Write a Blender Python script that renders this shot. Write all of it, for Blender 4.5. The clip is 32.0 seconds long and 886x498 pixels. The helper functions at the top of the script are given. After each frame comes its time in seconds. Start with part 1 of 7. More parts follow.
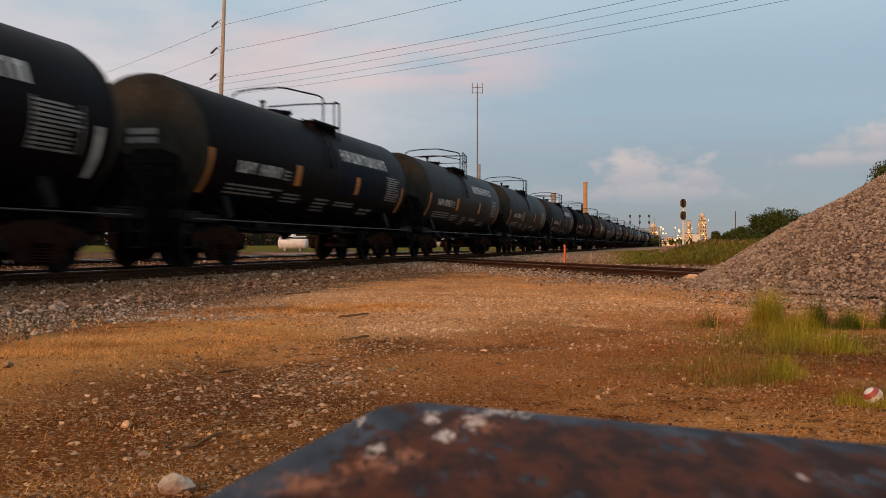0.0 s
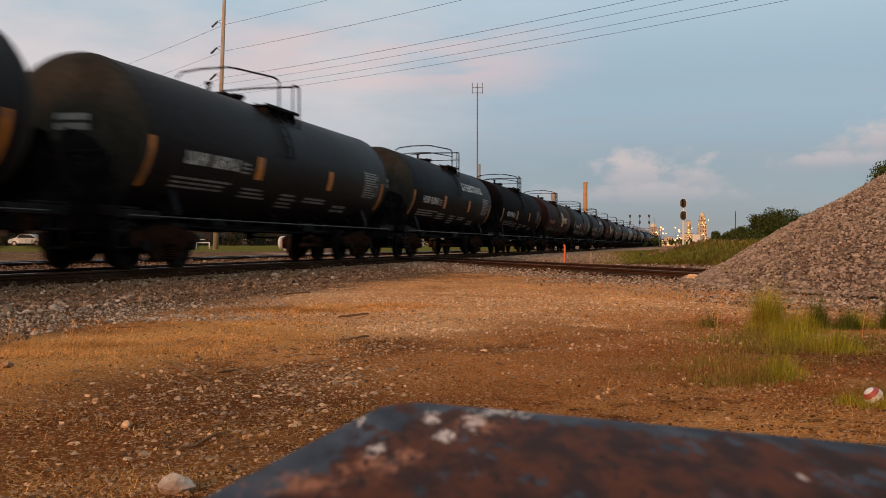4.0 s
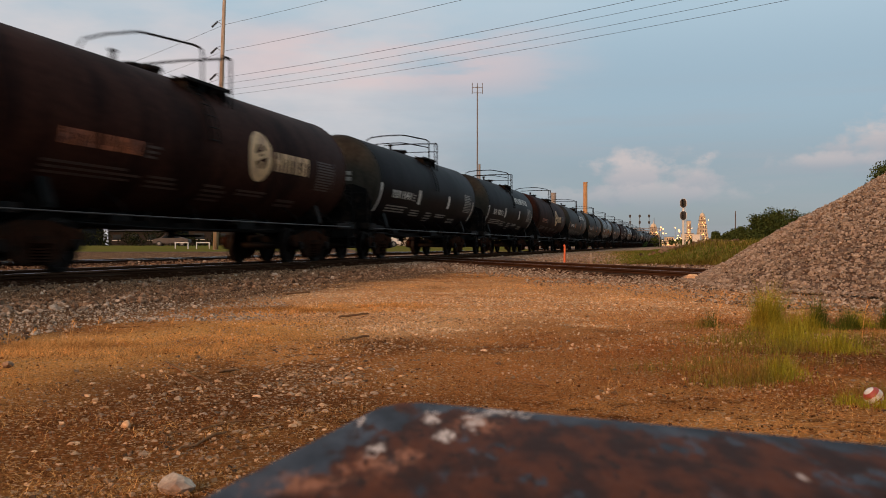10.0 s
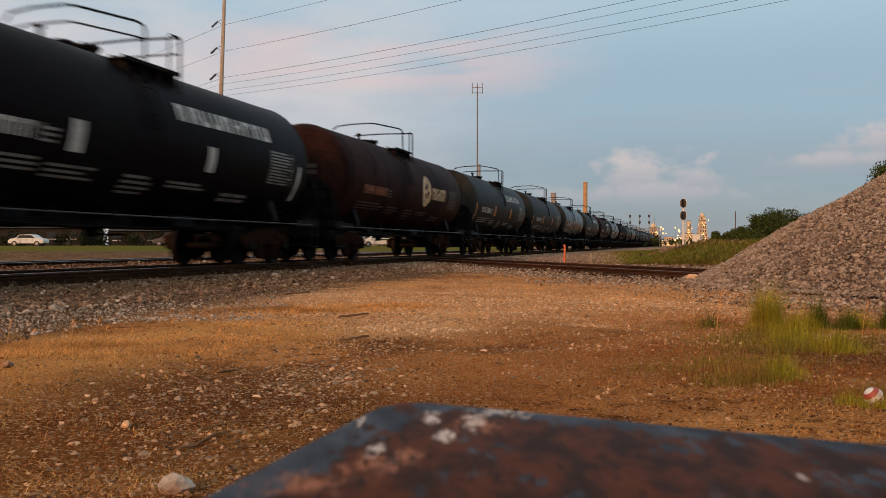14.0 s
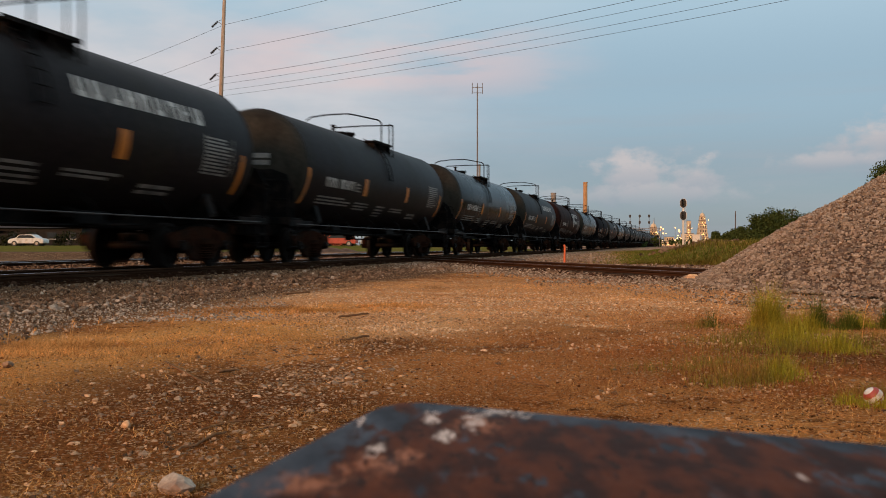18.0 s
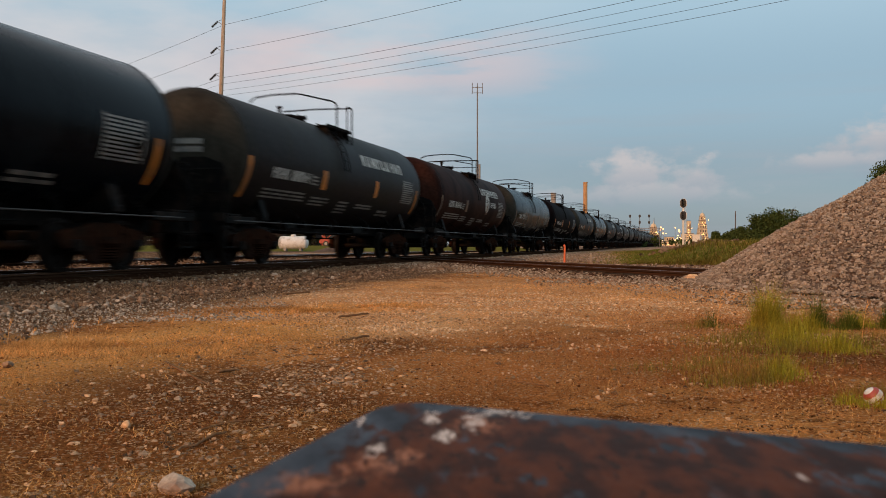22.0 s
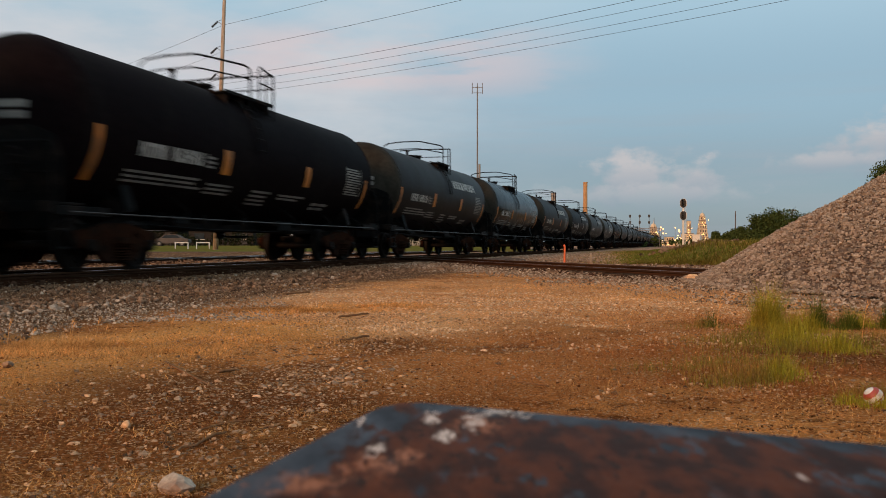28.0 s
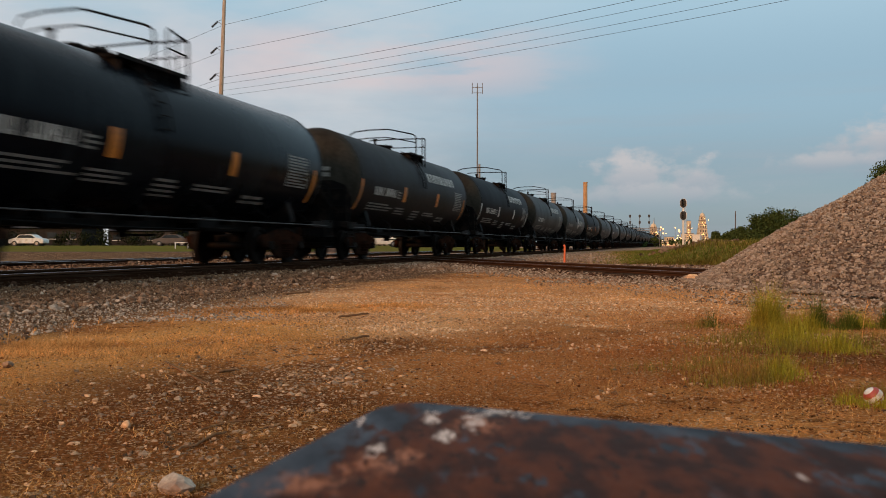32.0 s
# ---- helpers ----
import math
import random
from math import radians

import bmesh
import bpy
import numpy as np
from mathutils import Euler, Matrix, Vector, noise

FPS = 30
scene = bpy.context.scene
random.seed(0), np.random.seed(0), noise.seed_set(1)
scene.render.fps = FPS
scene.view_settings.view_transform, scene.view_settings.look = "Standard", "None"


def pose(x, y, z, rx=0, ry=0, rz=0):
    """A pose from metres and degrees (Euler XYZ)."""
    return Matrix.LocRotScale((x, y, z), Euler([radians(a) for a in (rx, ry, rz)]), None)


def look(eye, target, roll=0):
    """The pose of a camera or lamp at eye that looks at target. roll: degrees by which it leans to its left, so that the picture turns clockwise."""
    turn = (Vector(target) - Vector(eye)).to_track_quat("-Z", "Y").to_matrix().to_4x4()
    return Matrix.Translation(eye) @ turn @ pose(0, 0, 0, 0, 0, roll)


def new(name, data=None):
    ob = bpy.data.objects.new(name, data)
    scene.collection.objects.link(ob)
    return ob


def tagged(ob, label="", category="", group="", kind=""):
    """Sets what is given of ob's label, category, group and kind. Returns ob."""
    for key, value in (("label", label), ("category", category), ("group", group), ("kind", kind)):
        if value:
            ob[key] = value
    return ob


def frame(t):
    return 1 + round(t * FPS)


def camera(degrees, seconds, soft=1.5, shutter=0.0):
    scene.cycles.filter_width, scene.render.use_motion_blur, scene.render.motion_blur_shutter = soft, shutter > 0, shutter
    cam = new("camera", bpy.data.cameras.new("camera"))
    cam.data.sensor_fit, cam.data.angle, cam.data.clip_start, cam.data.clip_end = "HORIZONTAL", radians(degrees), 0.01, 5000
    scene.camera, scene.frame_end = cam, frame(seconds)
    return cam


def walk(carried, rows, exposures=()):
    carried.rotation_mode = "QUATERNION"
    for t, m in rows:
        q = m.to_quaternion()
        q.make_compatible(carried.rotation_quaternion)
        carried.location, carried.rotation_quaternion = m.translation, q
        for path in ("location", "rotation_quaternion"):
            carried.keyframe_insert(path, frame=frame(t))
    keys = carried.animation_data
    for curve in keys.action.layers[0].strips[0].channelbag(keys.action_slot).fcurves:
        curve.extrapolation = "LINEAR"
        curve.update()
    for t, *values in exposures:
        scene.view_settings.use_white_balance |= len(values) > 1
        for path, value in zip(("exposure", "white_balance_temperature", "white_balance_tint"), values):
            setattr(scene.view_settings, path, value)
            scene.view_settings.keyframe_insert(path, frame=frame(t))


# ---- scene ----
FOV = 52.8
THETA = radians(15.05)
EYE = Vector((0.0, 0.0, 0.55))
cam = camera(FOV, 32.0, soft=0.9, shutter=0.95)
CAM_POSE = look(EYE, EYE + Vector((-math.sin(THETA), math.cos(THETA), math.tan(radians(-0.25)))), 0.0)
cam.data.dof.use_dof, cam.data.dof.focus_distance, cam.data.dof.aperture_fstop = True, 20.0, 18.0
# the picture cools slowly as the evening light goes
walk(cam, [(0.0, CAM_POSE), (32.0, CAM_POSE)], [(0.0, 0.0, 6850, 14), (10.0, 0.0, 6820, 13), (18.0, 0.0, 6600, 10), (32.0, 0.0, 6400, 6.5)])


def spot(right, ahead, z=0.0):
    """A place given by metres to the right of and ahead of the camera's line of sight."""
    return Vector((right * math.cos(THETA) - ahead * math.sin(THETA), right * math.sin(THETA) + ahead * math.cos(THETA), z))


# ---- sky and sun ----
SUN_FROM = Vector((-0.30, -1.0, 0.34)).normalized()
SUN_EL = math.asin(SUN_FROM.z)
SUN_AZ = math.atan2(SUN_FROM.x, SUN_FROM.y)


def build_world():
    w = bpy.data.worlds.new("evening_sky")
    scene.world = w
    w.use_nodes = True
    nt = w.node_tree
    nt.nodes.clear()
    N, K = nt.nodes.new, nt.links.new
    out, bg = N("ShaderNodeOutputWorld"), N("ShaderNodeBackground")
    sky = N("ShaderNodeTexSky")
    sky.sky_type, sky.sun_disc = "NISHITA", False
    sky.sun_elevation, sky.sun_rotation = SUN_EL, SUN_AZ
    sky.dust_density, sky.ozone_density = 1.0, 2.0
    co, sep = N("ShaderNodeTexCoord"), N("ShaderNodeSeparateXYZ")
    K(co.outputs["Generated"], sep.inputs[0])

    def math_node(op, a, b=None, c=None):
        m = N("ShaderNodeMath")
        m.operation = op
        for i, v in enumerate((a, b, c)):
            if v is None:
                continue
            if isinstance(v, (int, float)):
                m.inputs[i].default_value = v
            else:
                K(v, m.inputs[i])
        return m.outputs[0]

    def ramp(fac, stops, kind="EASE"):
        r = N("ShaderNodeValToRGB")
        r.color_ramp.interpolation = kind
        while len(r.color_ramp.elements) < len(stops):
            r.color_ramp.elements.new(0.5)
        for e, (p, col) in zip(r.color_ramp.elements, stops):
            e.position, e.color = p, (*col, 1)
        K(fac, r.inputs[0])
        return r.outputs[0]

    def mixc(fac, a, b):
        m = N("ShaderNodeMix")
        m.data_type = "RGBA"
        for v, i in ((fac, 0), (a, 6), (b, 7)):
            if isinstance(v, (int, float)):
                m.inputs[i].default_value = v
            elif isinstance(v, tuple):
                m.inputs[i].default_value = (*v, 1)
            else:
                K(v, m.inputs[i])
        return m.outputs[2]

    # thin evening veil: slate near the horizon, pale blue above
    veil = ramp(sep.outputs["Z"], VEIL)
    base = N("ShaderNodeVectorMath")
    base.operation = "SCALE"
    K(sky.outputs[0], base.inputs[0])
    base.inputs["Scale"].default_value = 0.10
    col = mixc(0.85, base.outputs[0], veil)
    # azimuth: -1 to 1 across the sky, positive towards +x
    az = math_node("ARCTAN2", sep.outputs["X"], sep.outputs["Y"])

    # broad pale pinkish sheet towards the left of the line
    def cloud(scale, stretch, lo, hi, seed, detail=6.0):
        mp = N("ShaderNodeMapping")
        K(co.outputs["Generated"], mp.inputs[0])
        mp.inputs["Scale"].default_value = (1, 1, stretch)
        mp.inputs["Location"].default_value = (seed, seed * 0.7, 0)
        n = N("ShaderNodeTexNoise")
        n.inputs["Scale"].default_value, n.inputs["Detail"].default_value = scale, detail
        n.inputs["Roughness"].default_value = 0.55
        K(mp.outputs[0], n.inputs["Vector"])
        r = N("ShaderNodeMapRange")
        r.interpolation_type = "SMOOTHSTEP"
        r.inputs["From Min"].default_value, r.inputs["From Max"].default_value = lo, hi
        K(n.outputs[0], r.inputs["Value"])
        return r.outputs[0]

    def window(value, a, b, c, d):
        up, down = N("ShaderNodeMapRange"), N("ShaderNodeMapRange")
        up.interpolation_type = down.interpolation_type = "SMOOTHSTEP"
        for r, p, q in ((up, a, b), (down, d, c)):
            r.inputs["From Min"].default_value, r.inputs["From Max"].default_value = p, q
            K(value, r.inputs["Value"])
        return math_node("MULTIPLY", up.outputs[0], down.outputs[0])

    sheet_mask = math_node("MULTIPLY", cloud(2.2, 3.0, 0.3, 0.6, 1.3), window(az, -2.6, -0.75, -0.45, -0.05))
    col = mixc(math_node("MULTIPLY", sheet_mask, 0.9), col, (0.60, 0.58, 0.60))
    pink = math_node("MULTIPLY", cloud(5.0, 5.0, 0.42, 0.62, 4.1), math_node("MULTIPLY", window(az, -0.62, -0.4, -0.25, -0.05), window(sep.outputs["Z"], 0.15, 0.19, 0.215, 0.25)))
    col = mixc(math_node("MULTIPLY", pink, 0.55), col, (0.66, 0.50, 0.50))
    # cumulus towers that rise out of the haze over the line's end, and a bank to the right
    for a, zc, wa, wz, seed, dense in CUMULUS:
        da = math_node("DIVIDE", math_node("SUBTRACT", az, a), wa)
        dz = math_node("DIVIDE", math_node("SUBTRACT", sep.outputs["Z"], zc), wz)
        low = math_node("MULTIPLY", math_node("MINIMUM", dz, 0.0), 0.55)
        high = math_node("MAXIMUM", dz, 0.0)
        rr = math_node("SQRT", math_node("ADD", math_node("MULTIPLY", da, da), math_node("ADD", math_node("MULTIPLY", low, low), math_node("MULTIPLY", high, high))))
        puff = cloud(26.0, 1.6, 0.2, 0.8, seed, 8.0)
        edge = math_node("ADD", math_node("SUBTRACT", 1.0, rr), math_node("MULTIPLY_ADD", puff, 1.1, -0.55))
        soft = N("ShaderNodeMapRange")
        soft.interpolation_type = "SMOOTHSTEP"
        soft.inputs["From Min"].default_value, soft.inputs["From Max"].default_value = 0.0, 0.75
        K(edge, soft.inputs["Value"])
        fade = N("ShaderNodeMapRange")
        fade.interpolation_type = "SMOOTHSTEP"
        fade.inputs["From Min"].default_value, fade.inputs["From Max"].default_value = -1.9, 0.1
        K(dz, fade.inputs["Value"])
        shade = ramp(math_node("MULTIPLY_ADD", dz, 0.4, 0.5), [(0.0, (0.26, 0.31, 0.38)), (0.8, (0.55, 0.50, 0.50))])
        col = mixc(math_node("MULTIPLY", math_node("MULTIPLY", soft.outputs[0], fade.outputs[0]), dense), col, shade)
    # thin slate bands near the horizon
    bands = math_node("MULTIPLY", cloud(3.0, 14.0, 0.45, 0.7, 7.7), window(sep.outputs["Z"], 0.0, 0.03, 0.12, 0.2))
    col = mixc(math_node("MULTIPLY", bands, 0.35), col, (0.34, 0.37, 0.42))
    K(col, bg.inputs[0])
    bg.inputs["Strength"].default_value = SKY_STRENGTH
    K(bg.outputs[0], out.inputs[0])


VEIL = [(0.0, (0.225, 0.27, 0.32)), (0.07, (0.225, 0.30, 0.37)), (0.16, (0.285, 0.405, 0.495)), (0.30, (0.41, 0.56, 0.655)), (1.0, (0.46, 0.56, 0.63))]
CUMULUS = [(-0.058, 0.078, 0.045, 0.030, 2.0, 0.85), (0.014, 0.076, 0.036, 0.026, 5.0, 0.82), (-0.02, 0.055, 0.14, 0.018, 8.0, 0.45), (0.195, 0.106, 0.060, 0.030, 11.0, 0.85), (0.145, 0.086, 0.065, 0.011, 14.0, 0.7)]
SKY_STRENGTH = 1.12
build_world()
sun_lamp = new("sun", bpy.data.lights.new("sun", "SUN"))
sun_lamp.matrix_world = look(SUN_FROM * 50, Vector((0, 0, 0)))
sun_lamp.data.energy, sun_lamp.data.angle, sun_lamp.data.color = 2.3, radians(16), (1.0, 0.50, 0.22)


# ---- materials ----
MATS = {}


def mat(name, color, rough=0.6, metal=0.0, spec=0.5, var=0.25, scale=4.0, second=None, amount=0.5, grain=60.0, bump=0.2, bump_size=0.01, coords="Object", object_vary=0.0, island_vary=0.0, streak=None, emit=0.0, rough_var=0.12):
    """A surface with stains at one scale, grain at another, relief, and optional variation per object or piece."""
    m = bpy.data.materials.new(name)
    m.use_nodes = True
    nt = m.node_tree
    N, K = nt.nodes.new, nt.links.new
    p = nt.nodes["Principled BSDF"]
    co = N("ShaderNodeTexCoord")
    vec = co.outputs[coords]
    if streak:
        mp = N("ShaderNodeMapping")
        mp.inputs["Scale"].default_value = streak
        K(vec, mp.inputs[0])
        svec = mp.outputs[0]
    else:
        svec = vec
    n1 = N("ShaderNodeTexNoise")
    n1.inputs["Scale"].default_value, n1.inputs["Detail"].default_value = scale, 8.0
    n1.inputs["Roughness"].default_value = 0.62
    K(svec, n1.inputs["Vector"])
    n2 = N("ShaderNodeTexNoise")
    n2.inputs["Scale"].default_value, n2.inputs["Detail"].default_value = grain, 4.0
    K(vec, n2.inputs["Vector"])
    r = N("ShaderNodeMapRange")
    r.interpolation_type = "SMOOTHSTEP"
    r.inputs["From Min"].default_value, r.inputs["From Max"].default_value = 0.62 - amount * 0.35, 0.75 - amount * 0.2
    K(n1.outputs[0], r.inputs["Value"])
    mx = N("ShaderNodeMix")
    mx.data_type = "RGBA"
    K(r.outputs[0], mx.inputs[0])
    mx.inputs[6].default_value = (*color, 1)
    mx.inputs[7].default_value = (*(second or tuple(c * (1 - var) for c in color)), 1)
    hsv = N("ShaderNodeHueSaturation")
    K(mx.outputs[2], hsv.inputs["Color"])
    val = N("ShaderNodeMapRange")
    val.inputs["To Min"].default_value, val.inputs["To Max"].default_value = 1 - var, 1 + var
    val.inputs["From Min"].default_value, val.inputs["From Max"].default_value = 0.3, 0.7
    K(n2.outputs[0], val.inputs["Value"])
    out = val.outputs[0]
    for amount_, node, sock in ((object_vary, "ShaderNodeObjectInfo", "Random"), (island_vary, "ShaderNodeNewGeometry", "Random Per Island")):
        if amount_:
            info, mr, mul = N(node), N("ShaderNodeMapRange"), N("ShaderNodeMath")
            mr.inputs["To Min"].default_value, mr.inputs["To Max"].default_value = 1 - amount_, 1 + amount_
            mul.operation = "MULTIPLY"
            K(info.outputs[sock], mr.inputs["Value"])
            K(mr.outputs[0], mul.inputs[0])
            K(out, mul.inputs[1])
            out = mul.outputs[0]
    K(out, hsv.inputs["Value"])
    K(hsv.outputs[0], p.inputs["Base Color"])
    rr = N("ShaderNodeMapRange")
    rr.inputs["To Min"].default_value, rr.inputs["To Max"].default_value = max(0.03, rough - rough_var), min(1.0, rough + rough_var)
    K(n1.outputs[0], rr.inputs["Value"])
    K(rr.outputs[0], p.inputs["Roughness"])
    p.inputs["Metallic"].default_value = metal
    p.inputs["Specular IOR Level"].default_value = spec if rough < 0.8 else 0.0
    if bump:
        b = N("ShaderNodeBump")
        b.inputs["Strength"].default_value, b.inputs["Distance"].default_value = bump, bump_size
        K(n2.outputs[0], b.inputs["Height"])
        K(b.outputs[0], p.inputs["Normal"])
    if emit:
        K(hsv.outputs[0], p.inputs["Emission Color"])
        p.inputs["Emission Strength"].default_value = emit
    MATS[name] = m
    return m


# tank paints
mat("tank_black", (0.0080, 0.0048, 0.0056), spec=0.025, rough=0.46, var=0.3, scale=0.9, second=(0.009, 0.008, 0.007), amount=0.35, grain=9, bump=0.06, bump_size=0.02, streak=(1, 1, 0.25))
mat("tank_soot", (0.0070, 0.0042, 0.0046), spec=0.012, rough=0.6, var=0.3, scale=0.9, second=(0.010, 0.0072, 0.0068), amount=0.35, grain=9, bump=0.06, bump_size=0.02, streak=(1, 1, 0.25))
mat("tank_charcoal", (0.0165, 0.0120, 0.0115), spec=0.06, rough=0.48, var=0.3, scale=0.9, second=(0.020, 0.0155, 0.012), amount=0.45, grain=9, bump=0.06, bump_size=0.02, streak=(1, 1, 0.25))
mat("tank_blue", (0.0042, 0.0050, 0.0070), spec=0.06, rough=0.26, var=0.25, scale=0.9, second=(0.009, 0.011, 0.013), amount=0.35, grain=9, bump=0.06, bump_size=0.02, streak=(1, 1, 0.25))
mat("tank_grey", (0.050, 0.044, 0.041), spec=0.1, rough=0.5, var=0.25, scale=0.9, second=(0.034, 0.028, 0.023), amount=0.5, grain=9, bump=0.06, bump_size=0.02, streak=(1, 1, 0.25))
mat("tank_brown", (0.036, 0.0130, 0.0085), rough=0.55, var=0.3, scale=0.9, second=(0.016, 0.0062, 0.0048), amount=0.5, grain=9, spec=0.02, bump=0.08, bump_size=0.02, streak=(1, 1, 0.25))
mat("mark_white", (0.56, 0.50, 0.44), rough=0.6, var=0.25, scale=2.5, second=(0.30, 0.27, 0.24), amount=0.45, grain=30, bump=0)
mat("mark_grey", (0.25, 0.22, 0.19), rough=0.6, var=0.3, scale=2.5, second=(0.12, 0.11, 0.10), amount=0.5, grain=30, bump=0)
mat("mark_orange", (0.56, 0.165, 0.010), rough=0.5, var=0.25, scale=2.5, second=(0.26, 0.10, 0.03), amount=0.4, grain=30, bump=0)
mat("mark_rust", (0.050, 0.022, 0.014), rough=0.6, var=0.3, scale=2.5, second=(0.035, 0.016, 0.010), amount=0.5, grain=30, bump=0)
mat("mark_red", (0.42, 0.11, 0.035), rough=0.6, var=0.3, scale=2.5, second=(0.12, 0.04, 0.03), amount=0.5, grain=30, bump=0)
mat("mark_cream", (0.64, 0.39, 0.19), rough=0.6, var=0.3, scale=2.5, second=(0.36, 0.20, 0.11), amount=0.5, grain=30, bump=0)
mat("mark_dim", (0.20, 0.10, 0.045), rough=0.6, var=0.3, scale=2.5, second=(0.08, 0.045, 0.03), amount=0.5, grain=30, bump=0)
mat("mark_faint", (0.10, 0.09, 0.08), rough=0.6, var=0.3, scale=2.5, second=(0.04, 0.035, 0.03), amount=0.5, grain=30, bump=0)
mat("mark_navy", (0.006, 0.0075, 0.014), spec=0.02, rough=0.5, var=0.2, scale=2.5, amount=0.3, grain=30, bump=0)
mat("frame_black", (0.0036, 0.0031, 0.0028), spec=0.08, rough=0.7, var=0.35, scale=3, second=(0.02, 0.013, 0.010), amount=0.45, grain=40, bump=0.15)
mat("truck_rust", (0.036, 0.0145, 0.0085), spec=0.08, rough=0.85, var=0.35, scale=4, second=(0.018, 0.012, 0.009), amount=0.5, grain=40, bump=0.25)
mat("wheel_steel", (0.008, 0.0055, 0.0045), rough=0.6, metal=0.1, spec=0.1, var=0.3, scale=5, second=(0.014, 0.008, 0.0055), amount=0.5, grain=50, bump=0.1)
mat("side_steel", (0.060, 0.048, 0.042), rough=0.5, metal=0.2, spec=0.3, var=0.3, scale=3, amount=0.4, grain=40, bump=0)
mat("tank_dust", (0.038, 0.033, 0.025), spec=0.05, rough=0.7, var=0.2, scale=0.7, second=(0.022, 0.018, 0.0135), amount=0.45, grain=9, bump=0.06, bump_size=0.02, streak=(1, 1, 0.3))
mat("bare_steel", (0.30, 0.29, 0.28), rough=0.35, metal=0.9, var=0.2, scale=6, amount=0.3, grain=60, bump=0.03)
mat("rail_top", (0.55, 0.54, 0.53), rough=0.22, metal=1.0, var=0.15, scale=3, amount=0.3, grain=40, bump=0.02)
mat("rail_worn", (0.12, 0.075, 0.05), rough=0.5, metal=0.5, var=0.3, scale=3, second=(0.06, 0.032, 0.02), amount=0.5, grain=40, bump=0.05)
mat("rail_rust", (0.050, 0.026, 0.016), rough=0.85, var=0.35, scale=5, second=(0.085, 0.040, 0.022), amount=0.5, grain=60, bump=0.2, coords="Generated")
mat("tie_wood", (0.045, 0.030, 0.020), rough=0.9, var=0.35, scale=3, second=(0.08, 0.055, 0.038), amount=0.45, grain=30, bump=0.4, object_vary=0.3, streak=(1, 6, 6))
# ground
# track-bed dirt, oil-dark and deepened to stand in for shade under the train
mat("bed_dirt_shaded", (0.026, 0.0115, 0.006), rough=0.95, var=0.4, scale=1.2, second=(0.05, 0.024, 0.012), amount=0.4, grain=28, bump=0.6, bump_size=0.02)
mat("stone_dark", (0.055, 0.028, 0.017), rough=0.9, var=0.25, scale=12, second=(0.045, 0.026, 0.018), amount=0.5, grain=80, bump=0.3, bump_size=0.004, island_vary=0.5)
mat("stone_grey", (0.225, 0.145, 0.092), rough=0.9, var=0.3, scale=12, second=(0.125, 0.080, 0.055), amount=0.5, grain=80, bump=0.3, bump_size=0.004, island_vary=0.65)
mat("ballast_pale", (0.40, 0.318, 0.240), rough=0.9, var=0.25, scale=12, second=(0.20, 0.150, 0.112), amount=0.45, grain=80, bump=0.35, bump_size=0.004, island_vary=0.6)
mat("stone_pale", (0.50, 0.315, 0.180), rough=0.9, var=0.25, scale=12, second=(0.27, 0.145, 0.072), amount=0.45, grain=80, bump=0.35, bump_size=0.004, island_vary=0.55)
mat("stone_tan", (0.30, 0.205, 0.135), rough=0.9, var=0.25, scale=14, second=(0.19, 0.115, 0.068), amount=0.5, grain=80, bump=0.35, bump_size=0.004, island_vary=0.5)
mat("chip_cream", (0.66, 0.46, 0.285), rough=0.9, var=0.25, scale=12, second=(0.46, 0.29, 0.16), amount=0.4, grain=80, bump=0.35, bump_size=0.004, island_vary=0.4)
mat("crumb_soil", (0.105, 0.042, 0.017), rough=0.95, var=0.3, scale=8, second=(0.16, 0.062, 0.024), amount=0.5, grain=60, bump=0.4, island_vary=0.5)
mat("road_dust", (0.15, 0.105, 0.08), rough=0.95, var=0.3, scale=0.4, second=(0.09, 0.065, 0.05), amount=0.5, grain=8, bump=0.3)
# darker than stone_pile: shade between the heaped stones is put into this colour
mat("pile_core", (0.15, 0.105, 0.078), rough=0.95, var=0.3, scale=6, second=(0.07, 0.046, 0.034), amount=0.5, grain=50, bump=0.5)
mat("stone_pile", (0.36, 0.282, 0.214), rough=0.92, var=0.25, scale=8, second=(0.21, 0.142, 0.105), amount=0.5, grain=80, bump=0.3, bump_size=0.004, island_vary=0.38)
mat("dry_grass", (0.72, 0.360, 0.118), rough=0.95, var=0.25, scale=1.2, second=(0.25, 0.110, 0.036), amount=0.5, grain=30, bump=0, island_vary=0.55)
mat("dead_stem", (0.085, 0.034, 0.014), rough=0.95, var=0.25, scale=1.2, second=(0.05, 0.022, 0.010), amount=0.5, grain=30, bump=0, island_vary=0.5)
mat("red_straw", (0.36, 0.125, 0.038), rough=0.95, var=0.25, scale=1.2, second=(0.22, 0.080, 0.026), amount=0.5, grain=30, bump=0, island_vary=0.5)
mat("green_grass", (0.310, 0.272, 0.030), rough=0.8, var=0.2, scale=2.0, second=(0.30, 0.20, 0.035), amount=0.5, grain=30, bump=0, island_vary=0.4)
mat("olive_grass", (0.20, 0.165, 0.034), rough=0.85, var=0.2, scale=2.0, second=(0.30, 0.165, 0.045), amount=0.5, grain=30, bump=0, island_vary=0.45)
mat("bank_soil", (0.17, 0.125, 0.035), rough=0.95, var=0.3, scale=0.4, second=(0.09, 0.08, 0.02), amount=0.5, grain=6, bump=0.4, bump_size=0.05)
mat("bank_blade", (0.115, 0.135, 0.022), rough=0.85, var=0.25, scale=0.25, second=(0.17, 0.125, 0.032), amount=0.5, grain=5, bump=0, island_vary=0.45)
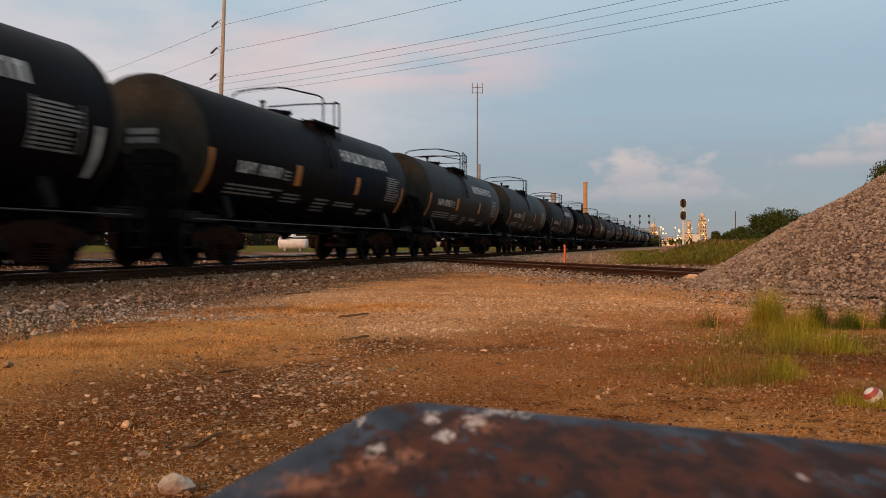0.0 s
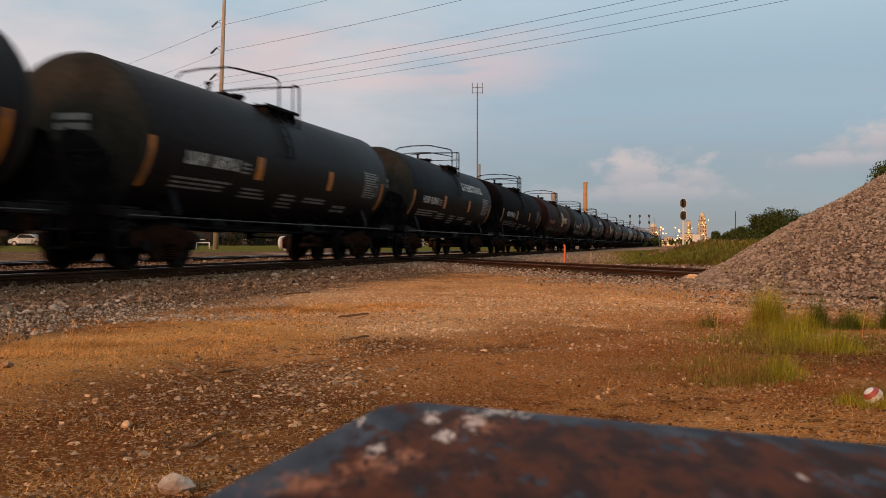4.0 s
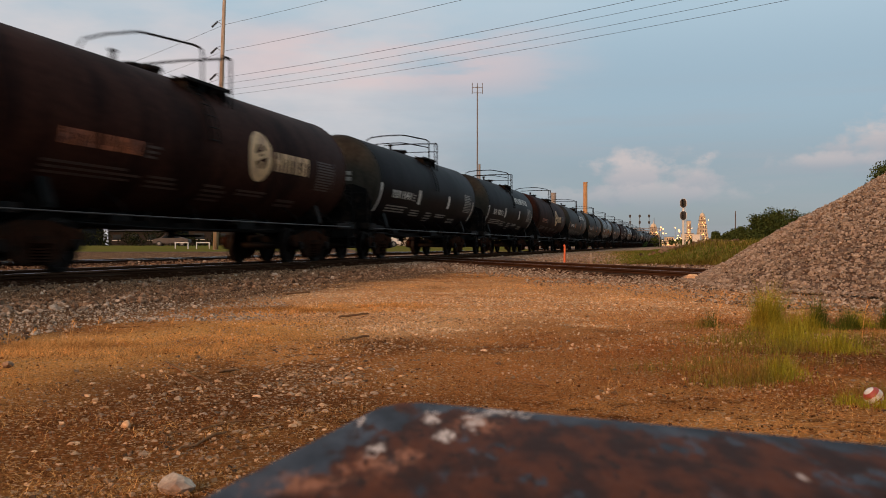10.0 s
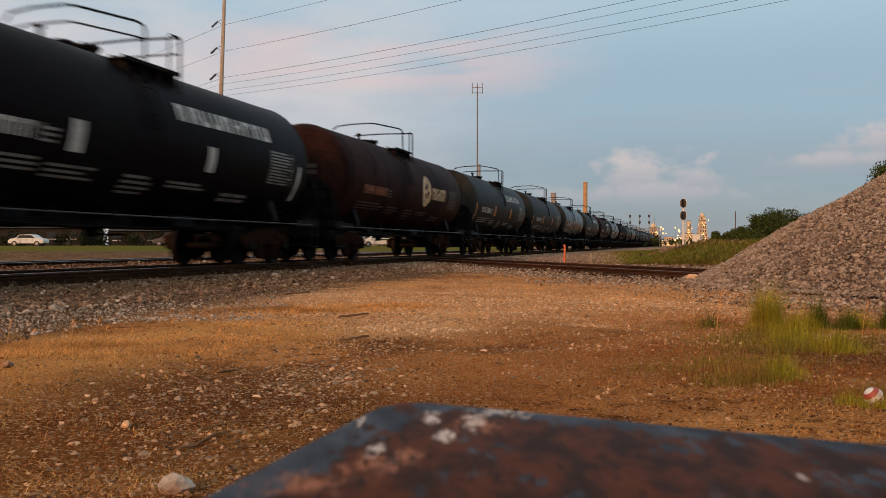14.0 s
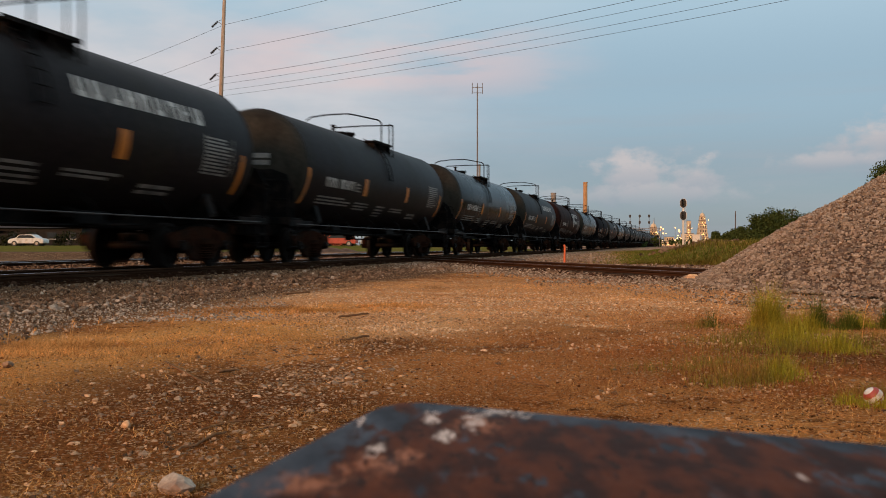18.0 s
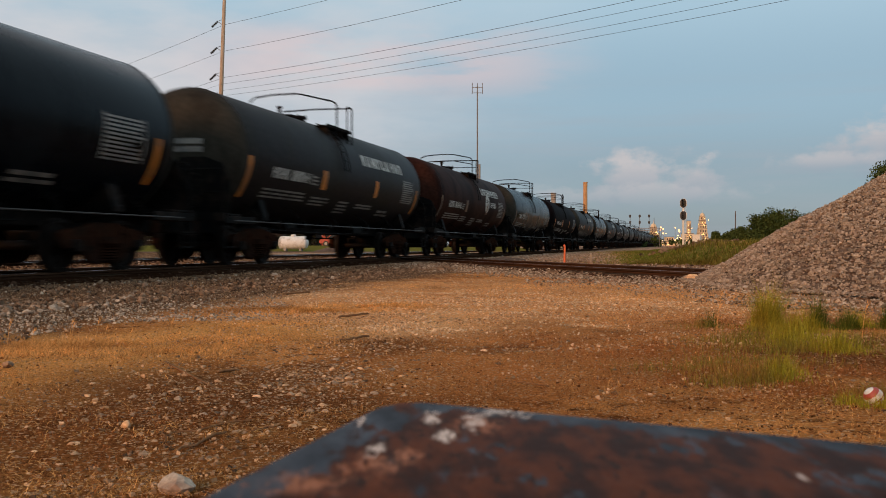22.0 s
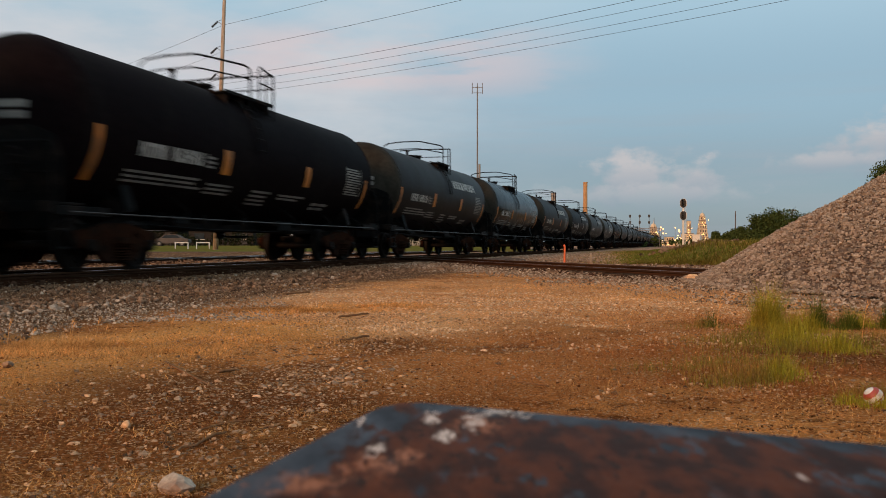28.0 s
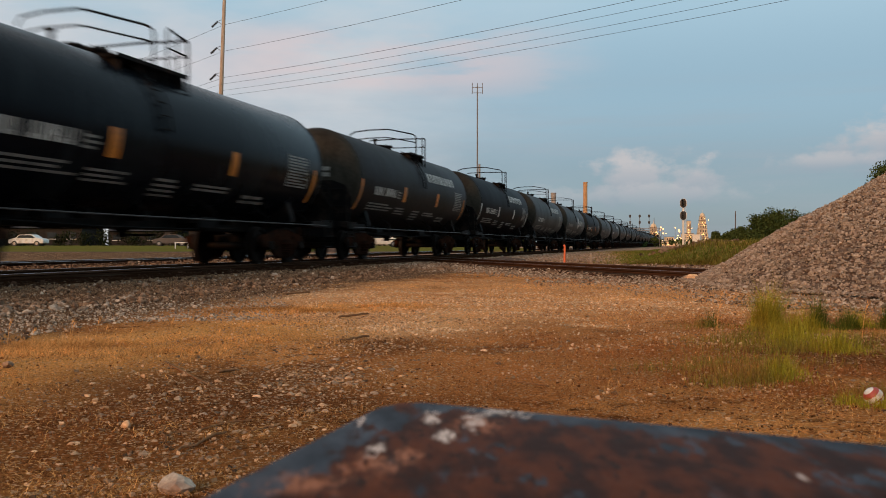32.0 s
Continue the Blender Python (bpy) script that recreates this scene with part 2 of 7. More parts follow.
mat("far_grass", (0.125, 0.118, 0.026), rough=0.9, var=0.25, scale=0.3, second=(0.15, 0.11, 0.032), amount=0.5, grain=6, bump=0.3, bump_size=0.1)
mat("bank_straw", (0.34, 0.215, 0.075), rough=0.9, var=0.25, scale=0.3, second=(0.22, 0.155, 0.045), amount=0.5, grain=5, bump=0, island_vary=0.4)
mat("weed_green", (0.085, 0.11, 0.018), rough=0.8, var=0.2, scale=3.0, second=(0.085, 0.10, 0.02), amount=0.5, grain=30, bump=0, island_vary=0.4)
mat("leaf_dark", (0.062, 0.082, 0.024), rough=0.8, var=0.25, scale=1.0, second=(0.05, 0.065, 0.02), amount=0.5, grain=12, bump=0, island_vary=0.5)
mat("hedge_leaf", (0.022, 0.026, 0.012), rough=0.85, var=0.25, scale=1.0, second=(0.015, 0.018, 0.010), amount=0.5, grain=12, bump=0, island_vary=0.5)
mat("bark", (0.07, 0.05, 0.035), rough=0.9, var=0.3, scale=5, amount=0.5, grain=30, bump=0.4)
mat("stick_wood", (0.24, 0.125, 0.062), rough=0.9, var=0.3, scale=8, amount=0.5, grain=60, bump=0.3)
mat("pole_wood", (0.44, 0.34, 0.25), rough=0.85, var=0.25, scale=3, second=(0.30, 0.22, 0.155), amount=0.5, grain=25, bump=0.2, streak=(4, 4, 0.4))
mat("mast_steel", (0.22, 0.19, 0.17), rough=0.6, metal=0.3, var=0.2, scale=3, amount=0.4, grain=30, bump=0.1)
mat("wire_black", (0.03, 0.03, 0.033), rough=0.6, var=0.1, scale=1, bump=0)
mat("concrete", (0.34, 0.30, 0.26), rough=0.9, var=0.2, scale=1.5, second=(0.24, 0.20, 0.17), amount=0.5, grain=30, bump=0.2)
mat("white_paint", (0.72, 0.70, 0.66), rough=0.5, var=0.12, scale=2, second=(0.5, 0.46, 0.40), amount=0.35, grain=30, bump=0.04)
mat("house_wall", (0.42, 0.38, 0.33), rough=0.85, var=0.15, scale=1, amount=0.4, grain=10, bump=0.1)
mat("shed_dark", (0.036, 0.031, 0.028), rough=0.85, var=0.2, scale=1, amount=0.4, grain=10, bump=0.1)
mat("roof_dark", (0.07, 0.065, 0.065), rough=0.85, var=0.2, scale=1, amount=0.4, grain=10, bump=0.1)
mat("red_panel", (0.45, 0.07, 0.04), rough=0.6, var=0.2, scale=2, amount=0.4, grain=10, bump=0.05)
mat("glass_dark", (0.02, 0.025, 0.03), rough=0.12, var=0.1, scale=2, bump=0)
mat("chimney_brick", (0.52, 0.29, 0.135), rough=0.85, var=0.15, scale=0.15, second=(0.40, 0.21, 0.10), amount=0.4, grain=2, bump=0.1)
mat("plant_wall", (0.72, 0.56, 0.38), rough=0.8, var=0.2, scale=0.2, second=(0.56, 0.42, 0.28), amount=0.5, grain=1.5, bump=0.1)
mat("plant_dark", (0.13, 0.11, 0.10), rough=0.8, var=0.2, scale=0.2, amount=0.5, grain=1.5, bump=0.1)
mat("lamp_glow", (1.0, 0.52, 0.17), rough=0.5, var=0.02, scale=1, bump=0, emit=3.2)
mat("signal_white", (0.75, 0.70, 0.62), rough=0.5, var=0.1, scale=2, amount=0.3, grain=30, bump=0.03)
mat("signal_black", (0.012, 0.013, 0.016), rough=0.5, var=0.2, scale=3, bump=0.03)
mat("stake_orange", (0.75, 0.13, 0.03), rough=0.5, var=0.15, scale=8, amount=0.3, grain=40, bump=0.03)
mat("ball_skin", (0.70, 0.66, 0.60), rough=0.5, var=0.12, scale=20, second=(0.45, 0.38, 0.30), amount=0.35, grain=150, bump=0.1, bump_size=0.002)
mat("ball_red", (0.34, 0.055, 0.035), rough=0.5, var=0.15, scale=20, second=(0.3, 0.05, 0.03), amount=0.35, grain=150, bump=0.1, bump_size=0.002)


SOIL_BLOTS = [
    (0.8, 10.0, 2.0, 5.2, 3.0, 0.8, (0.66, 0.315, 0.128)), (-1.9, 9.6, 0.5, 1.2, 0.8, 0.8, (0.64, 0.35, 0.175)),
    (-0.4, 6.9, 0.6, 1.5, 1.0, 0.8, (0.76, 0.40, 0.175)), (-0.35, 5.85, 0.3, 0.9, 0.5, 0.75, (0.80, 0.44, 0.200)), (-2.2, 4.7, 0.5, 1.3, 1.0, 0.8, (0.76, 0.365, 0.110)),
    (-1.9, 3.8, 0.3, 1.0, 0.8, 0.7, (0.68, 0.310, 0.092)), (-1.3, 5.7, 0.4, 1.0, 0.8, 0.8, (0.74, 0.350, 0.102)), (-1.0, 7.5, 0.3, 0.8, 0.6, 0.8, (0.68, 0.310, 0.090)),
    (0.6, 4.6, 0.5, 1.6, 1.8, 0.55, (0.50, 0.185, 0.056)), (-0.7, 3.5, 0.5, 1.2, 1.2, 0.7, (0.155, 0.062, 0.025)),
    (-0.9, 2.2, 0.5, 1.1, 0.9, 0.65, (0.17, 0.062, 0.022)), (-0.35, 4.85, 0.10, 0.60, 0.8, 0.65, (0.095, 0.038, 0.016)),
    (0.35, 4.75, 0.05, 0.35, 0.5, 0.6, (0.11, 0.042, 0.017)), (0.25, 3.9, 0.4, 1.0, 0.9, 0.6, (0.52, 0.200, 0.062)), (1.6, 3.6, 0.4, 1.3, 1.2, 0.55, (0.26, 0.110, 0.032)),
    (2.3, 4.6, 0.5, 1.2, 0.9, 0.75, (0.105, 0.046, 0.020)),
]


def ground_material():
    m = bpy.data.materials.new("ground_dirt")
    m.use_nodes = True
    nt = m.node_tree
    N, K = nt.nodes.new, nt.links.new
    p = nt.nodes["Principled BSDF"]
    co = N("ShaderNodeTexCoord")

    def noise_tex(scale, detail=8.0, rough=0.6, stretch=(1, 1, 1)):
        mp = N("ShaderNodeMapping")
        mp.inputs["Scale"].default_value = stretch
        K(co.outputs["Object"], mp.inputs[0])
        n = N("ShaderNodeTexNoise")
        n.inputs["Scale"].default_value, n.inputs["Detail"].default_value, n.inputs["Roughness"].default_value = scale, detail, rough
        K(mp.outputs[0], n.inputs["Vector"])
        return n.outputs[0]

    def step(v, a, b):
        r = N("ShaderNodeMapRange")
        r.interpolation_type = "SMOOTHSTEP"
        r.inputs["From Min"].default_value, r.inputs["From Max"].default_value = a, b
        K(v, r.inputs["Value"])
        return r.outputs[0]

    def mix(f, a, b):
        mx = N("ShaderNodeMix")
        mx.data_type = "RGBA"
        K(f, mx.inputs[0])
        for v, i in ((a, 6), (b, 7)):
            if isinstance(v, tuple):
                mx.inputs[i].default_value = (*v, 1)
            else:
                K(v, mx.inputs[i])
        return mx.outputs[2]

    soil = mix(step(noise_tex(0.8), 0.40, 0.60), (0.50, 0.195, 0.058), (0.29, 0.100, 0.030))
    straw = mix(step(noise_tex(0.55, 12.0, 0.68), 0.46, 0.60), soil, (0.67, 0.278, 0.084))
    straw = mix(step(noise_tex(6.5, 10.0, 0.75), 0.51, 0.61), straw, (0.135, 0.048, 0.016))
    chips = N("ShaderNodeTexVoronoi")
    chips.inputs["Scale"].default_value = 120.0
    K(co.outputs["Object"], chips.inputs["Vector"])
    
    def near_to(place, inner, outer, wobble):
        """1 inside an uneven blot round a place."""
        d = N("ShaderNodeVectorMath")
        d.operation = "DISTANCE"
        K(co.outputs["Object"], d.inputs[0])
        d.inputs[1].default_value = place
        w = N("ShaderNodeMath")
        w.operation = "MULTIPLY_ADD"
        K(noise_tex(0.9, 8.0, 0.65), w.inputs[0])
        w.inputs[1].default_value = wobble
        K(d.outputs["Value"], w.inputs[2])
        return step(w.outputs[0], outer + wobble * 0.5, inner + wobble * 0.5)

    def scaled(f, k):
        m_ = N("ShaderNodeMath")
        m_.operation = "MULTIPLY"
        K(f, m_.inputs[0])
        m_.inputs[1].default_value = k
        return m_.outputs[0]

    # dusty trodden gravel in the middle of the yard, golden mats, red-brown thatch, dark soil
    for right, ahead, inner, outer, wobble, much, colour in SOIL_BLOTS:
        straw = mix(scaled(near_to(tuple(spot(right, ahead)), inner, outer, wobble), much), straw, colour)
    # grey-brown fines under the ballast, darkened to paint shadow between the stones
    sep = N("ShaderNodeSeparateXYZ")
    K(co.outputs["Object"], sep.inputs[0])
    fx = N("ShaderNodeMath")
    fx.operation = "MULTIPLY_ADD"
    K(noise_tex(0.5, 8.0), fx.inputs[0])
    fx.inputs[1].default_value = 2.0
    K(sep.outputs["X"], fx.inputs[2])
    straw = mix(step(fx.outputs[0], -2.6, -3.6), straw, (0.125, 0.066, 0.037))
    # pinkish-grey gravel beyond the side track
    a, b = spot(9.78 - 0.315 * 6, 6), spot(9.78 - 0.315 * 35.0, 35.0)
    d = (b - a).normalized()
    dot = N("ShaderNodeVectorMath")
    dot.operation = "DOT_PRODUCT"
    K(co.outputs["Object"], dot.inputs[0])
    dot.inputs[1].default_value = (-d.y, d.x, 0)
    beyond = N("ShaderNodeMath")
    beyond.operation = "MULTIPLY_ADD"
    K(noise_tex(0.6, 8.0), beyond.inputs[0])
    beyond.inputs[1].default_value = 1.6
    K(dot.outputs["Value"], beyond.inputs[2])
    edge = -a.x * d.y + a.y * d.x + 0.8
    straw = mix(step(beyond.outputs[0], edge + 3.6, edge + 2.2), straw, (0.30, 0.180, 0.118))
    pale = mix(step(chips.outputs["Color"], 0.76, 0.80), straw, (0.55, 0.35, 0.20))
    fine = N("ShaderNodeHueSaturation")
    K(pale, fine.inputs["Color"])
    v = N("ShaderNodeMapRange")
    v.inputs["From Min"].default_value, v.inputs["From Max"].default_value = 0.3, 0.7
    v.inputs["To Min"].default_value, v.inputs["To Max"].default_value = 0.22, 1.80
    K(noise_tex(70.0, 8.0, 0.78), v.inputs["Value"])
    K(v.outputs[0], fine.inputs["Value"])
    K(fine.outputs[0], p.inputs["Base Color"])
    p.inputs["Roughness"].default_value = 0.95
    p.inputs["Specular IOR Level"].default_value = 0.0
    b = N("ShaderNodeBump")
    b.inputs["Strength"].default_value, b.inputs["Distance"].default_value = 1.0, 0.03
    K(noise_tex(34.0, 8.0, 0.75), b.inputs["Height"])
    K(b.outputs[0], p.inputs["Normal"])
    MATS["ground_dirt"] = m


ground_material()


def rusty_plate_material():
    """Blue-grey worn paint on rusted steel with bare pale chips near the corner; the wear runs in long streaks."""
    m = bpy.data.materials.new("rusty_plate")
    m.use_nodes = True
    nt = m.node_tree
    N, K = nt.nodes.new, nt.links.new
    p = nt.nodes["Principled BSDF"]
    co = N("ShaderNodeTexCoord")
    turned = N("ShaderNodeMapping")
    turned.inputs["Rotation"].default_value = (0, 0, radians(-27.5))
    K(co.outputs["Object"], turned.inputs[0])
    sep = N("ShaderNodeSeparateXYZ")
    K(turned.outputs[0], sep.inputs[0])

    def noise_tex(scale, seed=0.0, detail=8.0):
        mp = N("ShaderNodeMapping")
        mp.inputs["Location"].default_value = (seed, seed, 0)
        mp.inputs["Scale"].default_value = (1.0, 0.36, 1.0)
        K(turned.outputs[0], mp.inputs[0])
        n = N("ShaderNodeTexNoise")
        n.inputs["Scale"].default_value, n.inputs["Detail"].default_value = scale, detail
        n.inputs["Roughness"].default_value = 0.62
        K(mp.outputs[0], n.inputs["Vector"])
        return n.outputs[0]

    def calc(op, a, b, c=None):
        q = N("ShaderNodeMath")
        q.operation = op
        for k, v in enumerate((a, b, c)):
            if isinstance(v, (int, float)):
                q.inputs[k].default_value = v
            elif v is not None:
                K(v, q.inputs[k])
        return q.outputs[0]

    def step(v, a, b):
        r = N("ShaderNodeMapRange")
        r.interpolation_type = "SMOOTHSTEP"
        r.inputs["From Min"].default_value, r.inputs["From Max"].default_value = a, b
        K(v, r.inputs["Value"])
        return r.outputs[0]

    def mix(f, a, b):
        mx = N("ShaderNodeMix")
        mx.data_type = "RGBA"
        K(f, mx.inputs[0])
        for v, i in ((a, 6), (b, 7)):
            if isinstance(v, tuple):
                mx.inputs[i].default_value = (*v, 1)
            else:
                K(v, mx.inputs[i])
        return mx.outputs[2]

    def spots(places, seed, ragged):
        """1 inside uneven blots, given by place and half sizes."""
        best, wob = None, noise_tex(150.0, seed, 6.0)
        for cx, cy, rx, ry in places:
            dx = calc("DIVIDE", calc("SUBTRACT", sep.outputs["X"], cx), rx)
            dy = calc("DIVIDE", calc("SUBTRACT", sep.outputs["Y"], cy), ry)
            d = calc("SQRT", calc("ADD", calc("MULTIPLY", dx, dx), calc("MULTIPLY", dy, dy)), 0.0)
            d = calc("MULTIPLY_ADD", calc("SUBTRACT", wob, 0.5), ragged, d)
            best = d if best is None else calc("MINIMUM", best, d)
        return calc("MULTIPLY", step(best, 1.15, 0.30), step(noise_tex(240.0, seed + 2.0, 6.0), 0.36, 0.56))

    rust = mix(step(noise_tex(60.0), 0.38, 0.62), (0.032, 0.0100, 0.0046), (0.104, 0.0260, 0.0072))
    rust = mix(step(noise_tex(170.0, 4.0), 0.52, 0.66), rust, (0.022, 0.010, 0.006))
    paint = mix(step(noise_tex(40.0, 2.0), 0.35, 0.65), (0.026, 0.031, 0.039), (0.074, 0.085, 0.102))
    # the paint holds best along the two edges
    edge = N("ShaderNodeSeparateXYZ")
    K(co.outputs["Object"], edge.inputs[0])
    side = calc("SUBTRACT", calc("MULTIPLY", edge.outputs["X"], -0.95), calc("MULTIPLY", edge.outputs["Y"], 0.225))
    near = calc("MAXIMUM", step(side, -0.040, -0.004), step(edge.outputs["Y"], -0.050, -0.012))
    hold = calc("MULTIPLY_ADD", near, 0.24, noise_tex(62.0, 5.0))
    hold = calc("MULTIPLY_ADD", spots(BLUE_WEAR, 3.0, 1.6), 0.20, hold)
    hold = calc("MULTIPLY_ADD", spots(RUST_WEAR, 6.0, 1.6), -0.22, hold)
    col = mix(step(hold, 0.58, 0.70), rust, paint)
    col = mix(calc("MULTIPLY", spots(PINK_WEAR, 8.0, 3.4), 0.8), col, (0.40, 0.155, 0.080))
    col = mix(calc("MULTIPLY", spots(PALE_WEAR, 11.0, 3.6), 0.95), col, (0.70, 0.55, 0.46))
    K(col, p.inputs["Base Color"])
    p.inputs["Roughness"].default_value = 0.62
    p.inputs["Specular IOR Level"].default_value = 0.05
    b = N("ShaderNodeBump")
    b.inputs["Strength"].default_value, b.inputs["Distance"].default_value = 0.4, 0.002
    K(noise_tex(160.0, 1.0), b.inputs["Height"])
    K(b.outputs[0], p.inputs["Normal"])
    MATS["rusty_plate"] = m


# where paint is chipped to primer, rubbed pink, still holds, or has rusted through: place and half sizes from the corner
PALE_WEAR = [(0.0248, -0.0646, 0.00443, 0.0228), (0.0314, -0.1012, 0.00522, 0.0145), (0.044, -0.0659, 0.00519, 0.0226), (0.0618, -0.0435, 0.01233, 0.0193), (0.0033, -0.1281, 0.00397, 0.0144), (0.154, -0.1687, 0.00156, 0.0067), (-0.0074, -0.0659, 0.00182, 0.0226)]
PINK_WEAR = [(0.0035, -0.1513, 0.01131, 0.0184), (-0.018, -0.1774, 0.01418, 0.0162), (0.0162, -0.1365, 0.00645, 0.0183), (0.0466, -0.0788, 0.01132, 0.0187)]
BLUE_WEAR = [(0.0512, -0.1281, 0.00992, 0.0192), (0.059, -0.1731, 0.00767, 0.0167), (0.1209, -0.1309, 0.01311, 0.0141), (-0.0203, -0.1212, 0.0146, 0.0299), (0.0058, -0.0699, 0.009, 0.0261), (0.1657, -0.1724, 0.02115, 0.0219)]
RUST_WEAR = [(0.0175, -0.111, 0.0104, 0.0369), (0.0748, -0.1488, 0.02487, 0.0297), (0.1052, -0.176, 0.01615, 0.0178)]
rusty_plate_material()


# ---- mesh tools ----
def mesh_object(name, bm, material, parent=None, label="", smooth=False):
    me = bpy.data.meshes.new(name)
    if smooth:
        for f in bm.faces:
            f.smooth = True
    bm.to_mesh(me)
    bm.free()
    me.materials.append(MATS[material])
    ob = new(name, me)
    if parent:
        ob.parent = parent
    if label:
        ob["label"] = label
    return ob


def part(name, bm, material, parent, label="", smooth=False):
    return mesh_object(name, bm, material, parent, label, smooth)


def thing(name, place, label, category, group="", turn=0.0):
    ob = new(name)
    ob.empty_display_size = 0.1
    ob.matrix_world = pose(*place, 0, 0, turn)
    return tagged(ob, label, category, group)


def box(bm, center, size, bevel=0.0, rot=None):
    m = Matrix.Translation(center) @ (rot.to_4x4() if rot else Matrix()) @ Matrix.Diagonal((*size, 1))
    vs = bmesh.ops.create_cube(bm, size=1, matrix=m)["verts"]
    if bevel:
        es = {e for v in vs for e in v.link_edges}
        bmesh.ops.bevel(bm, geom=list(es), offset=bevel, segments=2, affect="EDGES", profile=0.5)
    return bm


def rod(bm, a, b, r1, r2=None, seg=10, caps=True):
    a, b = Vector(a), Vector(b)
    d = b - a
    m = Matrix.Translation((a + b) / 2) @ d.to_track_quat("Z", "Y").to_matrix().to_4x4()
    bmesh.ops.create_cone(bm, cap_ends=caps, segments=seg, radius1=r1, radius2=r1 if r2 is None else r2, depth=d.length, matrix=m)
    return bm


def tube(bm, pts, r, seg=6, closed=False):
    """A bent pipe through the points."""
    pts = [Vector(p) for p in pts]
    n = len(pts)
    rings = []
    for i, p in enumerate(pts):
        a = pts[(i - 1) % n] if (closed or i > 0) else p
        b = pts[(i + 1) % n] if (closed or i < n - 1) else p
        d = (b - a).normalized()
        up = Vector((0, 0, 1)) if abs(d.z) < 0.95 else Vector((1, 0, 0))
        s = d.cross(up).normalized()
        u = s.cross(d)
        rings.append([bm.verts.new(p + r * (math.cos(k * 2 * math.pi / seg) * s + math.sin(k * 2 * math.pi / seg) * u)) for k in range(seg)])
    for i in range(n if closed else n - 1):
        a, b = rings[i], rings[(i + 1) % n]
        for k in range(seg):
            bm.faces.new((a[k], a[(k + 1) % seg], b[(k + 1) % seg], b[k]))
    if not closed:
        bm.faces.new(rings[0][::-1])
        bm.faces.new(rings[-1])
    return bm


def lathe(bm, profile, axis="Z", seg=24, center=(0, 0, 0)):
    """Profile of (radius, height) turned about an axis."""
    c = Vector(center)

    def place(r, h, a):
        x, y = r * math.cos(a), r * math.sin(a)
        v = {"Z": (x, y, h), "Y": (x, h, y), "X": (h, x, y)}[axis]
        return c + Vector(v)

    rings = []
    for r, h in profile:
        if r < 1e-6:
            rings.append([bm.verts.new(place(0, h, 0))])
        else:
            rings.append([bm.verts.new(place(r, h, 2 * math.pi * k / seg)) for k in range(seg)])
    for a, b in zip(rings, rings[1:]):
        for k in range(seg):
            q = (k + 1) % seg
            if len(a) == 1 and len(b) == 1:
                continue
            if len(a) == 1:
                bm.faces.new((a[0], b[q], b[k]))
            elif len(b) == 1:
                bm.faces.new((a[k], a[q], b[0]))
            else:
                bm.faces.new((a[k], a[q], b[q], b[k]))
    bmesh.ops.recalc_face_normals(bm, faces=bm.faces)
    return bm


def prism(bm, outline, axis, lo, hi):
    """A flat outline of (u, v) points given depth along an axis: X takes (y, z), Y takes (x, z), Z takes (x, y)."""
    def place(u, v, w):
        return {"X": (w, u, v), "Y": (u, w, v), "Z": (u, v, w)}[axis]
    a = [bm.verts.new(place(u, v, lo)) for u, v in outline]
    b = [bm.verts.new(place(u, v, hi)) for u, v in outline]
    fs = [bm.faces.new(a[::-1]), bm.faces.new(b)]
    n = len(outline)
    for i in range(n):
        fs.append(bm.faces.new((a[i], a[(i + 1) % n], b[(i + 1) % n], b[i])))
    bmesh.ops.recalc_face_normals(bm, faces=fs)
    return bm


def stuff_mesh(name, verts, faces, material, label, category, smooth=False, kind="stuff"):
    me = bpy.data.meshes.new(name)
    me.from_pydata(verts.tolist() if hasattr(verts, "tolist") else verts, [], faces.tolist() if hasattr(faces, "tolist") else faces)
    me.materials.append(MATS[material])
    ob = new(name, me)
    return tagged(ob, label, category, "", kind)


# ---- the line's plan ----
TRACK_X = -11.0
RAIL_Z = 0.09
GAUGE = 1.505
CAR_PITCH = 16.74
SPEED, GAIN = 8.875, 0.00804
LENGTH = 0.925
SECOND_X = -17.6


# ---- ground ----
rng = np.random.default_rng(7)


def ground_z(x, y):
    """Gentle unevenness of the yard; level under the rails and far off."""
    d = math.hypot(x, y)
    if d > 60:
        return 0.0
    z = 0.035 * noise.noise(Vector((x * 0.35, y * 0.35, 3)))
    if d < 16:
        z += 0.020 * noise.noise(Vector((x * 1.5, y * 1.5, 9))) * min(1, (16 - d) / 4)
    z *= min(1, d / 4)
    if x < TRACK_X + 3.5:
        z *= max(0, min(1, (x - TRACK_X - 1.7) / 1.8))
    return z


def build_ground():
    xs = np.concatenate([np.linspace(-2500, -90, 8), np.linspace(-60, -9, 52), np.linspace(-8.85, 7, 100), np.linspace(8, 25, 18), np.linspace(60, 2500, 8)])
    ys = np.concatenate([np.linspace(-2500, -60, 6), np.linspace(-20, 0, 11), np.linspace(0.16, 16, 100), np.linspace(17, 60, 44), np.linspace(90, 400, 32), np.linspace(600, 4500, 8)])
    verts, faces = [], []
    for y in ys:
        for x in xs:
            verts.append((x, y, ground_z(x, y)))
    w = len(xs)
    for j in range(len(ys) - 1):
        for i in range(w - 1):
            a = j * w + i
            faces.append((a, a + 1, a + w + 1, a + w))
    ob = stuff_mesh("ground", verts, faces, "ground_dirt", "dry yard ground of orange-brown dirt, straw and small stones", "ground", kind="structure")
    for f in ob.data.polygons:
        f.use_smooth = True


build_ground()


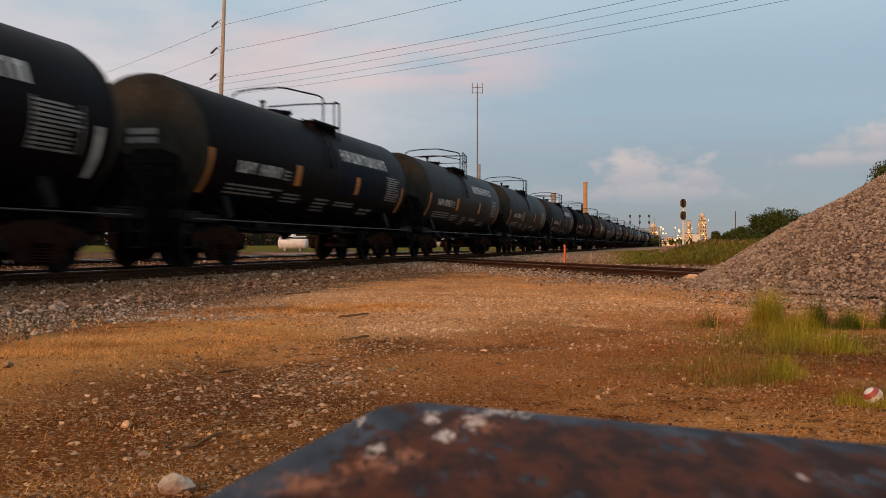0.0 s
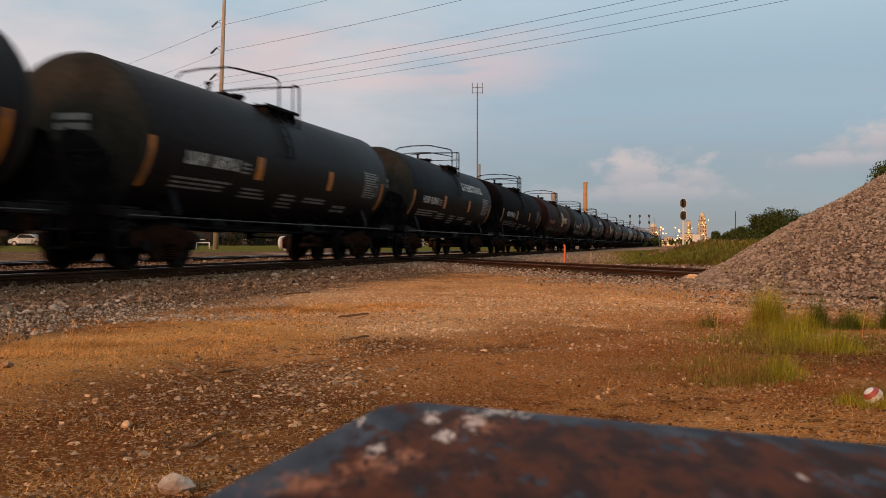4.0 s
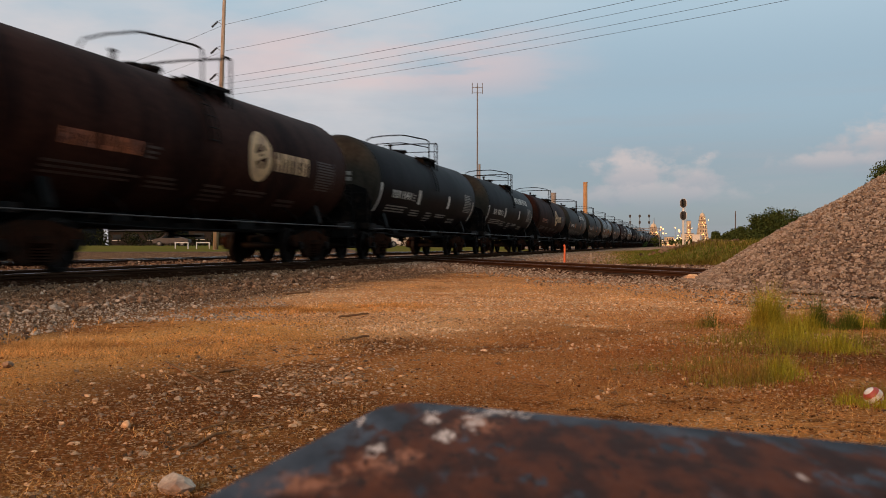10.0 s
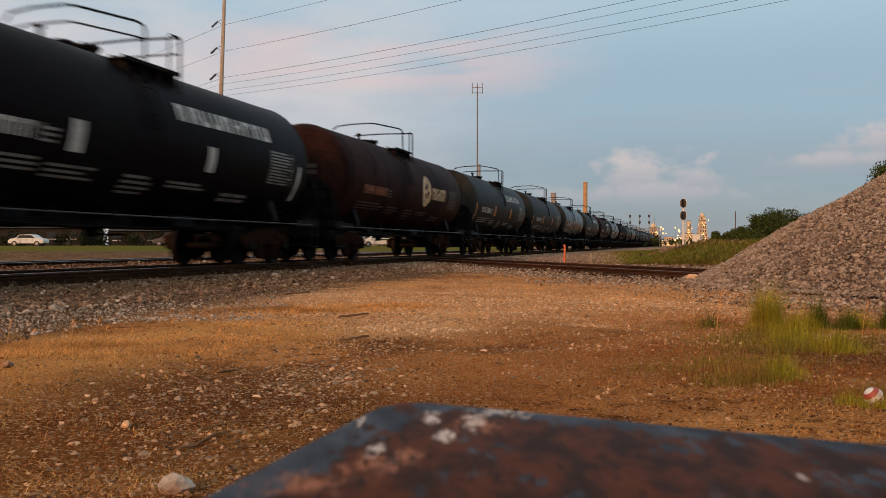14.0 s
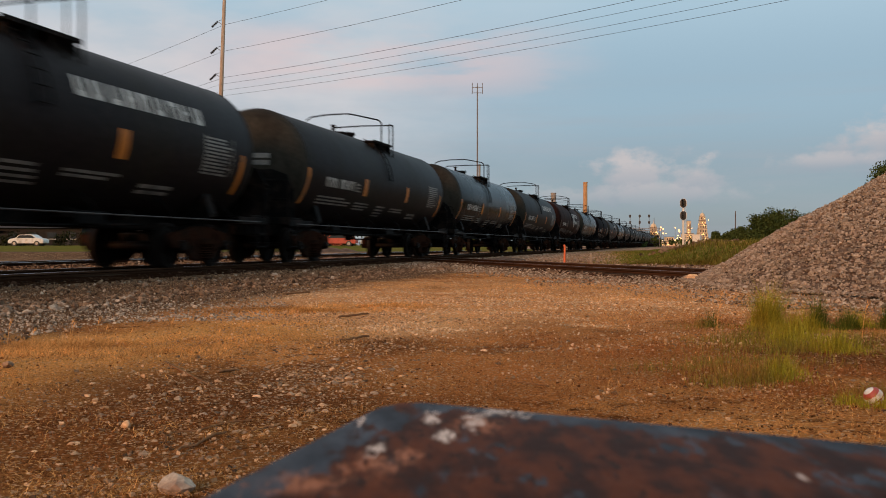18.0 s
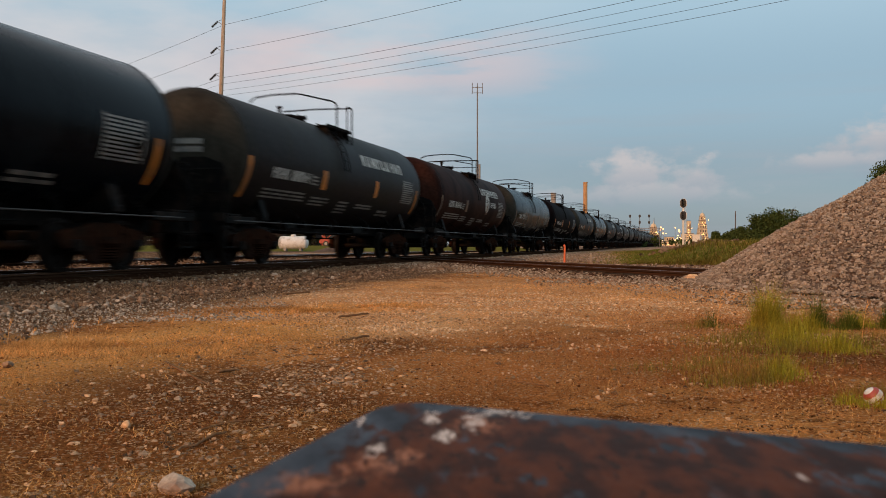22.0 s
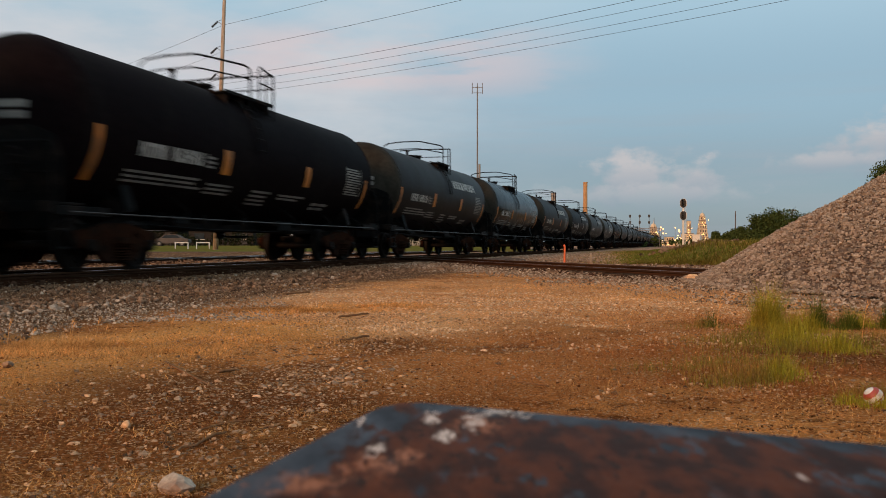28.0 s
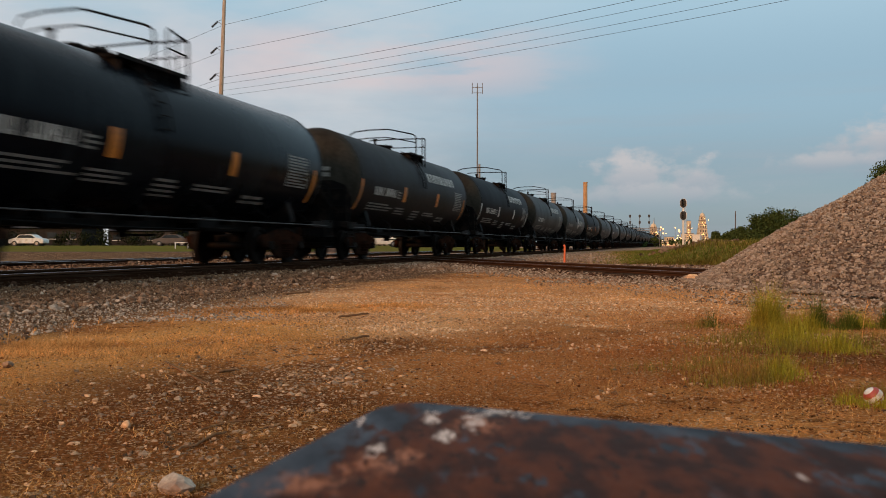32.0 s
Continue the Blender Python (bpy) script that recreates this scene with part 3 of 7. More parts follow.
# ---- tracks ----
RAIL_OUT = [(-0.07, -0.17), (0.07, -0.17), (0.07, -0.155), (0.012, -0.135), (0.010, -0.045), (0.036, -0.035), (0.036, -0.008), (0.030, -0.002), (-0.030, -0.002), (-0.036, -0.008), (-0.036, -0.035), (-0.010, -0.045), (-0.012, -0.135), (-0.07, -0.155)]


def path_point(s):
    """The main line: straight along +y, bending to the left far off. Returns x, y and heading."""
    bend, radius = 415.0, 520.0
    if s <= bend:
        return TRACK_X, s, 0.0
    a = (s - bend) / radius
    return TRACK_X - radius * (1 - math.cos(a)), bend + radius * math.sin(a), a


def sweep_rail(name, line, offset, z, parent, material, outline):
    bm = bmesh.new()
    rings = []
    for x, y, a in line:
        sx, sy = math.cos(a), math.sin(a)
        rings.append([bm.verts.new((x + (offset + u) * sx, y + (offset + u) * sy, z + v)) for u, v in outline])
    n = len(outline)
    for a, b in zip(rings, rings[1:]):
        for k in range(n):
            bm.faces.new((a[k], a[(k + 1) % n], b[(k + 1) % n], b[k]))
    bm.faces.new(rings[0][::-1])
    bm.faces.new(rings[-1])
    bmesh.ops.recalc_face_normals(bm, faces=bm.faces)
    return part(name, bm, material, parent)


HEAD_OUT = [(-0.028, -0.004), (0.028, -0.004), (0.024, 0.0), (-0.024, 0.0)]


def straight_line(p, q, n=2):
    p, q = Vector(p), Vector(q)
    a = math.atan2(-(q - p).x, (q - p).y)
    return [((p + (q - p) * i / (n - 1)).x, (p + (q - p) * i / (n - 1)).y, a) for i in range(n)]


def track(name, line, label, ties, z=RAIL_Z, head="rail_top"):
    root = tagged(new(name), label, "railway track", "", "structure")
    for side in (-1, 1):
        rail = sweep_rail("rail", line, side * GAUGE / 2, z, root, "rail_rust", RAIL_OUT)
        sweep_rail("rail_head", line, side * GAUGE / 2, z + 0.001, rail, head, HEAD_OUT)
    bm = bmesh.new()
    box(bm, (0, 0, 0), (2.6, 0.23, 0.18), 0.012)
    me = None
    for x, y, a in ties:
        if me is None:
            ob = part("tie", bm, "tie_wood", root)
            me = ob.data
        else:
            ob = new("tie", me)
            ob.parent = root
        ob.matrix_basis = pose(x, y, z - 0.178 + rng.uniform(-0.012, 0.012), 0, 0, math.degrees(a) + rng.uniform(-1.2, 1.2))
    return root


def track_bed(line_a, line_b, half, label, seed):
    """Dark oily earth that the rails lie in, with an uneven edge; its colour also holds the train's shade."""
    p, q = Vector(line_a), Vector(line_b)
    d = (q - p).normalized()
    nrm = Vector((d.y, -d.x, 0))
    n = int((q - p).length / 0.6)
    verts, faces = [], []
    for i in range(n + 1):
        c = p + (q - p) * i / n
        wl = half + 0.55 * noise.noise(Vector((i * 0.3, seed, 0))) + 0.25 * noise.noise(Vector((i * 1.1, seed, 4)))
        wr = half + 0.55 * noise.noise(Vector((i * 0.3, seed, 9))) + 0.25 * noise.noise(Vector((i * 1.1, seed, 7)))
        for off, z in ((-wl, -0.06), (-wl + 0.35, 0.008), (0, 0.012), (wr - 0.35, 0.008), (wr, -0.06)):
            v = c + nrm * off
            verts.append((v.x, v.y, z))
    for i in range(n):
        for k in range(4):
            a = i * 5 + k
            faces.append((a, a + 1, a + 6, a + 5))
    stuff_mesh("track_bed", verts, faces, "bed_dirt_shaded", label, "ground", kind="structure")


main_line = [path_point(s) for s in [-330, 0, 100, 200, 300, 400, *range(415, 640, 15)]]
track("railway_track", main_line, "main line track with shiny rail heads on dark wooden ties", [(TRACK_X + rng.uniform(-0.03, 0.03), y, 0) for y in np.arange(2, 75, 0.53)])
second_line = straight_line((SECOND_X, -330), (SECOND_X, 420))
track("railway_track", second_line, "second track beyond the train, rusty rails on dark ties", [(SECOND_X + rng.uniform(-0.03, 0.03), y, 0) for y in np.arange(2, 60, 0.53)])
CROSS_A, CROSS_B = spot(9.78 - 0.315 * 6, 6), spot(9.78 - 0.315 * 35.0, 35.0)
cross_line = straight_line(CROSS_A, CROSS_B)
cross_turn = cross_line[0][2]
cross_dir = (CROSS_B - CROSS_A).normalized()
track("railway_track", cross_line, "rusty side track that joins the main line at an angle", [(*(CROSS_A + cross_dir * d).xy, cross_turn) for d in np.arange(0.3, (CROSS_B - CROSS_A).length - 3.5, 0.55)], head="rail_worn")

track_bed((TRACK_X, -20, 0), (TRACK_X, 110, 0), 2.75, "dark oily earth under the main line, with the train's shade in its colour", 3)
track_bed((SECOND_X, -20, 0), (SECOND_X, 110, 0), 2.6, "dark earth under the second track, with the train's shade in its colour", 5)
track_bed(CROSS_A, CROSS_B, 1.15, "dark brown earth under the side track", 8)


# ---- tank cars ----
AXIS_Z, RADIUS, HALF, HEAD = 2.56, 1.53, 7.32, 0.90
TANK_MID = 0.40
TRUCK_Y, AXLE_Y, WHEEL_R = 5.9, 0.89, 0.457
CENTRE = Matrix.Translation((0, TANK_MID * 0.925, 0))


def decal(name, parent, material, y0, y1, z0, z1, lift=0.006, side=1, bars=None):
    """A painted patch that follows the tank's round side between two heights; bars cuts it into rows or columns."""
    bm = bmesh.new()
    r = RADIUS + lift
    a0, a1 = math.asin(max(-1, min(1, (z0 - AXIS_Z) / RADIUS))), math.asin(max(-1, min(1, (z1 - AXIS_Z) / RADIUS)))

    y0, y1 = y0 * LENGTH, y1 * LENGTH

    def patch(ya, yb, fa, fb):
        n = max(2, int(abs(a1 - a0) * (fb - fa) / 0.08) + 1)
        rows = []
        for i in range(n + 1):
            a = a0 + (a1 - a0) * (fa + (fb - fa) * i / n)
            rows.append([bm.verts.new((side * r * math.cos(a), y, AXIS_Z + r * math.sin(a))) for y in (ya, yb)])
        for p, q in zip(rows, rows[1:]):
            bm.faces.new((p[0], p[1], q[1], q[0]))

    for ya, yb, fa, fb in bars or [(0, 1, 0, 1)]:
        patch(y0 + (y1 - y0) * ya, y0 + (y1 - y0) * yb, fa, fb)
    bmesh.ops.recalc_face_normals(bm, faces=bm.faces)
    ob = part(name, bm, material, parent)
    if bars:
        ob["kind"] = "stuff"
    return ob


def text_rows(n, seed, fill=0.62):
    """Rows of unreadable small writing."""
    q = random.Random(seed)
    out = []
    for i in range(n):
        lo = i / n
        out.append((0, q.uniform(0.72, 1.0), lo, lo + fill / n))
    return out


def letters(n, seed, thin=0.15):
    """A row of plain upright bars in place of letters."""
    q = random.Random(seed)
    out = []
    for i in range(n):
        lo, hi = i + thin * q.uniform(0.2, 0.6), i + 1 - thin * q.uniform(0.6, 1.2)
        cut = lo + (hi - lo) * q.uniform(0.42, 0.62)
        slit = (hi - lo) * q.uniform(0.10, 0.22)
        out += [(lo / n, (cut - slit) / n, 0, 1), ((cut + slit) / n, hi / n, 0, 1), ((cut - slit) / n, (cut + slit) / n, *q.choice(((0.72, 1), (0.40, 0.62), (0, 0.28))))]
    return out


def tank_profile():
    pts = []
    for i in range(9):
        a = math.pi / 2 * i / 8
        pts.append((RADIUS * math.sin(a), -HALF - HEAD * math.cos(a)))
    prof = pts + [(RADIUS, -2.3), (RADIUS, 2.3)] + [(r, -h) for r, h in pts[::-1]]
    prof[0], prof[-1] = (0.0, prof[0][1]), (0.0, prof[-1][1])
    return prof


SHARED = {}
# parts drawn at true length; the rest of a car is drawn on an 18 m pattern and shortened to LENGTH
UNSCALED = ("bolster", "side_frame", "springs", "brake_shoe", "wheelset", "platform", "hoop", "side_bar", "mid_bar", "manway", "valves", "vent", "ladder", "rail_post")


def shared(key, name, maker, material, parent, place=None, label="", smooth=False):
    """A part whose mesh is made once for all cars."""
    if key not in SHARED:
        bm = maker()
        if not key.startswith(UNSCALED):
            for v in bm.verts:
                v.co.y *= LENGTH
        me = bpy.data.meshes.new(name)
        if smooth:
            for f in bm.faces:
                f.smooth = True
        bm.to_mesh(me)
        bm.free()
        me.materials.append(MATS[material])
        if name == "tank" and material not in ("tank_brown", "tank_soot"):
            # road dust clings to the ends
            me.materials.append(MATS["tank_dust"])
            for f in me.polygons:
                f.material_index = 1 if abs(f.normal.y) > 0.12 else 0
        SHARED[key] = me
    ob = new(name, SHARED[key])
    ob.parent = parent
    if place is not None:
        ob.matrix_basis = place
    if label:
        ob["label"] = label
    return ob


def mk_tank():
    bm = lathe(bmesh.new(), tank_profile(), "Y", 56, (0, TANK_MID, AXIS_Z))
    return bm


def mk_seam():
    bm = bmesh.new()
    prof = [(RADIUS - 0.01, -0.035), (RADIUS + 0.008, -0.02), (RADIUS + 0.008, 0.02), (RADIUS - 0.01, 0.035)]
    return lathe(bm, prof, "Y", 48, (0, 0, AXIS_Z))


def mk_wheelset():
    bm = bmesh.new()
    for s in (-1, 1):
        prof = [(0.10, -0.09), (0.16, -0.085), (0.20, -0.02), (0.38, -0.015), (0.40, -0.07), (WHEEL_R, -0.065), (WHEEL_R, 0.05), (WHEEL_R + 0.028, 0.058), (WHEEL_R + 0.02, 0.085), (0.40, 0.08), (0.38, 0.03), (0.20, 0.04), (0.10, 0.09)]
        lathe(bm, [(r, s * (GAUGE / 2) - s * h) for r, h in prof], "X", 20)
        # spokes of relief that let the turning show
        for k in range(5):
            a = k * 2 * math.pi / 5
            box(bm, (s * (GAUGE / 2 + 0.03), 0.29 * math.cos(a), 0.29 * math.sin(a)), (0.03, 0.05, 0.05))
    rod(bm, (-1.02, 0, 0), (1.02, 0, 0), 0.085, seg=12)
    for s in (-1, 1):
        rod(bm, (s * 0.98, 0, 0), (s * 1.16, 0, 0), 0.12, 0.10, seg=12)
        for k in range(3):
            a = k * 2 * math.pi / 3
            box(bm, (s * 1.165, 0.055 * math.cos(a), 0.055 * math.sin(a)), (0.02, 0.03, 0.03))
    return bm


def mk_side_frame():
    bm = bmesh.new()
    out = [(-1.22, 0.52), (-1.22, 0.66), (-1.05, 0.72), (-0.62, 0.78), (-0.30, 0.86), (0.30, 0.86), (0.62, 0.78), (1.05, 0.72), (1.22, 0.66), (1.22, 0.52), (1.10, 0.40), (0.92, 0.40), (0.74, 0.42), (0.50, 0.20), (0.34, 0.13), (-0.34, 0.13), (-0.50, 0.20), (-0.74, 0.42), (-0.92, 0.40), (-1.10, 0.40)]
    prism(bm, out, "X", -0.075, 0.075)
    bmesh.ops.bevel(bm, geom=[e for e in bm.edges], offset=0.018, segments=1, affect="EDGES")
    # ribs round the openings
    for s in (-1, 1):
        tube(bm, [(0.085, s * u, v) for u, v in ((-0.66, 0.60), (-0.42, 0.72), (-0.36, 0.40), (-0.50, 0.34))], 0.03, 5, True)
    return bm


def mk_springs():
    """Coil spring nest between side frame and bolster."""
    prof = [(0.0, 0.16)]
    for k in range(6):
        prof += [(0.15, 0.17 + k * 0.05), (0.21, 0.19 + k * 0.05), (0.21, 0.20 + k * 0.05)]
    return lathe(bmesh.new(), prof + [(0.26, 0.49), (0.26, 0.60), (0.0, 0.60)], "Z", 8, (0.06, 0, 0))


def mk_head_shield(arch):
    """Steel plate that covers the lower half of the tank's end."""
    def make():
        bm = bmesh.new()
        out = [(-1.47, 1.02), (1.47, 1.02), (1.49, 1.55)]
        if arch:
            out += [(1.30 * math.cos(a), 1.75 + 0.85 * math.sin(a)) for a in np.linspace(0.1, math.pi - 0.1, 13)]
        else:
            out += [(1.49, 1.9), (1.30, 2.25), (0.9, 2.40), (-0.9, 2.40), (-1.30, 2.25), (-1.49, 1.9)]
        out += [(-1.49, 1.55)]
        prism(bm, out, "Y", -8.20, -8.17)
        return bm
    return make


def mk_bolster():
    bm = bmesh.new()
    box(bm, (0, 0, 0.60), (2.1, 0.42, 0.26), 0.03)
    box(bm, (0, 0, 0.78), (0.5, 0.5, 0.14), 0.03)
    for y in (-0.42, 0.42):
        box(bm, (0, y, 0.42), (1.7, 0.09, 0.12), 0.02)
    return bm


def mk_brake_shoe():
    return box(bmesh.new(), (0, 0, 0.46), (0.09, 0.06, 0.34), 0.02)


def mk_stub_sill():
    bm = bmesh.new()
    box(bm, (0, 7.1, 0.90), (0.62, 3.0, 0.36), 0.03)
    box(bm, (0, 8.62, 0.93), (0.44, 0.2, 0.40), 0.02)
    return bm


def mk_cradle():
    """Body bolster that carries the tank over the truck."""
    bm = bmesh.new()
    out = [(-1.30, 1.06), (-1.30, 1.14), (-1.16, 1.56), (-1.00, 1.45), (-0.6, 1.10), (0, 1.03), (0.6, 1.10), (1.00, 1.45), (1.16, 1.56), (1.30, 1.14), (1.30, 1.06), (0.5, 0.86), (-0.5, 0.86)]
    prism(bm, out, "Y", TRUCK_Y - 0.14, TRUCK_Y + 0.14)
    return bm


def mk_end_platform():
    bm = bmesh.new()
    box(bm, (0, 7.95, 1.13), (2.9, 0.80, 0.045), 0.01)
    box(bm, (0, 8.37, 1.07), (2.95, 0.06, 0.18), 0.01)
    for s in (-1, 1):
        box(bm, (s * 1.42, 7.6, 1.02), (0.09, 1.5, 0.16), 0.01)
    return bm


def mk_end_rail():
    bm = bmesh.new()
    tube(bm, [(-1.38, 8.3, 1.1), (-1.38, 8.3, 2.05), (-1.30, 8.3, 2.12), (1.30, 8.3, 2.12), (1.38, 8.3, 2.05), (1.38, 8.3, 1.1)], 0.022)
    tube(bm, [(-1.38, 8.3, 1.62), (1.38, 8.3, 1.62)], 0.018)
    return bm


def mk_step():
    bm = bmesh.new()
    for dz in (0.42, 0.72, 1.0):
        box(bm, (1.42, 8.1, dz), (0.08, 0.46, 0.03))
    for y in (7.86, 8.34):
        box(bm, (1.44, y, 0.76), (0.03, 0.05, 0.74))
    return bm


def mk_coupler():
    bm = bmesh.new()
    box(bm, (0, 8.86, 0.83), (0.22, 0.4, 0.22), 0.03)
    box(bm, (0.02, 9.02, 0.83), (0.36, 0.2, 0.34), 0.05)
    rod(bm, (0.1, 9.06, 0.62), (0.1, 9.06, 1.02), 0.05, seg=8)
    # uncoupling lever and air hose
    tube(bm, [(0.1, 8.9, 1.04), (0.3, 8.75, 0.98), (1.3, 8.7, 0.95), (1.38, 8.72, 0.7)], 0.016, 5)
    tube(bm, [(0.3, 8.7, 0.75), (0.34, 8.85, 0.55), (0.30, 9.05, 0.42)], 0.03, 6)
    return bm


def mk_side_sill():
    """The thin grab rail and running strip along the tank's foot."""
    bm = bmesh.new()
    tube(bm, [(1.46, -7.9, 1.00), (1.47, -3.0, 0.99), (1.47, 3.0, 0.99), (1.46, 7.9, 1.00)], 0.016)
    return bm


def mk_sill_bracket():
    bm = bmesh.new()
    tube(bm, [(1.46, 0, 1.00), (1.40, 0, 1.15), (1.00, 0, 1.44)], 0.018, 5)
    return bm


TOP = AXIS_Z + RADIUS
HOOP_B = 1.70
WIDE = 1.18
RAIL_TOP = TOP + 0.56


def shoulder(x):
    """Height of the tank's surface at a distance from its middle."""
    return AXIS_Z + math.sqrt(RADIUS ** 2 - x * x)


def mk_platform(start=-0.10, end=1.80):
    """Walkway plank on brackets along one of the tank's shoulders."""
    def make():
        bm = bmesh.new()
        box(bm, (0.86, (start + end) / 2, TOP - 0.185), (0.50, end - start, 0.045), 0.008)
        for x in (0.62, 1.10):
            box(bm, (x, (start + end) / 2, TOP - 0.15), (0.02, end - start, 0.04))
        for y in np.linspace(start + 0.12, end - 0.12, 4):
            prism(bm, [(0.64, TOP - 0.21), (1.08, TOP - 0.21), (1.10, shoulder(1.10) - 0.02), (0.64, shoulder(0.64) - 0.05)], "Y", y - 0.025, y + 0.025)
        return bm
    return make


def mk_hoop_a():
    """Guard rail that bends round the manway's near end."""
    bm = bmesh.new()
    z, foot = RAIL_TOP, shoulder(WIDE) - 0.05
    tube(bm, [(-WIDE, -0.40, foot), (-WIDE, -0.42, z - 0.16), (-1.12, -0.48, z - 0.03), (-0.85, -0.68, z + 0.04), (-0.30, -0.76, z + 0.08), (0.40, -0.75, z + 0.09), (0.55, -0.65, z + 0.08), (1.08, 0.38, z + 0.02), (WIDE - 0.02, 0.46, z - 0.04), (WIDE, 0.48, z - 0.12), (WIDE, 0.48, foot)], 0.025)
    return bm


def mk_hoop_b():
    bm = bmesh.new()
    z, foot = RAIL_TOP, shoulder(WIDE) - 0.05
    tube(bm, [(-WIDE, HOOP_B, foot), (-WIDE, HOOP_B, z - 0.10), (-WIDE + 0.08, HOOP_B, z - 0.01), (0.0, HOOP_B, z + 0.02), (WIDE - 0.04, HOOP_B, z), (WIDE, HOOP_B, z - 0.04), (WIDE, HOOP_B, foot)], 0.025)
    return bm


def mk_hoop_low():
    """Lower guard rail that runs under the bent one."""
    bm = bmesh.new()
    z = RAIL_TOP - 0.27
    tube(bm, [(-WIDE, -0.42, z - 0.02), (-0.85, -0.68, z + 0.02), (-0.30, -0.76, z + 0.05), (0.40, -0.75, z + 0.06), (0.55, -0.65, z + 0.05), (1.08, 0.38, z), (WIDE, 0.48, z - 0.03)], 0.02)
    return bm


def mk_end_loop():
    """Raised gate loop beyond the guard rail's far end."""
    bm = bmesh.new()
    z, foot = RAIL_TOP, shoulder(WIDE) - 0.05
    tube(bm, [(WIDE, 0.95, foot), (WIDE, 0.95, z + 0.02), (WIDE, 1.02, z + 0.09), (WIDE, 1.22, z + 0.04), (WIDE, HOOP_B, z - 0.02)], 0.022)
    tube(bm, [(WIDE, 0.95, z - 0.30), (WIDE, HOOP_B, z - 0.33)], 0.018)
    return bm


def mk_side_bar():
    bm = bmesh.new()
    tube(bm, [(-WIDE, -0.40, RAIL_TOP - 0.10), (-WIDE, HOOP_B, RAIL_TOP - 0.10)], 0.02)
    return bm


def mk_rail_post():
    bm = bmesh.new()
    tube(bm, [(WIDE, HOOP_B - 0.40, shoulder(WIDE) - 0.05), (WIDE, HOOP_B - 0.40, RAIL_TOP - 0.06), (WIDE, HOOP_B - 0.34, RAIL_TOP - 0.01), (WIDE, HOOP_B, RAIL_TOP - 0.01)], 0.02)
    return bm


def mk_mid_bar():
    bm = bmesh.new()
    tube(bm, [(-WIDE, HOOP_B, RAIL_TOP - 0.33), (WIDE, HOOP_B, RAIL_TOP - 0.33)], 0.018)
    return bm


def mk_manway():
    bm = bmesh.new()
    lathe(bm, [(0.0, TOP + 0.17), (0.24, TOP + 0.165), (0.29, TOP + 0.13), (0.29, TOP + 0.09), (0.24, TOP + 0.08), (0.24, TOP - 0.08)], "Z", 20, (0, 0.30, 0))
    for k in range(6):
        a = k * math.pi / 3
        rod(bm, (0.26 * math.cos(a), 0.30 + 0.26 * math.sin(a), TOP + 0.06), (0.26 * math.cos(a), 0.30 + 0.26 * math.sin(a), TOP + 0.19), 0.022, seg=6)
    return bm


def mk_valve_box():
    bm = bmesh.new()
    lathe(bm, [(0.0, TOP + 0.13), (0.19, TOP + 0.12), (0.22, TOP + 0.09), (0.22, TOP - 0.08)], "Z", 18, (0, -0.35, 0))
    box(bm, (0, -0.55, TOP + 0.02), (0.24, 0.3, 0.12), 0.02)
    return bm


def mk_vent():
    bm = bmesh.new()
    rod(bm, (0.05, -1.0, TOP - 0.08), (0.05, -1.0, TOP + 0.22), 0.05, seg=8)
    box(bm, (0.05, -1.0, TOP + 0.24), (0.15, 0.11, 0.07), 0.02)
    return bm


def mk_ladder():
    """Short side ladder that hangs from the platform over the tank's shoulder."""
    bm = bmesh.new()
    r = RADIUS + 0.07
    for y in (0.10, 0.45):
        pts = [(r * math.cos(a), y, AXIS_Z + r * math.sin(a)) for a in np.linspace(0.02, 1.12, 8)]
        tube(bm, pts, 0.02, 5)
    for a in np.linspace(0.05, 1.05, 7):
        tube(bm, [(r * math.cos(a), 0.10, AXIS_Z + r * math.sin(a)), (r * math.cos(a), 0.45, AXIS_Z + r * math.sin(a))], 0.016, 5)
    return bm


def mk_center_sill():
    bm = bmesh.new()
    box(bm, (0, 0.1, 0.94), (0.62, 13.6, 0.30), 0.02)
    return bm


def mk_crossbearer():
    return box(bmesh.new(), (0, 0, 1.03), (1.7, 0.10, 0.18), 0.01)


def mk_outlet():
    bm = bmesh.new()
    lathe(bm, [(0.0, 0.62), (0.12, 0.62), (0.12, 0.74), (0.2, 0.78), (0.3, 1.06)], "Z", 14, (0, 0.5, 0))
    tube(bm, [(0, 0.5, 0.70), (0.3, 0.4, 0.66), (0.9, 0.3, 0.66)], 0.025)
    return bm


def mk_brake_gear():
    bm = bmesh.new()
    rod(bm, (0.55, -2.9, 0.92), (0.55, -2.2, 0.92), 0.17, seg=12)
    box(bm, (-0.55, -2.6, 0.90), (0.36, 0.7, 0.3), 0.03)
    tube(bm, [(0.5, -5.5, 0.80), (0.5, -2.9, 0.92)], 0.025, 5)
    tube(bm, [(0.2, -2.2, 0.90), (0.2, 5.6, 0.78)], 0.03, 5)
    tube(bm, [(-0.3, -7.0, 0.95), (-0.3, 7.0, 0.95)], 0.03, 5)
    tube(bm, [(0.8, -4.2, 0.86), (0.8, -1.5, 0.80), (0.8, 1.5, 0.80), (0.8, 4.3, 0.86)], 0.022, 5)
    box(bm, (0.6, 2.6, 0.95), (0.5, 0.9, 0.26), 0.03)
    for y in (-2.9, -2.2):
        box(bm, (0.55, y, 1.05), (0.06, 0.06, 0.22))
    return bm


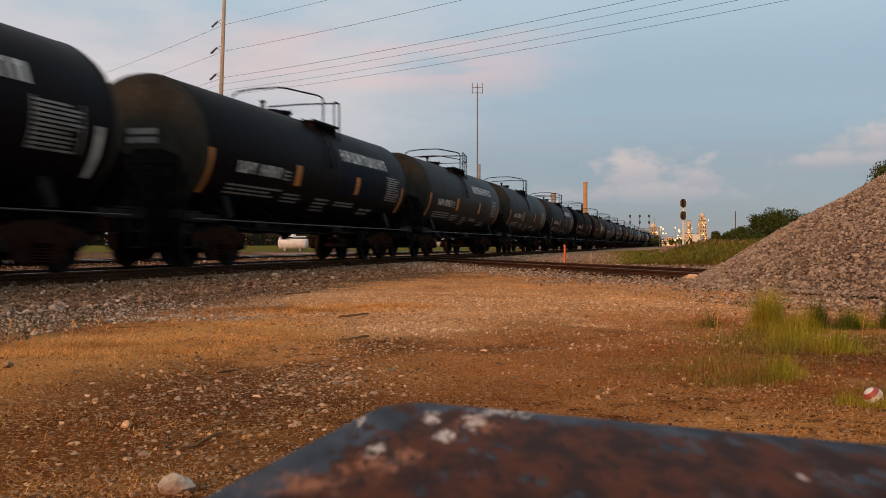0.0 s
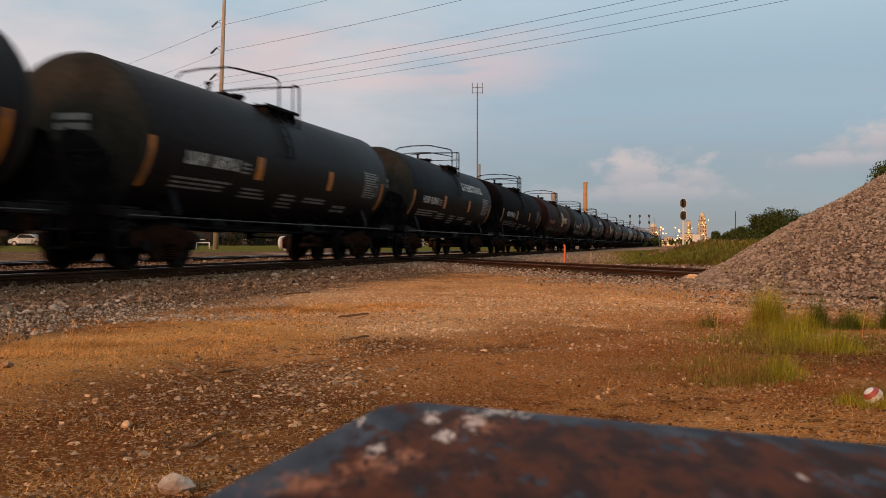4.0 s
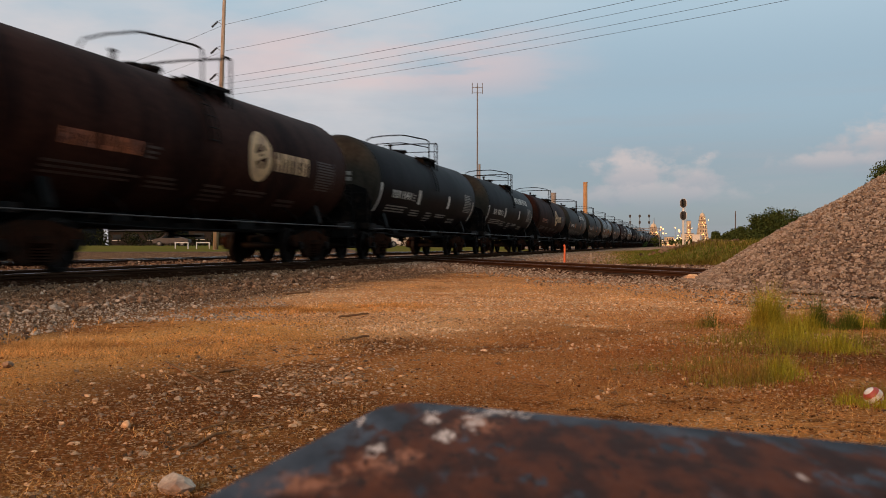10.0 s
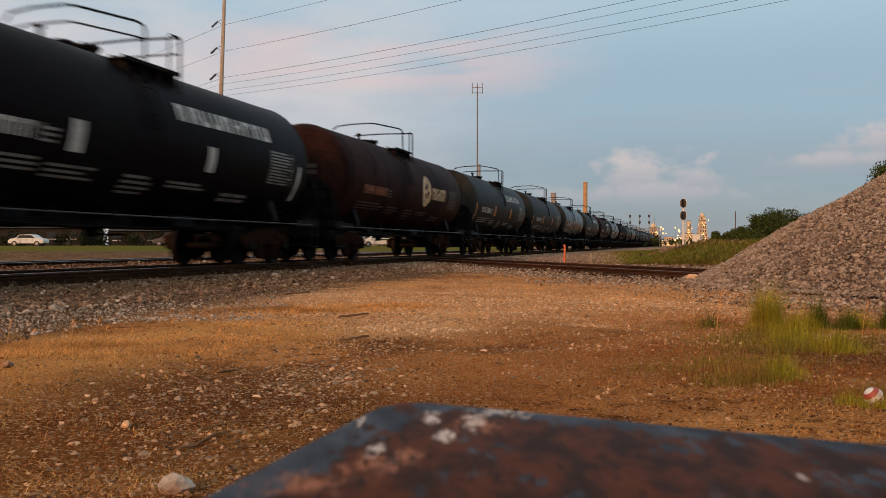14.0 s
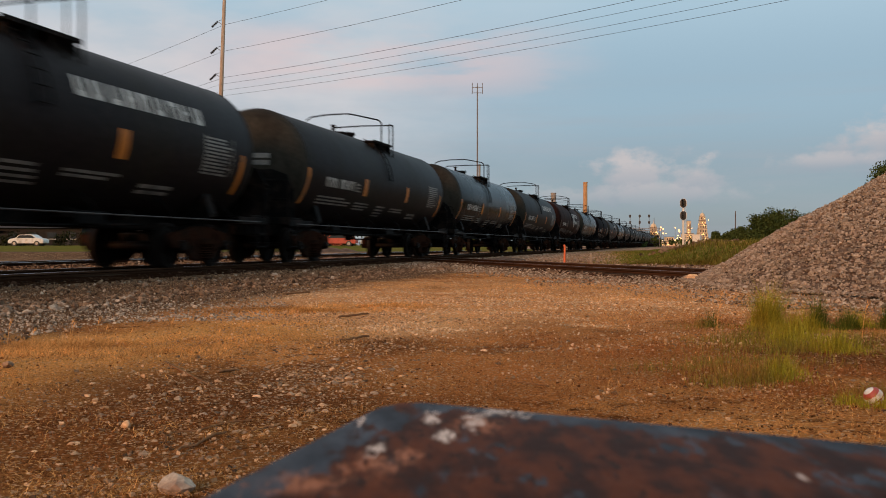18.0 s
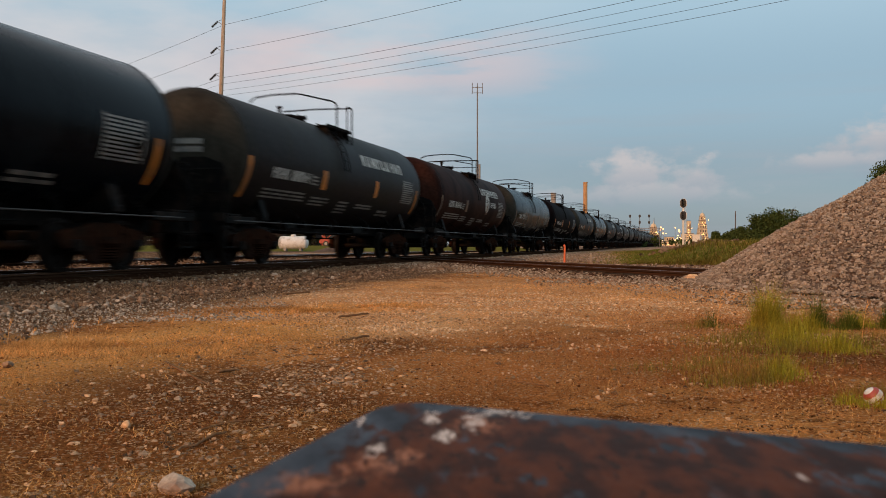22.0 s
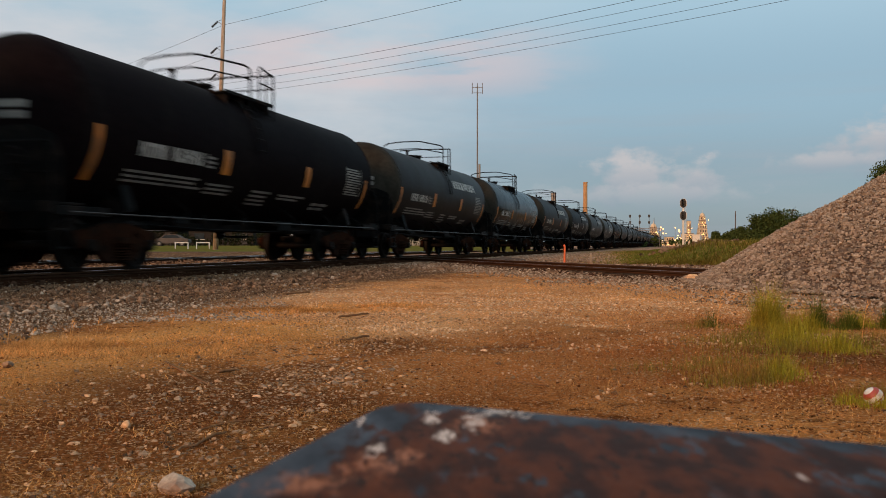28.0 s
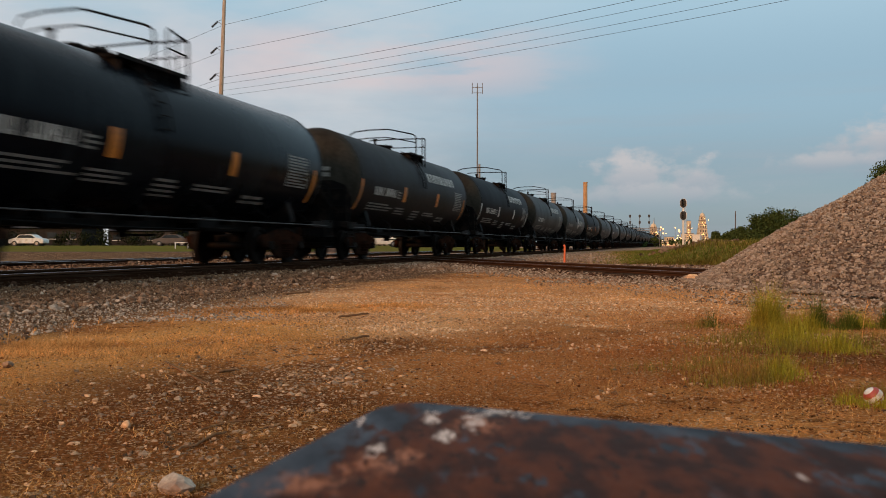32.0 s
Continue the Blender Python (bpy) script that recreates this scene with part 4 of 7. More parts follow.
def mk_brake_wheel():
    bm = bmesh.new()
    tube(bm, [(0.75 + 0.27 * math.cos(a), -8.45, 1.75 + 0.27 * math.sin(a)) for a in np.linspace(0, 2 * math.pi, 17)[:-1]], 0.018, 5, True)
    for k in range(4):
        a = k * math.pi / 2
        tube(bm, [(0.75, -8.42, 1.75), (0.75 + 0.26 * math.cos(a), -8.45, 1.75 + 0.26 * math.sin(a))], 0.012, 4)
    rod(bm, (0.75, -8.47, 1.75), (0.75, -8.38, 1.75), 0.04, seg=8)
    return bm


def mk_brake_housing():
    return box(bmesh.new(), (0.75, -8.38, 1.6), (0.22, 0.1, 0.6), 0.02)


WHEELS = []
FLIP = Matrix.Rotation(math.pi, 4, "Z")


def truck(car, y, key):
    t = shared("bolster", "truck", mk_bolster, "frame_black", car, Matrix.Translation((0, y, 0)), "rusty two-axle truck")
    for s in (-1, 1):
        m = Matrix.Translation((s * 1.0, 0, 0)) @ (Matrix() if s > 0 else FLIP)
        shared("side_frame", "side_frame", mk_side_frame, "truck_rust", t, m)
        shared("springs", "spring", mk_springs, "truck_rust", t, m)
    for s in (-1, 1):
        for sy in (-0.39, 0.39):
            shared("brake_shoe", "brake_shoe", mk_brake_shoe, "frame_black", t, Matrix.Translation((s * GAUGE / 2, sy, 0)))
    for ay in (-AXLE_Y, AXLE_Y):
        w = shared("wheelset", "wheelset", mk_wheelset, "wheel_steel", t, Matrix.Translation((0, ay, WHEEL_R)))
        WHEELS.append((w, ay))


def tank_car(style):
    paint = style["paint"]
    car = tagged(new("tank_car"), style["label"], "tank car", "tank cars of the train")
    tank = shared("tank_" + paint, "tank", mk_tank, paint, car, None, "", True)
    for y in (TANK_MID - HALF, TANK_MID + HALF):
        shared("seam_" + paint, "weld_seam", mk_seam, paint, tank, Matrix.Translation((0, y * LENGTH, 0)))
    for end in (-1, 1):
        m = CENTRE @ (Matrix() if end > 0 else FLIP)
        shared("sill", "stub_sill", mk_stub_sill, "frame_black", car, m)
        shared("cradle", "body_bolster", mk_cradle, "frame_black", car, m)
        shared("endplat", "end_platform", mk_end_platform, "frame_black", car, m)
        shared("endrail", "end_handrail", mk_end_rail, "frame_black", car, m)
        shared("shield%d" % style.get("arch", 0), "head_shield", mk_head_shield(style.get("arch", 0)), "frame_black", car, CENTRE @ (FLIP if end > 0 else Matrix()))
        shared("coupler", "coupler", mk_coupler, "truck_rust", car, m)
        shared("sidesill", "side_rail", mk_side_sill, "side_steel", car, m)
        for side in (0, 1):
            shared("step", "step_ladder", mk_step, "frame_black", car, m @ (Matrix() if side else Matrix.Diagonal((-1, 1, 1, 1))))
    for y in (-6.5, -4.0, -1.4, 1.4, 4.0, 6.5):
        shared("bracket", "bracket", mk_sill_bracket, "frame_black", car, Matrix.Translation((0, (y + TANK_MID) * LENGTH, 0)))
    m = Matrix.Translation((0, style.get("shift", 0.0), 0))
    rails = style.get("rails", "plain")
    start = -0.60 if rails == "double" else -0.10
    for side in (1, -1):
        shared("platform_" + rails, "platform", mk_platform(start), "frame_black", car, m @ Matrix.Diagonal((side, 1, 1, 1)))
    shared("hoop_a", "handrail_hoop", mk_hoop_a, "frame_black", car, m)
    shared("hoop_b", "handrail_hoop", mk_hoop_b, "frame_black", car, m)
    shared("side_bar", "handrail", mk_side_bar, "frame_black", car, m)
    shared("rail_post", "handrail_post", mk_rail_post, "frame_black", car, m)
    if rails != "plain":
        shared("mid_bar", "handrail", mk_mid_bar, "frame_black", car, m)
        shared("hoop_low", "handrail", mk_hoop_low, "frame_black", car, m)
    if rails == "double":
        shared("hoop_end", "handrail_hoop", mk_end_loop, "frame_black", car, m)
    shared("manway", "manway", mk_manway, "frame_black", car, m)
    shared("valves", "valve_housing", mk_valve_box, "frame_black", car, m)
    shared("vent", "vent_pipe", mk_vent, "frame_black", car, m)
    shared("ladder", "ladder", mk_ladder, "frame_black", car, m)
    shared("center_sill", "center_sill", mk_center_sill, "frame_black", car, CENTRE)
    for y in (-3.4, -1.7, 0.1, 1.8, 3.5):
        shared("crossbearer", "crossbearer", mk_crossbearer, "frame_black", car, Matrix.Translation((0, y, 0)))
    shared("outlet", "bottom_outlet", mk_outlet, "frame_black", car)
    shared("brake", "brake_gear", mk_brake_gear, "frame_black", car)
    shared("brakewheel", "brake_wheel", mk_brake_wheel, "frame_black", car, CENTRE)
    shared("brakehousing", "brake_housing", mk_brake_housing, "frame_black", car, CENTRE)
    for y in (-TRUCK_Y, TRUCK_Y):
        truck(car, (y + TANK_MID) * LENGTH, paint)
    markings(tank, style)
    return car


def markings(tank, style):
    seed, stripe = style["seed"], style["stripe"]
    if stripe:
        decal("stripe", tank, stripe, -6.90, -6.70, 1.57, 2.50)
        decal("stripe", tank, stripe, 7.22, 7.40, 1.60, 2.45)
        decal("stripe", tank, stripe, -2.20, -1.84, 1.98, 2.50)
        decal("stripe", tank, stripe, 2.45, 2.76, 1.98, 2.50)
    white, small = style.get("ink", "mark_white"), style.get("ink2", "mark_grey")
    decal("number", tank, white, -5.50, -4.52, 2.09, 2.35, bars=letters(4, seed, 0.2))
    decal("number", tank, white, -4.34, -3.10, 2.09, 2.35, bars=letters(5, seed + 12, 0.2))
    decal("class_mark", tank, small, -2.95, -2.45, 2.07, 2.35, bars=text_rows(3, seed + 9, 0.5) + [(0, 0.1, 0, 1)])
    decal("small_writing", tank, small, -5.75, -2.75, 1.62, 1.88, bars=text_rows(3, seed + 1, 0.5))
    decal("small_writing", tank, small, -2.60, -1.2, 1.56, 1.82, bars=text_rows(3, seed + 2, 0.5))
    decal("small_writing", tank, small, -0.35, 0.75, 1.42, 1.80, bars=text_rows(4, seed + 3, 0.5))
    decal("small_writing", tank, small, 1.2, 2.9, 1.60, 1.76, bars=text_rows(2, seed + 4, 0.6))
    decal("small_writing", tank, small, 3.6, 4.9, 1.44, 1.66, bars=text_rows(2, seed + 8, 0.6))
    decal("data_panel", tank, small, 5.55, 6.85, 1.94, 2.74, bars=text_rows(11, seed + 5, 0.55) + [(0, 0.03, 0, 1), (0.97, 1, 0, 1)])
    end_writing(tank, small, 2.52, 2.64)
    end_writing(tank, small, 2.70, 2.82)
    if style.get("banner"):
        decal("banner", tank, white, 1.2, 5.65, 2.90, 3.24, bars=letters(9, seed + 6, 0.22))
    if style.get("patch"):
        decal("paint_patch", tank, style["patch"], 1.1, 5.7, 1.9, 2.84, lift=0.003)
    if style.get("emblem"):
        emblem(tank, style["emblem"], style.get("emblem_y", 1.95), 2.52, style.get("ring", 0.58))
        decal("emblem_writing", tank, style["emblem"], style.get("emblem_y", 1.95) + 0.8, style.get("emblem_y", 1.95) + style.get("word", 3.0), *style.get("word_z", (2.24, 2.70)), bars=letters(5, seed + 7, 0.14))


def end_writing(tank, material, z0, z1):
    """A row of small writing on the head that faces the yard."""
    bm = bmesh.new()
    rows = []
    for i in range(7):
        x = 0.15 + 0.62 * i / 6
        pair = []
        for z in (z0, z1):
            r2 = (x * x + (z - AXIS_Z) ** 2) / RADIUS ** 2
            pair.append(bm.verts.new((x, (TANK_MID - HALF - HEAD * math.sqrt(1 - r2)) * LENGTH - 0.006, z)))
        rows.append(pair)
    for p, q in zip(rows, rows[1:]):
        bm.faces.new((p[0], q[0], q[1], p[1]))
    return part("end_writing", bm, material, tank)


def emblem(tank, material, y=3.2, z=2.65, r=0.62):
    """A round emblem ring with two inner arcs, bent onto the tank."""
    bm = bmesh.new()
    n = 28

    def on(u, v):
        a = math.asin((z + v - AXIS_Z) / RADIUS)
        q = RADIUS + 0.007
        return (q * math.cos(a), y * LENGTH + u, AXIS_Z + q * math.sin(a))

    outer = [bm.verts.new(on(r * math.cos(k * 2 * math.pi / n), r * math.sin(k * 2 * math.pi / n))) for k in range(n)]
    inner = [bm.verts.new(on(0.52 * r * math.cos(k * 2 * math.pi / n), 0.52 * r * math.sin(k * 2 * math.pi / n))) for k in range(n)]
    for k in range(n):
        bm.faces.new((outer[k], outer[(k + 1) % n], inner[(k + 1) % n], inner[k]))
    bar = [bm.verts.new(on(u * r, v * r)) for u, v in ((-0.53, -0.26), (0.53, 0.04), (0.53, 0.34), (-0.53, 0.04))]
    bm.faces.new(bar)
    bar = [bm.verts.new(on(u * r, v * r)) for u, v in ((-0.1, -0.6), (0.1, -0.6), (0.14, -0.18), (-0.06, -0.18))]
    bm.faces.new(bar)
    bar = [bm.verts.new(on(u * r, v * r)) for u, v in ((-0.1, 0.26), (0.1, 0.26), (0.1, 0.6), (-0.1, 0.6))]
    bm.faces.new(bar)
    bmesh.ops.recalc_face_normals(bm, faces=bm.faces)
    return part("emblem", bm, material, tank)


# the train, from the car ahead of the first one in full view to the last that comes into sight
STYLES = {
    "black_orange": dict(paint="tank_black", stripe="mark_orange", label="black tank car with orange stripes and white writing"),
    "black_orange_banner": dict(paint="tank_black", stripe="mark_orange", banner=True, label="black tank car with orange stripes and white block letters"),
    "black_orange_patch": dict(paint="tank_black", stripe="mark_orange", banner=True, patch="mark_navy", label="black tank car with navy patch under white block letters"),
    "black_plain": dict(paint="tank_soot", stripe="mark_orange", ink2="mark_faint", label="plain sooty black tank car with orange stripes"),
    "black_sooty": dict(paint="tank_soot", stripe="mark_orange", label="sooty black tank car with bright orange stripes"),
    "black_white": dict(paint="tank_black", stripe="mark_white", label="black tank car with white stripes and white writing"),
    "black_white_banner": dict(paint="tank_black", stripe="mark_white", banner=True, label="black tank car with white stripes and white block letters"),
    "charcoal_banner": dict(paint="tank_charcoal", stripe="mark_orange", banner=True, label="dusty charcoal tank car with orange stripes and block letters"),
    "charcoal": dict(paint="tank_charcoal", stripe="mark_orange", label="dusty charcoal tank car with faded orange stripes"),
    "grey": dict(paint="tank_grey", stripe="", ink="mark_grey", label="weathered grey tank car with faint writing"),
    "grey_banner": dict(paint="tank_grey", stripe="", banner=True, label="weathered grey tank car with pale block letters"),
    "grey_emblem": dict(paint="tank_grey", stripe="", emblem="mark_white", ring=0.5, ink="mark_grey", label="weathered grey tank car with a pale round emblem"),
    "blue": dict(paint="tank_blue", stripe="mark_orange", label="dark blue tank car with orange stripes and glossy flank"),
    "blue_dull": dict(paint="tank_blue", stripe="mark_dim", label="dark blue tank car with faded stripes"),
    "brown_emblem": dict(paint="tank_brown", stripe="", emblem="mark_cream", ink="mark_red", ink2="mark_rust", label="rust-brown tank car with a cream round emblem"),
    "brown_banner": dict(paint="tank_brown", stripe="mark_dim", banner=True, emblem="mark_white", ring=0.44, emblem_y=2.55, word=2.2, word_z=(2.36, 2.62), label="rust-brown tank car with white block letters and emblem"),
}
ORDER = {-2: "black_orange", -1: "black_white_banner", 0: "black_orange_patch", 1: "charcoal_banner", 2: "charcoal", 3: "black_orange_banner", 4: "black_plain", 5: "brown_emblem", 6: "black_white", 7: "black_white_banner", 8: "brown_emblem", 9: "charcoal_banner", 10: "charcoal", 11: "blue", 12: "charcoal_banner", 13: "brown_banner", 14: "blue_dull", 15: "black_sooty", 16: "charcoal_banner", 17: "blue", 18: "charcoal_banner", 19: "black_white_banner", 20: "grey_banner", 21: "grey_emblem", 22: "black_orange", 23: "grey", 24: "grey_banner", 25: "grey", 26: "charcoal", 27: "grey"}
REST = ["grey", "black_orange", "charcoal_banner", "grey", "charcoal", "black_white", "grey_banner", "charcoal"]
SHIFTED = (1, 2, 4, 5, 8, 11, 12, 15, 17)
DOUBLE_RAILS, TIERED_RAILS = (1, 4, 15, 17), (3, 6, 7, 13, 14, 16)
FIRST_Y = 23.0
LAST_CAR = 48
TRAIN = []


def build_train():
    for n in range(-2, LAST_CAR + 1):
        style = dict(STYLES[ORDER.get(n) or REST[n % len(REST)]])
        style["seed"], style["arch"] = 100 + n * 11, 1 if n % 3 == 2 else 0
        style["shift"] = -0.70 if n in SHIFTED or n > 18 and n % 3 == 0 else 0.0
        style["rails"] = "double" if n in DOUBLE_RAILS or n > 17 and n % 5 == 2 else "tiered" if n in TIERED_RAILS or n > 17 and n % 2 == 0 else "plain"
        TRAIN.append((tank_car(style), FIRST_Y + CAR_PITCH * n))


build_train()


# ---- loose stones, straw and weeds ----
def rock_templates(n, seed, coarse=False):
    q = np.random.default_rng(seed)
    bm = bmesh.new()
    if coarse == "broken":
        bmesh.ops.create_icosphere(bm, subdivisions=1, radius=1.0)
    elif coarse:
        bmesh.ops.create_cube(bm, size=1.5)
        bmesh.ops.triangulate(bm, faces=bm.faces)
    else:
        bmesh.ops.create_icosphere(bm, subdivisions=2, radius=1.0)
    base = np.array([v.co[:] for v in bm.verts])
    faces = np.array([[v.index for v in f.verts] for f in bm.faces])
    bm.free()
    out = []
    for _ in range(n):
        if coarse:
            v = base * q.uniform(0.62, 1.25, (len(base), 1))
            v *= np.array([1.0, q.uniform(0.65, 0.95), q.uniform(0.45, 0.8)])
        else:
            # knocked-off facets on a lump
            v = base.copy()
            for _ in range(9):
                d = q.normal(0, 1, 3)
                d /= np.linalg.norm(d)
                over = np.maximum(0, v @ d - q.uniform(0.45, 0.85))
                v -= over[:, None] * d * 0.9
            v *= q.uniform(0.93, 1.07, (len(base), 1)) * np.array([1.15, q.uniform(0.75, 1.0), q.uniform(0.55, 0.8)])
        out.append(v)
    return out, faces


def scatter_rocks(name, pts, sizes, material, label, category, seed, coarse=False, tumble=0.35):
    tmpl, faces = rock_templates(14, seed, coarse)
    q = np.random.default_rng(seed + 1)
    pick = q.integers(0, len(tmpl), len(pts))
    nv = len(tmpl[0])
    yaw, tilt = q.uniform(0, 2 * np.pi, len(pts)), q.normal(0, tumble, len(pts))
    V = np.empty((len(pts), nv, 3))
    for k, t in enumerate(tmpl):
        sel = np.where(pick == k)[0]
        if not len(sel):
            continue
        v = t[None] * sizes[sel, None, None]
        ct, st = np.cos(tilt[sel])[:, None], np.sin(tilt[sel])[:, None]
        x, y, z = v[..., 0], v[..., 1] * ct - v[..., 2] * st, v[..., 1] * st + v[..., 2] * ct
        c, s = np.cos(yaw[sel])[:, None], np.sin(yaw[sel])[:, None]
        V[sel, :, 0] = x * c - y * s + pts[sel, 0:1]
        V[sel, :, 1] = x * s + y * c + pts[sel, 1:2]
        V[sel, :, 2] = z + pts[sel, 2:3]
    F = (faces[None] + (np.arange(len(pts)) * nv)[:, None, None]).reshape(-1, 3)
    return stuff_mesh(name, V.reshape(-1, 3), F, material, label, category)


def soft_noise(x, y, scale, seed):
    return np.array([noise.noise(Vector((a * scale, b * scale, seed))) for a, b in zip(x, y)])


def view_scatter(n, near, far, half_width, power=1.6):
    """Random places on the yard ahead of the camera, denser close by."""
    u = rng.uniform(0, 1, n)
    ahead = (near ** (1 - power) + u * (far ** (1 - power) - near ** (1 - power))) ** (1 / (1 - power))
    right = rng.uniform(-half_width, half_width, n) * (ahead + 0.4)
    c, s = math.cos(THETA), math.sin(THETA)
    return right * c - ahead * s, right * s + ahead * c, right, ahead


def cross_distance(x, y):
    """Distance from the side track's centre line, positive on the camera's side."""
    nx, ny = -cross_dir.y, cross_dir.x
    return (x - CROSS_A.x) * nx + (y - CROSS_A.y) * ny


def ballast_mask(x, y):
    edge = TRACK_X + 7.7 - 0.16 * np.maximum(0, y - 5) + 1.0 * soft_noise(x, y, 0.5, 11)
    strip = x < edge
    band = np.abs(cross_distance(x, y)) < 4.2 + 0.9 * soft_noise(x, y, 0.6, 17)
    return (strip | band) & (x > TRACK_X - 9)


PILE_C = spot(9.1, 12.6)
PILE_R, PILE_H = 5.4, 3.05


def pile_height(x, y):
    d = np.hypot((x - PILE_C.x), (y - PILE_C.y))
    return np.maximum(-0.2, PILE_H * (1 - d / PILE_R)) - 0.12 * np.exp(-((d / 0.9) ** 2))


def lay_stones():
    x, y, right, ahead = view_scatter(105000, 2.5, 42.0, 0.60, 1.25)
    keep = ballast_mask(x, y) & (pile_height(x, y) < 0.05) & ~((np.abs(x - TRACK_X - 3.7) < 1.2 + 0.4 * soft_noise(x, y, 0.4, 19)) & (rng.uniform(0, 1, len(x)) < 0.72))
    x, y, ahead = x[keep], y[keep], ahead[keep]
    pad = np.abs(x - TRACK_X) < 1.5
    z = np.array([ground_z(a, b) for a, b in zip(x, y)]) + np.where(pad, -0.09, 0.0)
    size = rng.lognormal(math.log(0.0132), 0.45, len(x)).clip(0.005, 0.045)
    side = (cross_distance(x, y) > 1.9) & (x > TRACK_X + 6)
    size *= np.where(side, 0.52, np.clip(0.9 + ahead * 0.02, 1.0, 1.5))
    heart = spot(-2.3, 7.2)
    pale = 0.5 * soft_noise(x, y, 0.35, 23) + rng.normal(0, 0.30, len(x)) + 0.30 * side + 0.75 * np.exp(-((x - heart.x) / 1.3) ** 2 - ((y - heart.y) / 1.5) ** 2) > 0.42
    z = z + size * 0.42
    # stones near the rails are coloured dark for oil and for shade
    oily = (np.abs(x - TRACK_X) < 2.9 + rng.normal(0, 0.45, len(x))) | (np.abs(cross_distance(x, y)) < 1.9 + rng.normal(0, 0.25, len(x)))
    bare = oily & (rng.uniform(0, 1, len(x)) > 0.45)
    for sel, m, lab in ((oily & ~bare, "stone_dark", "dark oily ballast stones in the track bed, with shade in their colour"), (~pale & ~oily, "stone_grey", "grey-brown crushed ballast stones beside the track"), (pale & ~oily, "ballast_pale", "pale weathered ballast stones beside the track")):
        for part_sel, shape in ((sel & (ahead < 13), "broken"), (sel & (ahead >= 13), True)):
            scatter_rocks("ballast_stones", np.c_[x[part_sel], y[part_sel], z[part_sel]], size[part_sel], m, lab, "gravel", 31, shape, 0.5)
    # fine grey gravel spilled on the yard's side of the side track
    n = 26000
    along, away = rng.uniform(0.0, 27.0, n), 1.0 + 2.9 * rng.uniform(0, 1, n) ** 0.9
    x = CROSS_A.x + cross_dir.x * along - cross_dir.y * away
    y = CROSS_A.y + cross_dir.y * along + cross_dir.x * away
    keep = (soft_noise(x, y, 0.7, 13) + rng.normal(0, 0.3, n) + 1.4 - 0.42 * away > 0.25) & (pile_height(x, y) < 0.05) & (x > TRACK_X + 3.2)
    x, y, away = x[keep], y[keep], away[keep]
    size = rng.lognormal(math.log(0.0125), 0.4, len(x)).clip(0.006, 0.03)
    z = np.array([ground_z(a, b) for a, b in zip(x, y)]) + size * 0.35
    tone = rng.uniform(0, 1, len(x)) + 0.25 * (away - 2.0)
    for sel, m, lab in ((tone < 0.15, "stone_dark", "dark oily gravel beside the side track"), ((tone >= 0.15) & (tone < 0.55), "stone_grey", "brown-grey gravel beside the side track"), (tone >= 0.55, "ballast_pale", "pale grey gravel beside the side track")):
        scatter_rocks("spilled_gravel", np.c_[x[sel], y[sel], z[sel]], size[sel], m, lab, "gravel", 39, True, 0.8)
    # thin spread of gravel on the flat between the two tracks
    n = 15000
    ahead = 18.0 + 40.0 * rng.uniform(0, 1, n) ** 1.6
    right = rng.uniform(-0.20, 0.235, n) * ahead
    c, s = math.cos(THETA), math.sin(THETA)
    x, y = right * c - ahead * s, right * s + ahead * c
    keep = (cross_distance(x, y) < -1.5) & (x > TRACK_X + 2.6)
    x, y = x[keep], y[keep]
    size = rng.lognormal(math.log(0.020), 0.4, len(x)).clip(0.01, 0.06)
    z = np.array([ground_z(a, b) for a, b in zip(x, y)]) + size * 0.25
    tone = rng.uniform(0, 1, len(x)) + 0.4 * soft_noise(x, y, 0.3, 29)
    for sel, m, lab in ((tone < 0.5, "stone_tan", "tan gravel on the flat between the tracks"), (tone >= 0.5, "ballast_pale", "pale gravel on the flat between the tracks")):
        scatter_rocks("flat_gravel", np.c_[x[sel], y[sel], z[sel]], size[sel], m, lab, "gravel", 35, True, 0.8)
    # pebbles and chips in the yard, thickest on the trodden lane beside the box
    x, y, right, ahead = view_scatter(50000, 0.9, 22.0, 0.60, 1.4)
    patchy = soft_noise(x, y, 0.9, 41) + 0.5 * soft_noise(x, y, 2.6, 43)
    lane = np.exp(-((right + 0.62 + 0.05 * (ahead - 3)) / 0.42) ** 2) * (ahead < 5.2)
    keep = (patchy + 0.62 * lane + rng.normal(0, 0.25, len(x)) > 0.52) & ~ballast_mask(x, y) & (pile_height(x, y) < 0.03)
    x, y, right, ahead = x[keep], y[keep], right[keep], ahead[keep]
    size = rng.lognormal(math.log(0.0032), 0.55, len(x)).clip(0.0012, 0.009) * np.clip(0.85 + 0.02 * ahead, 0.8, 1.1)
    z = np.array([ground_z(a, b) for a, b in zip(x, y)]) + size * 0.35
    tone = rng.uniform(0, 1, len(x))
    for sel, m, lab in ((tone < 0.6, "stone_pale", "pale pebbles and chips strewn over the dirt yard"), (tone >= 0.6, "stone_grey", "brown-grey pebbles strewn over the dirt yard")):
        scatter_rocks("yard_pebbles", np.c_[x[sel], y[sel], z[sel]], size[sel], m, lab, "gravel", 57, True, 0.8)
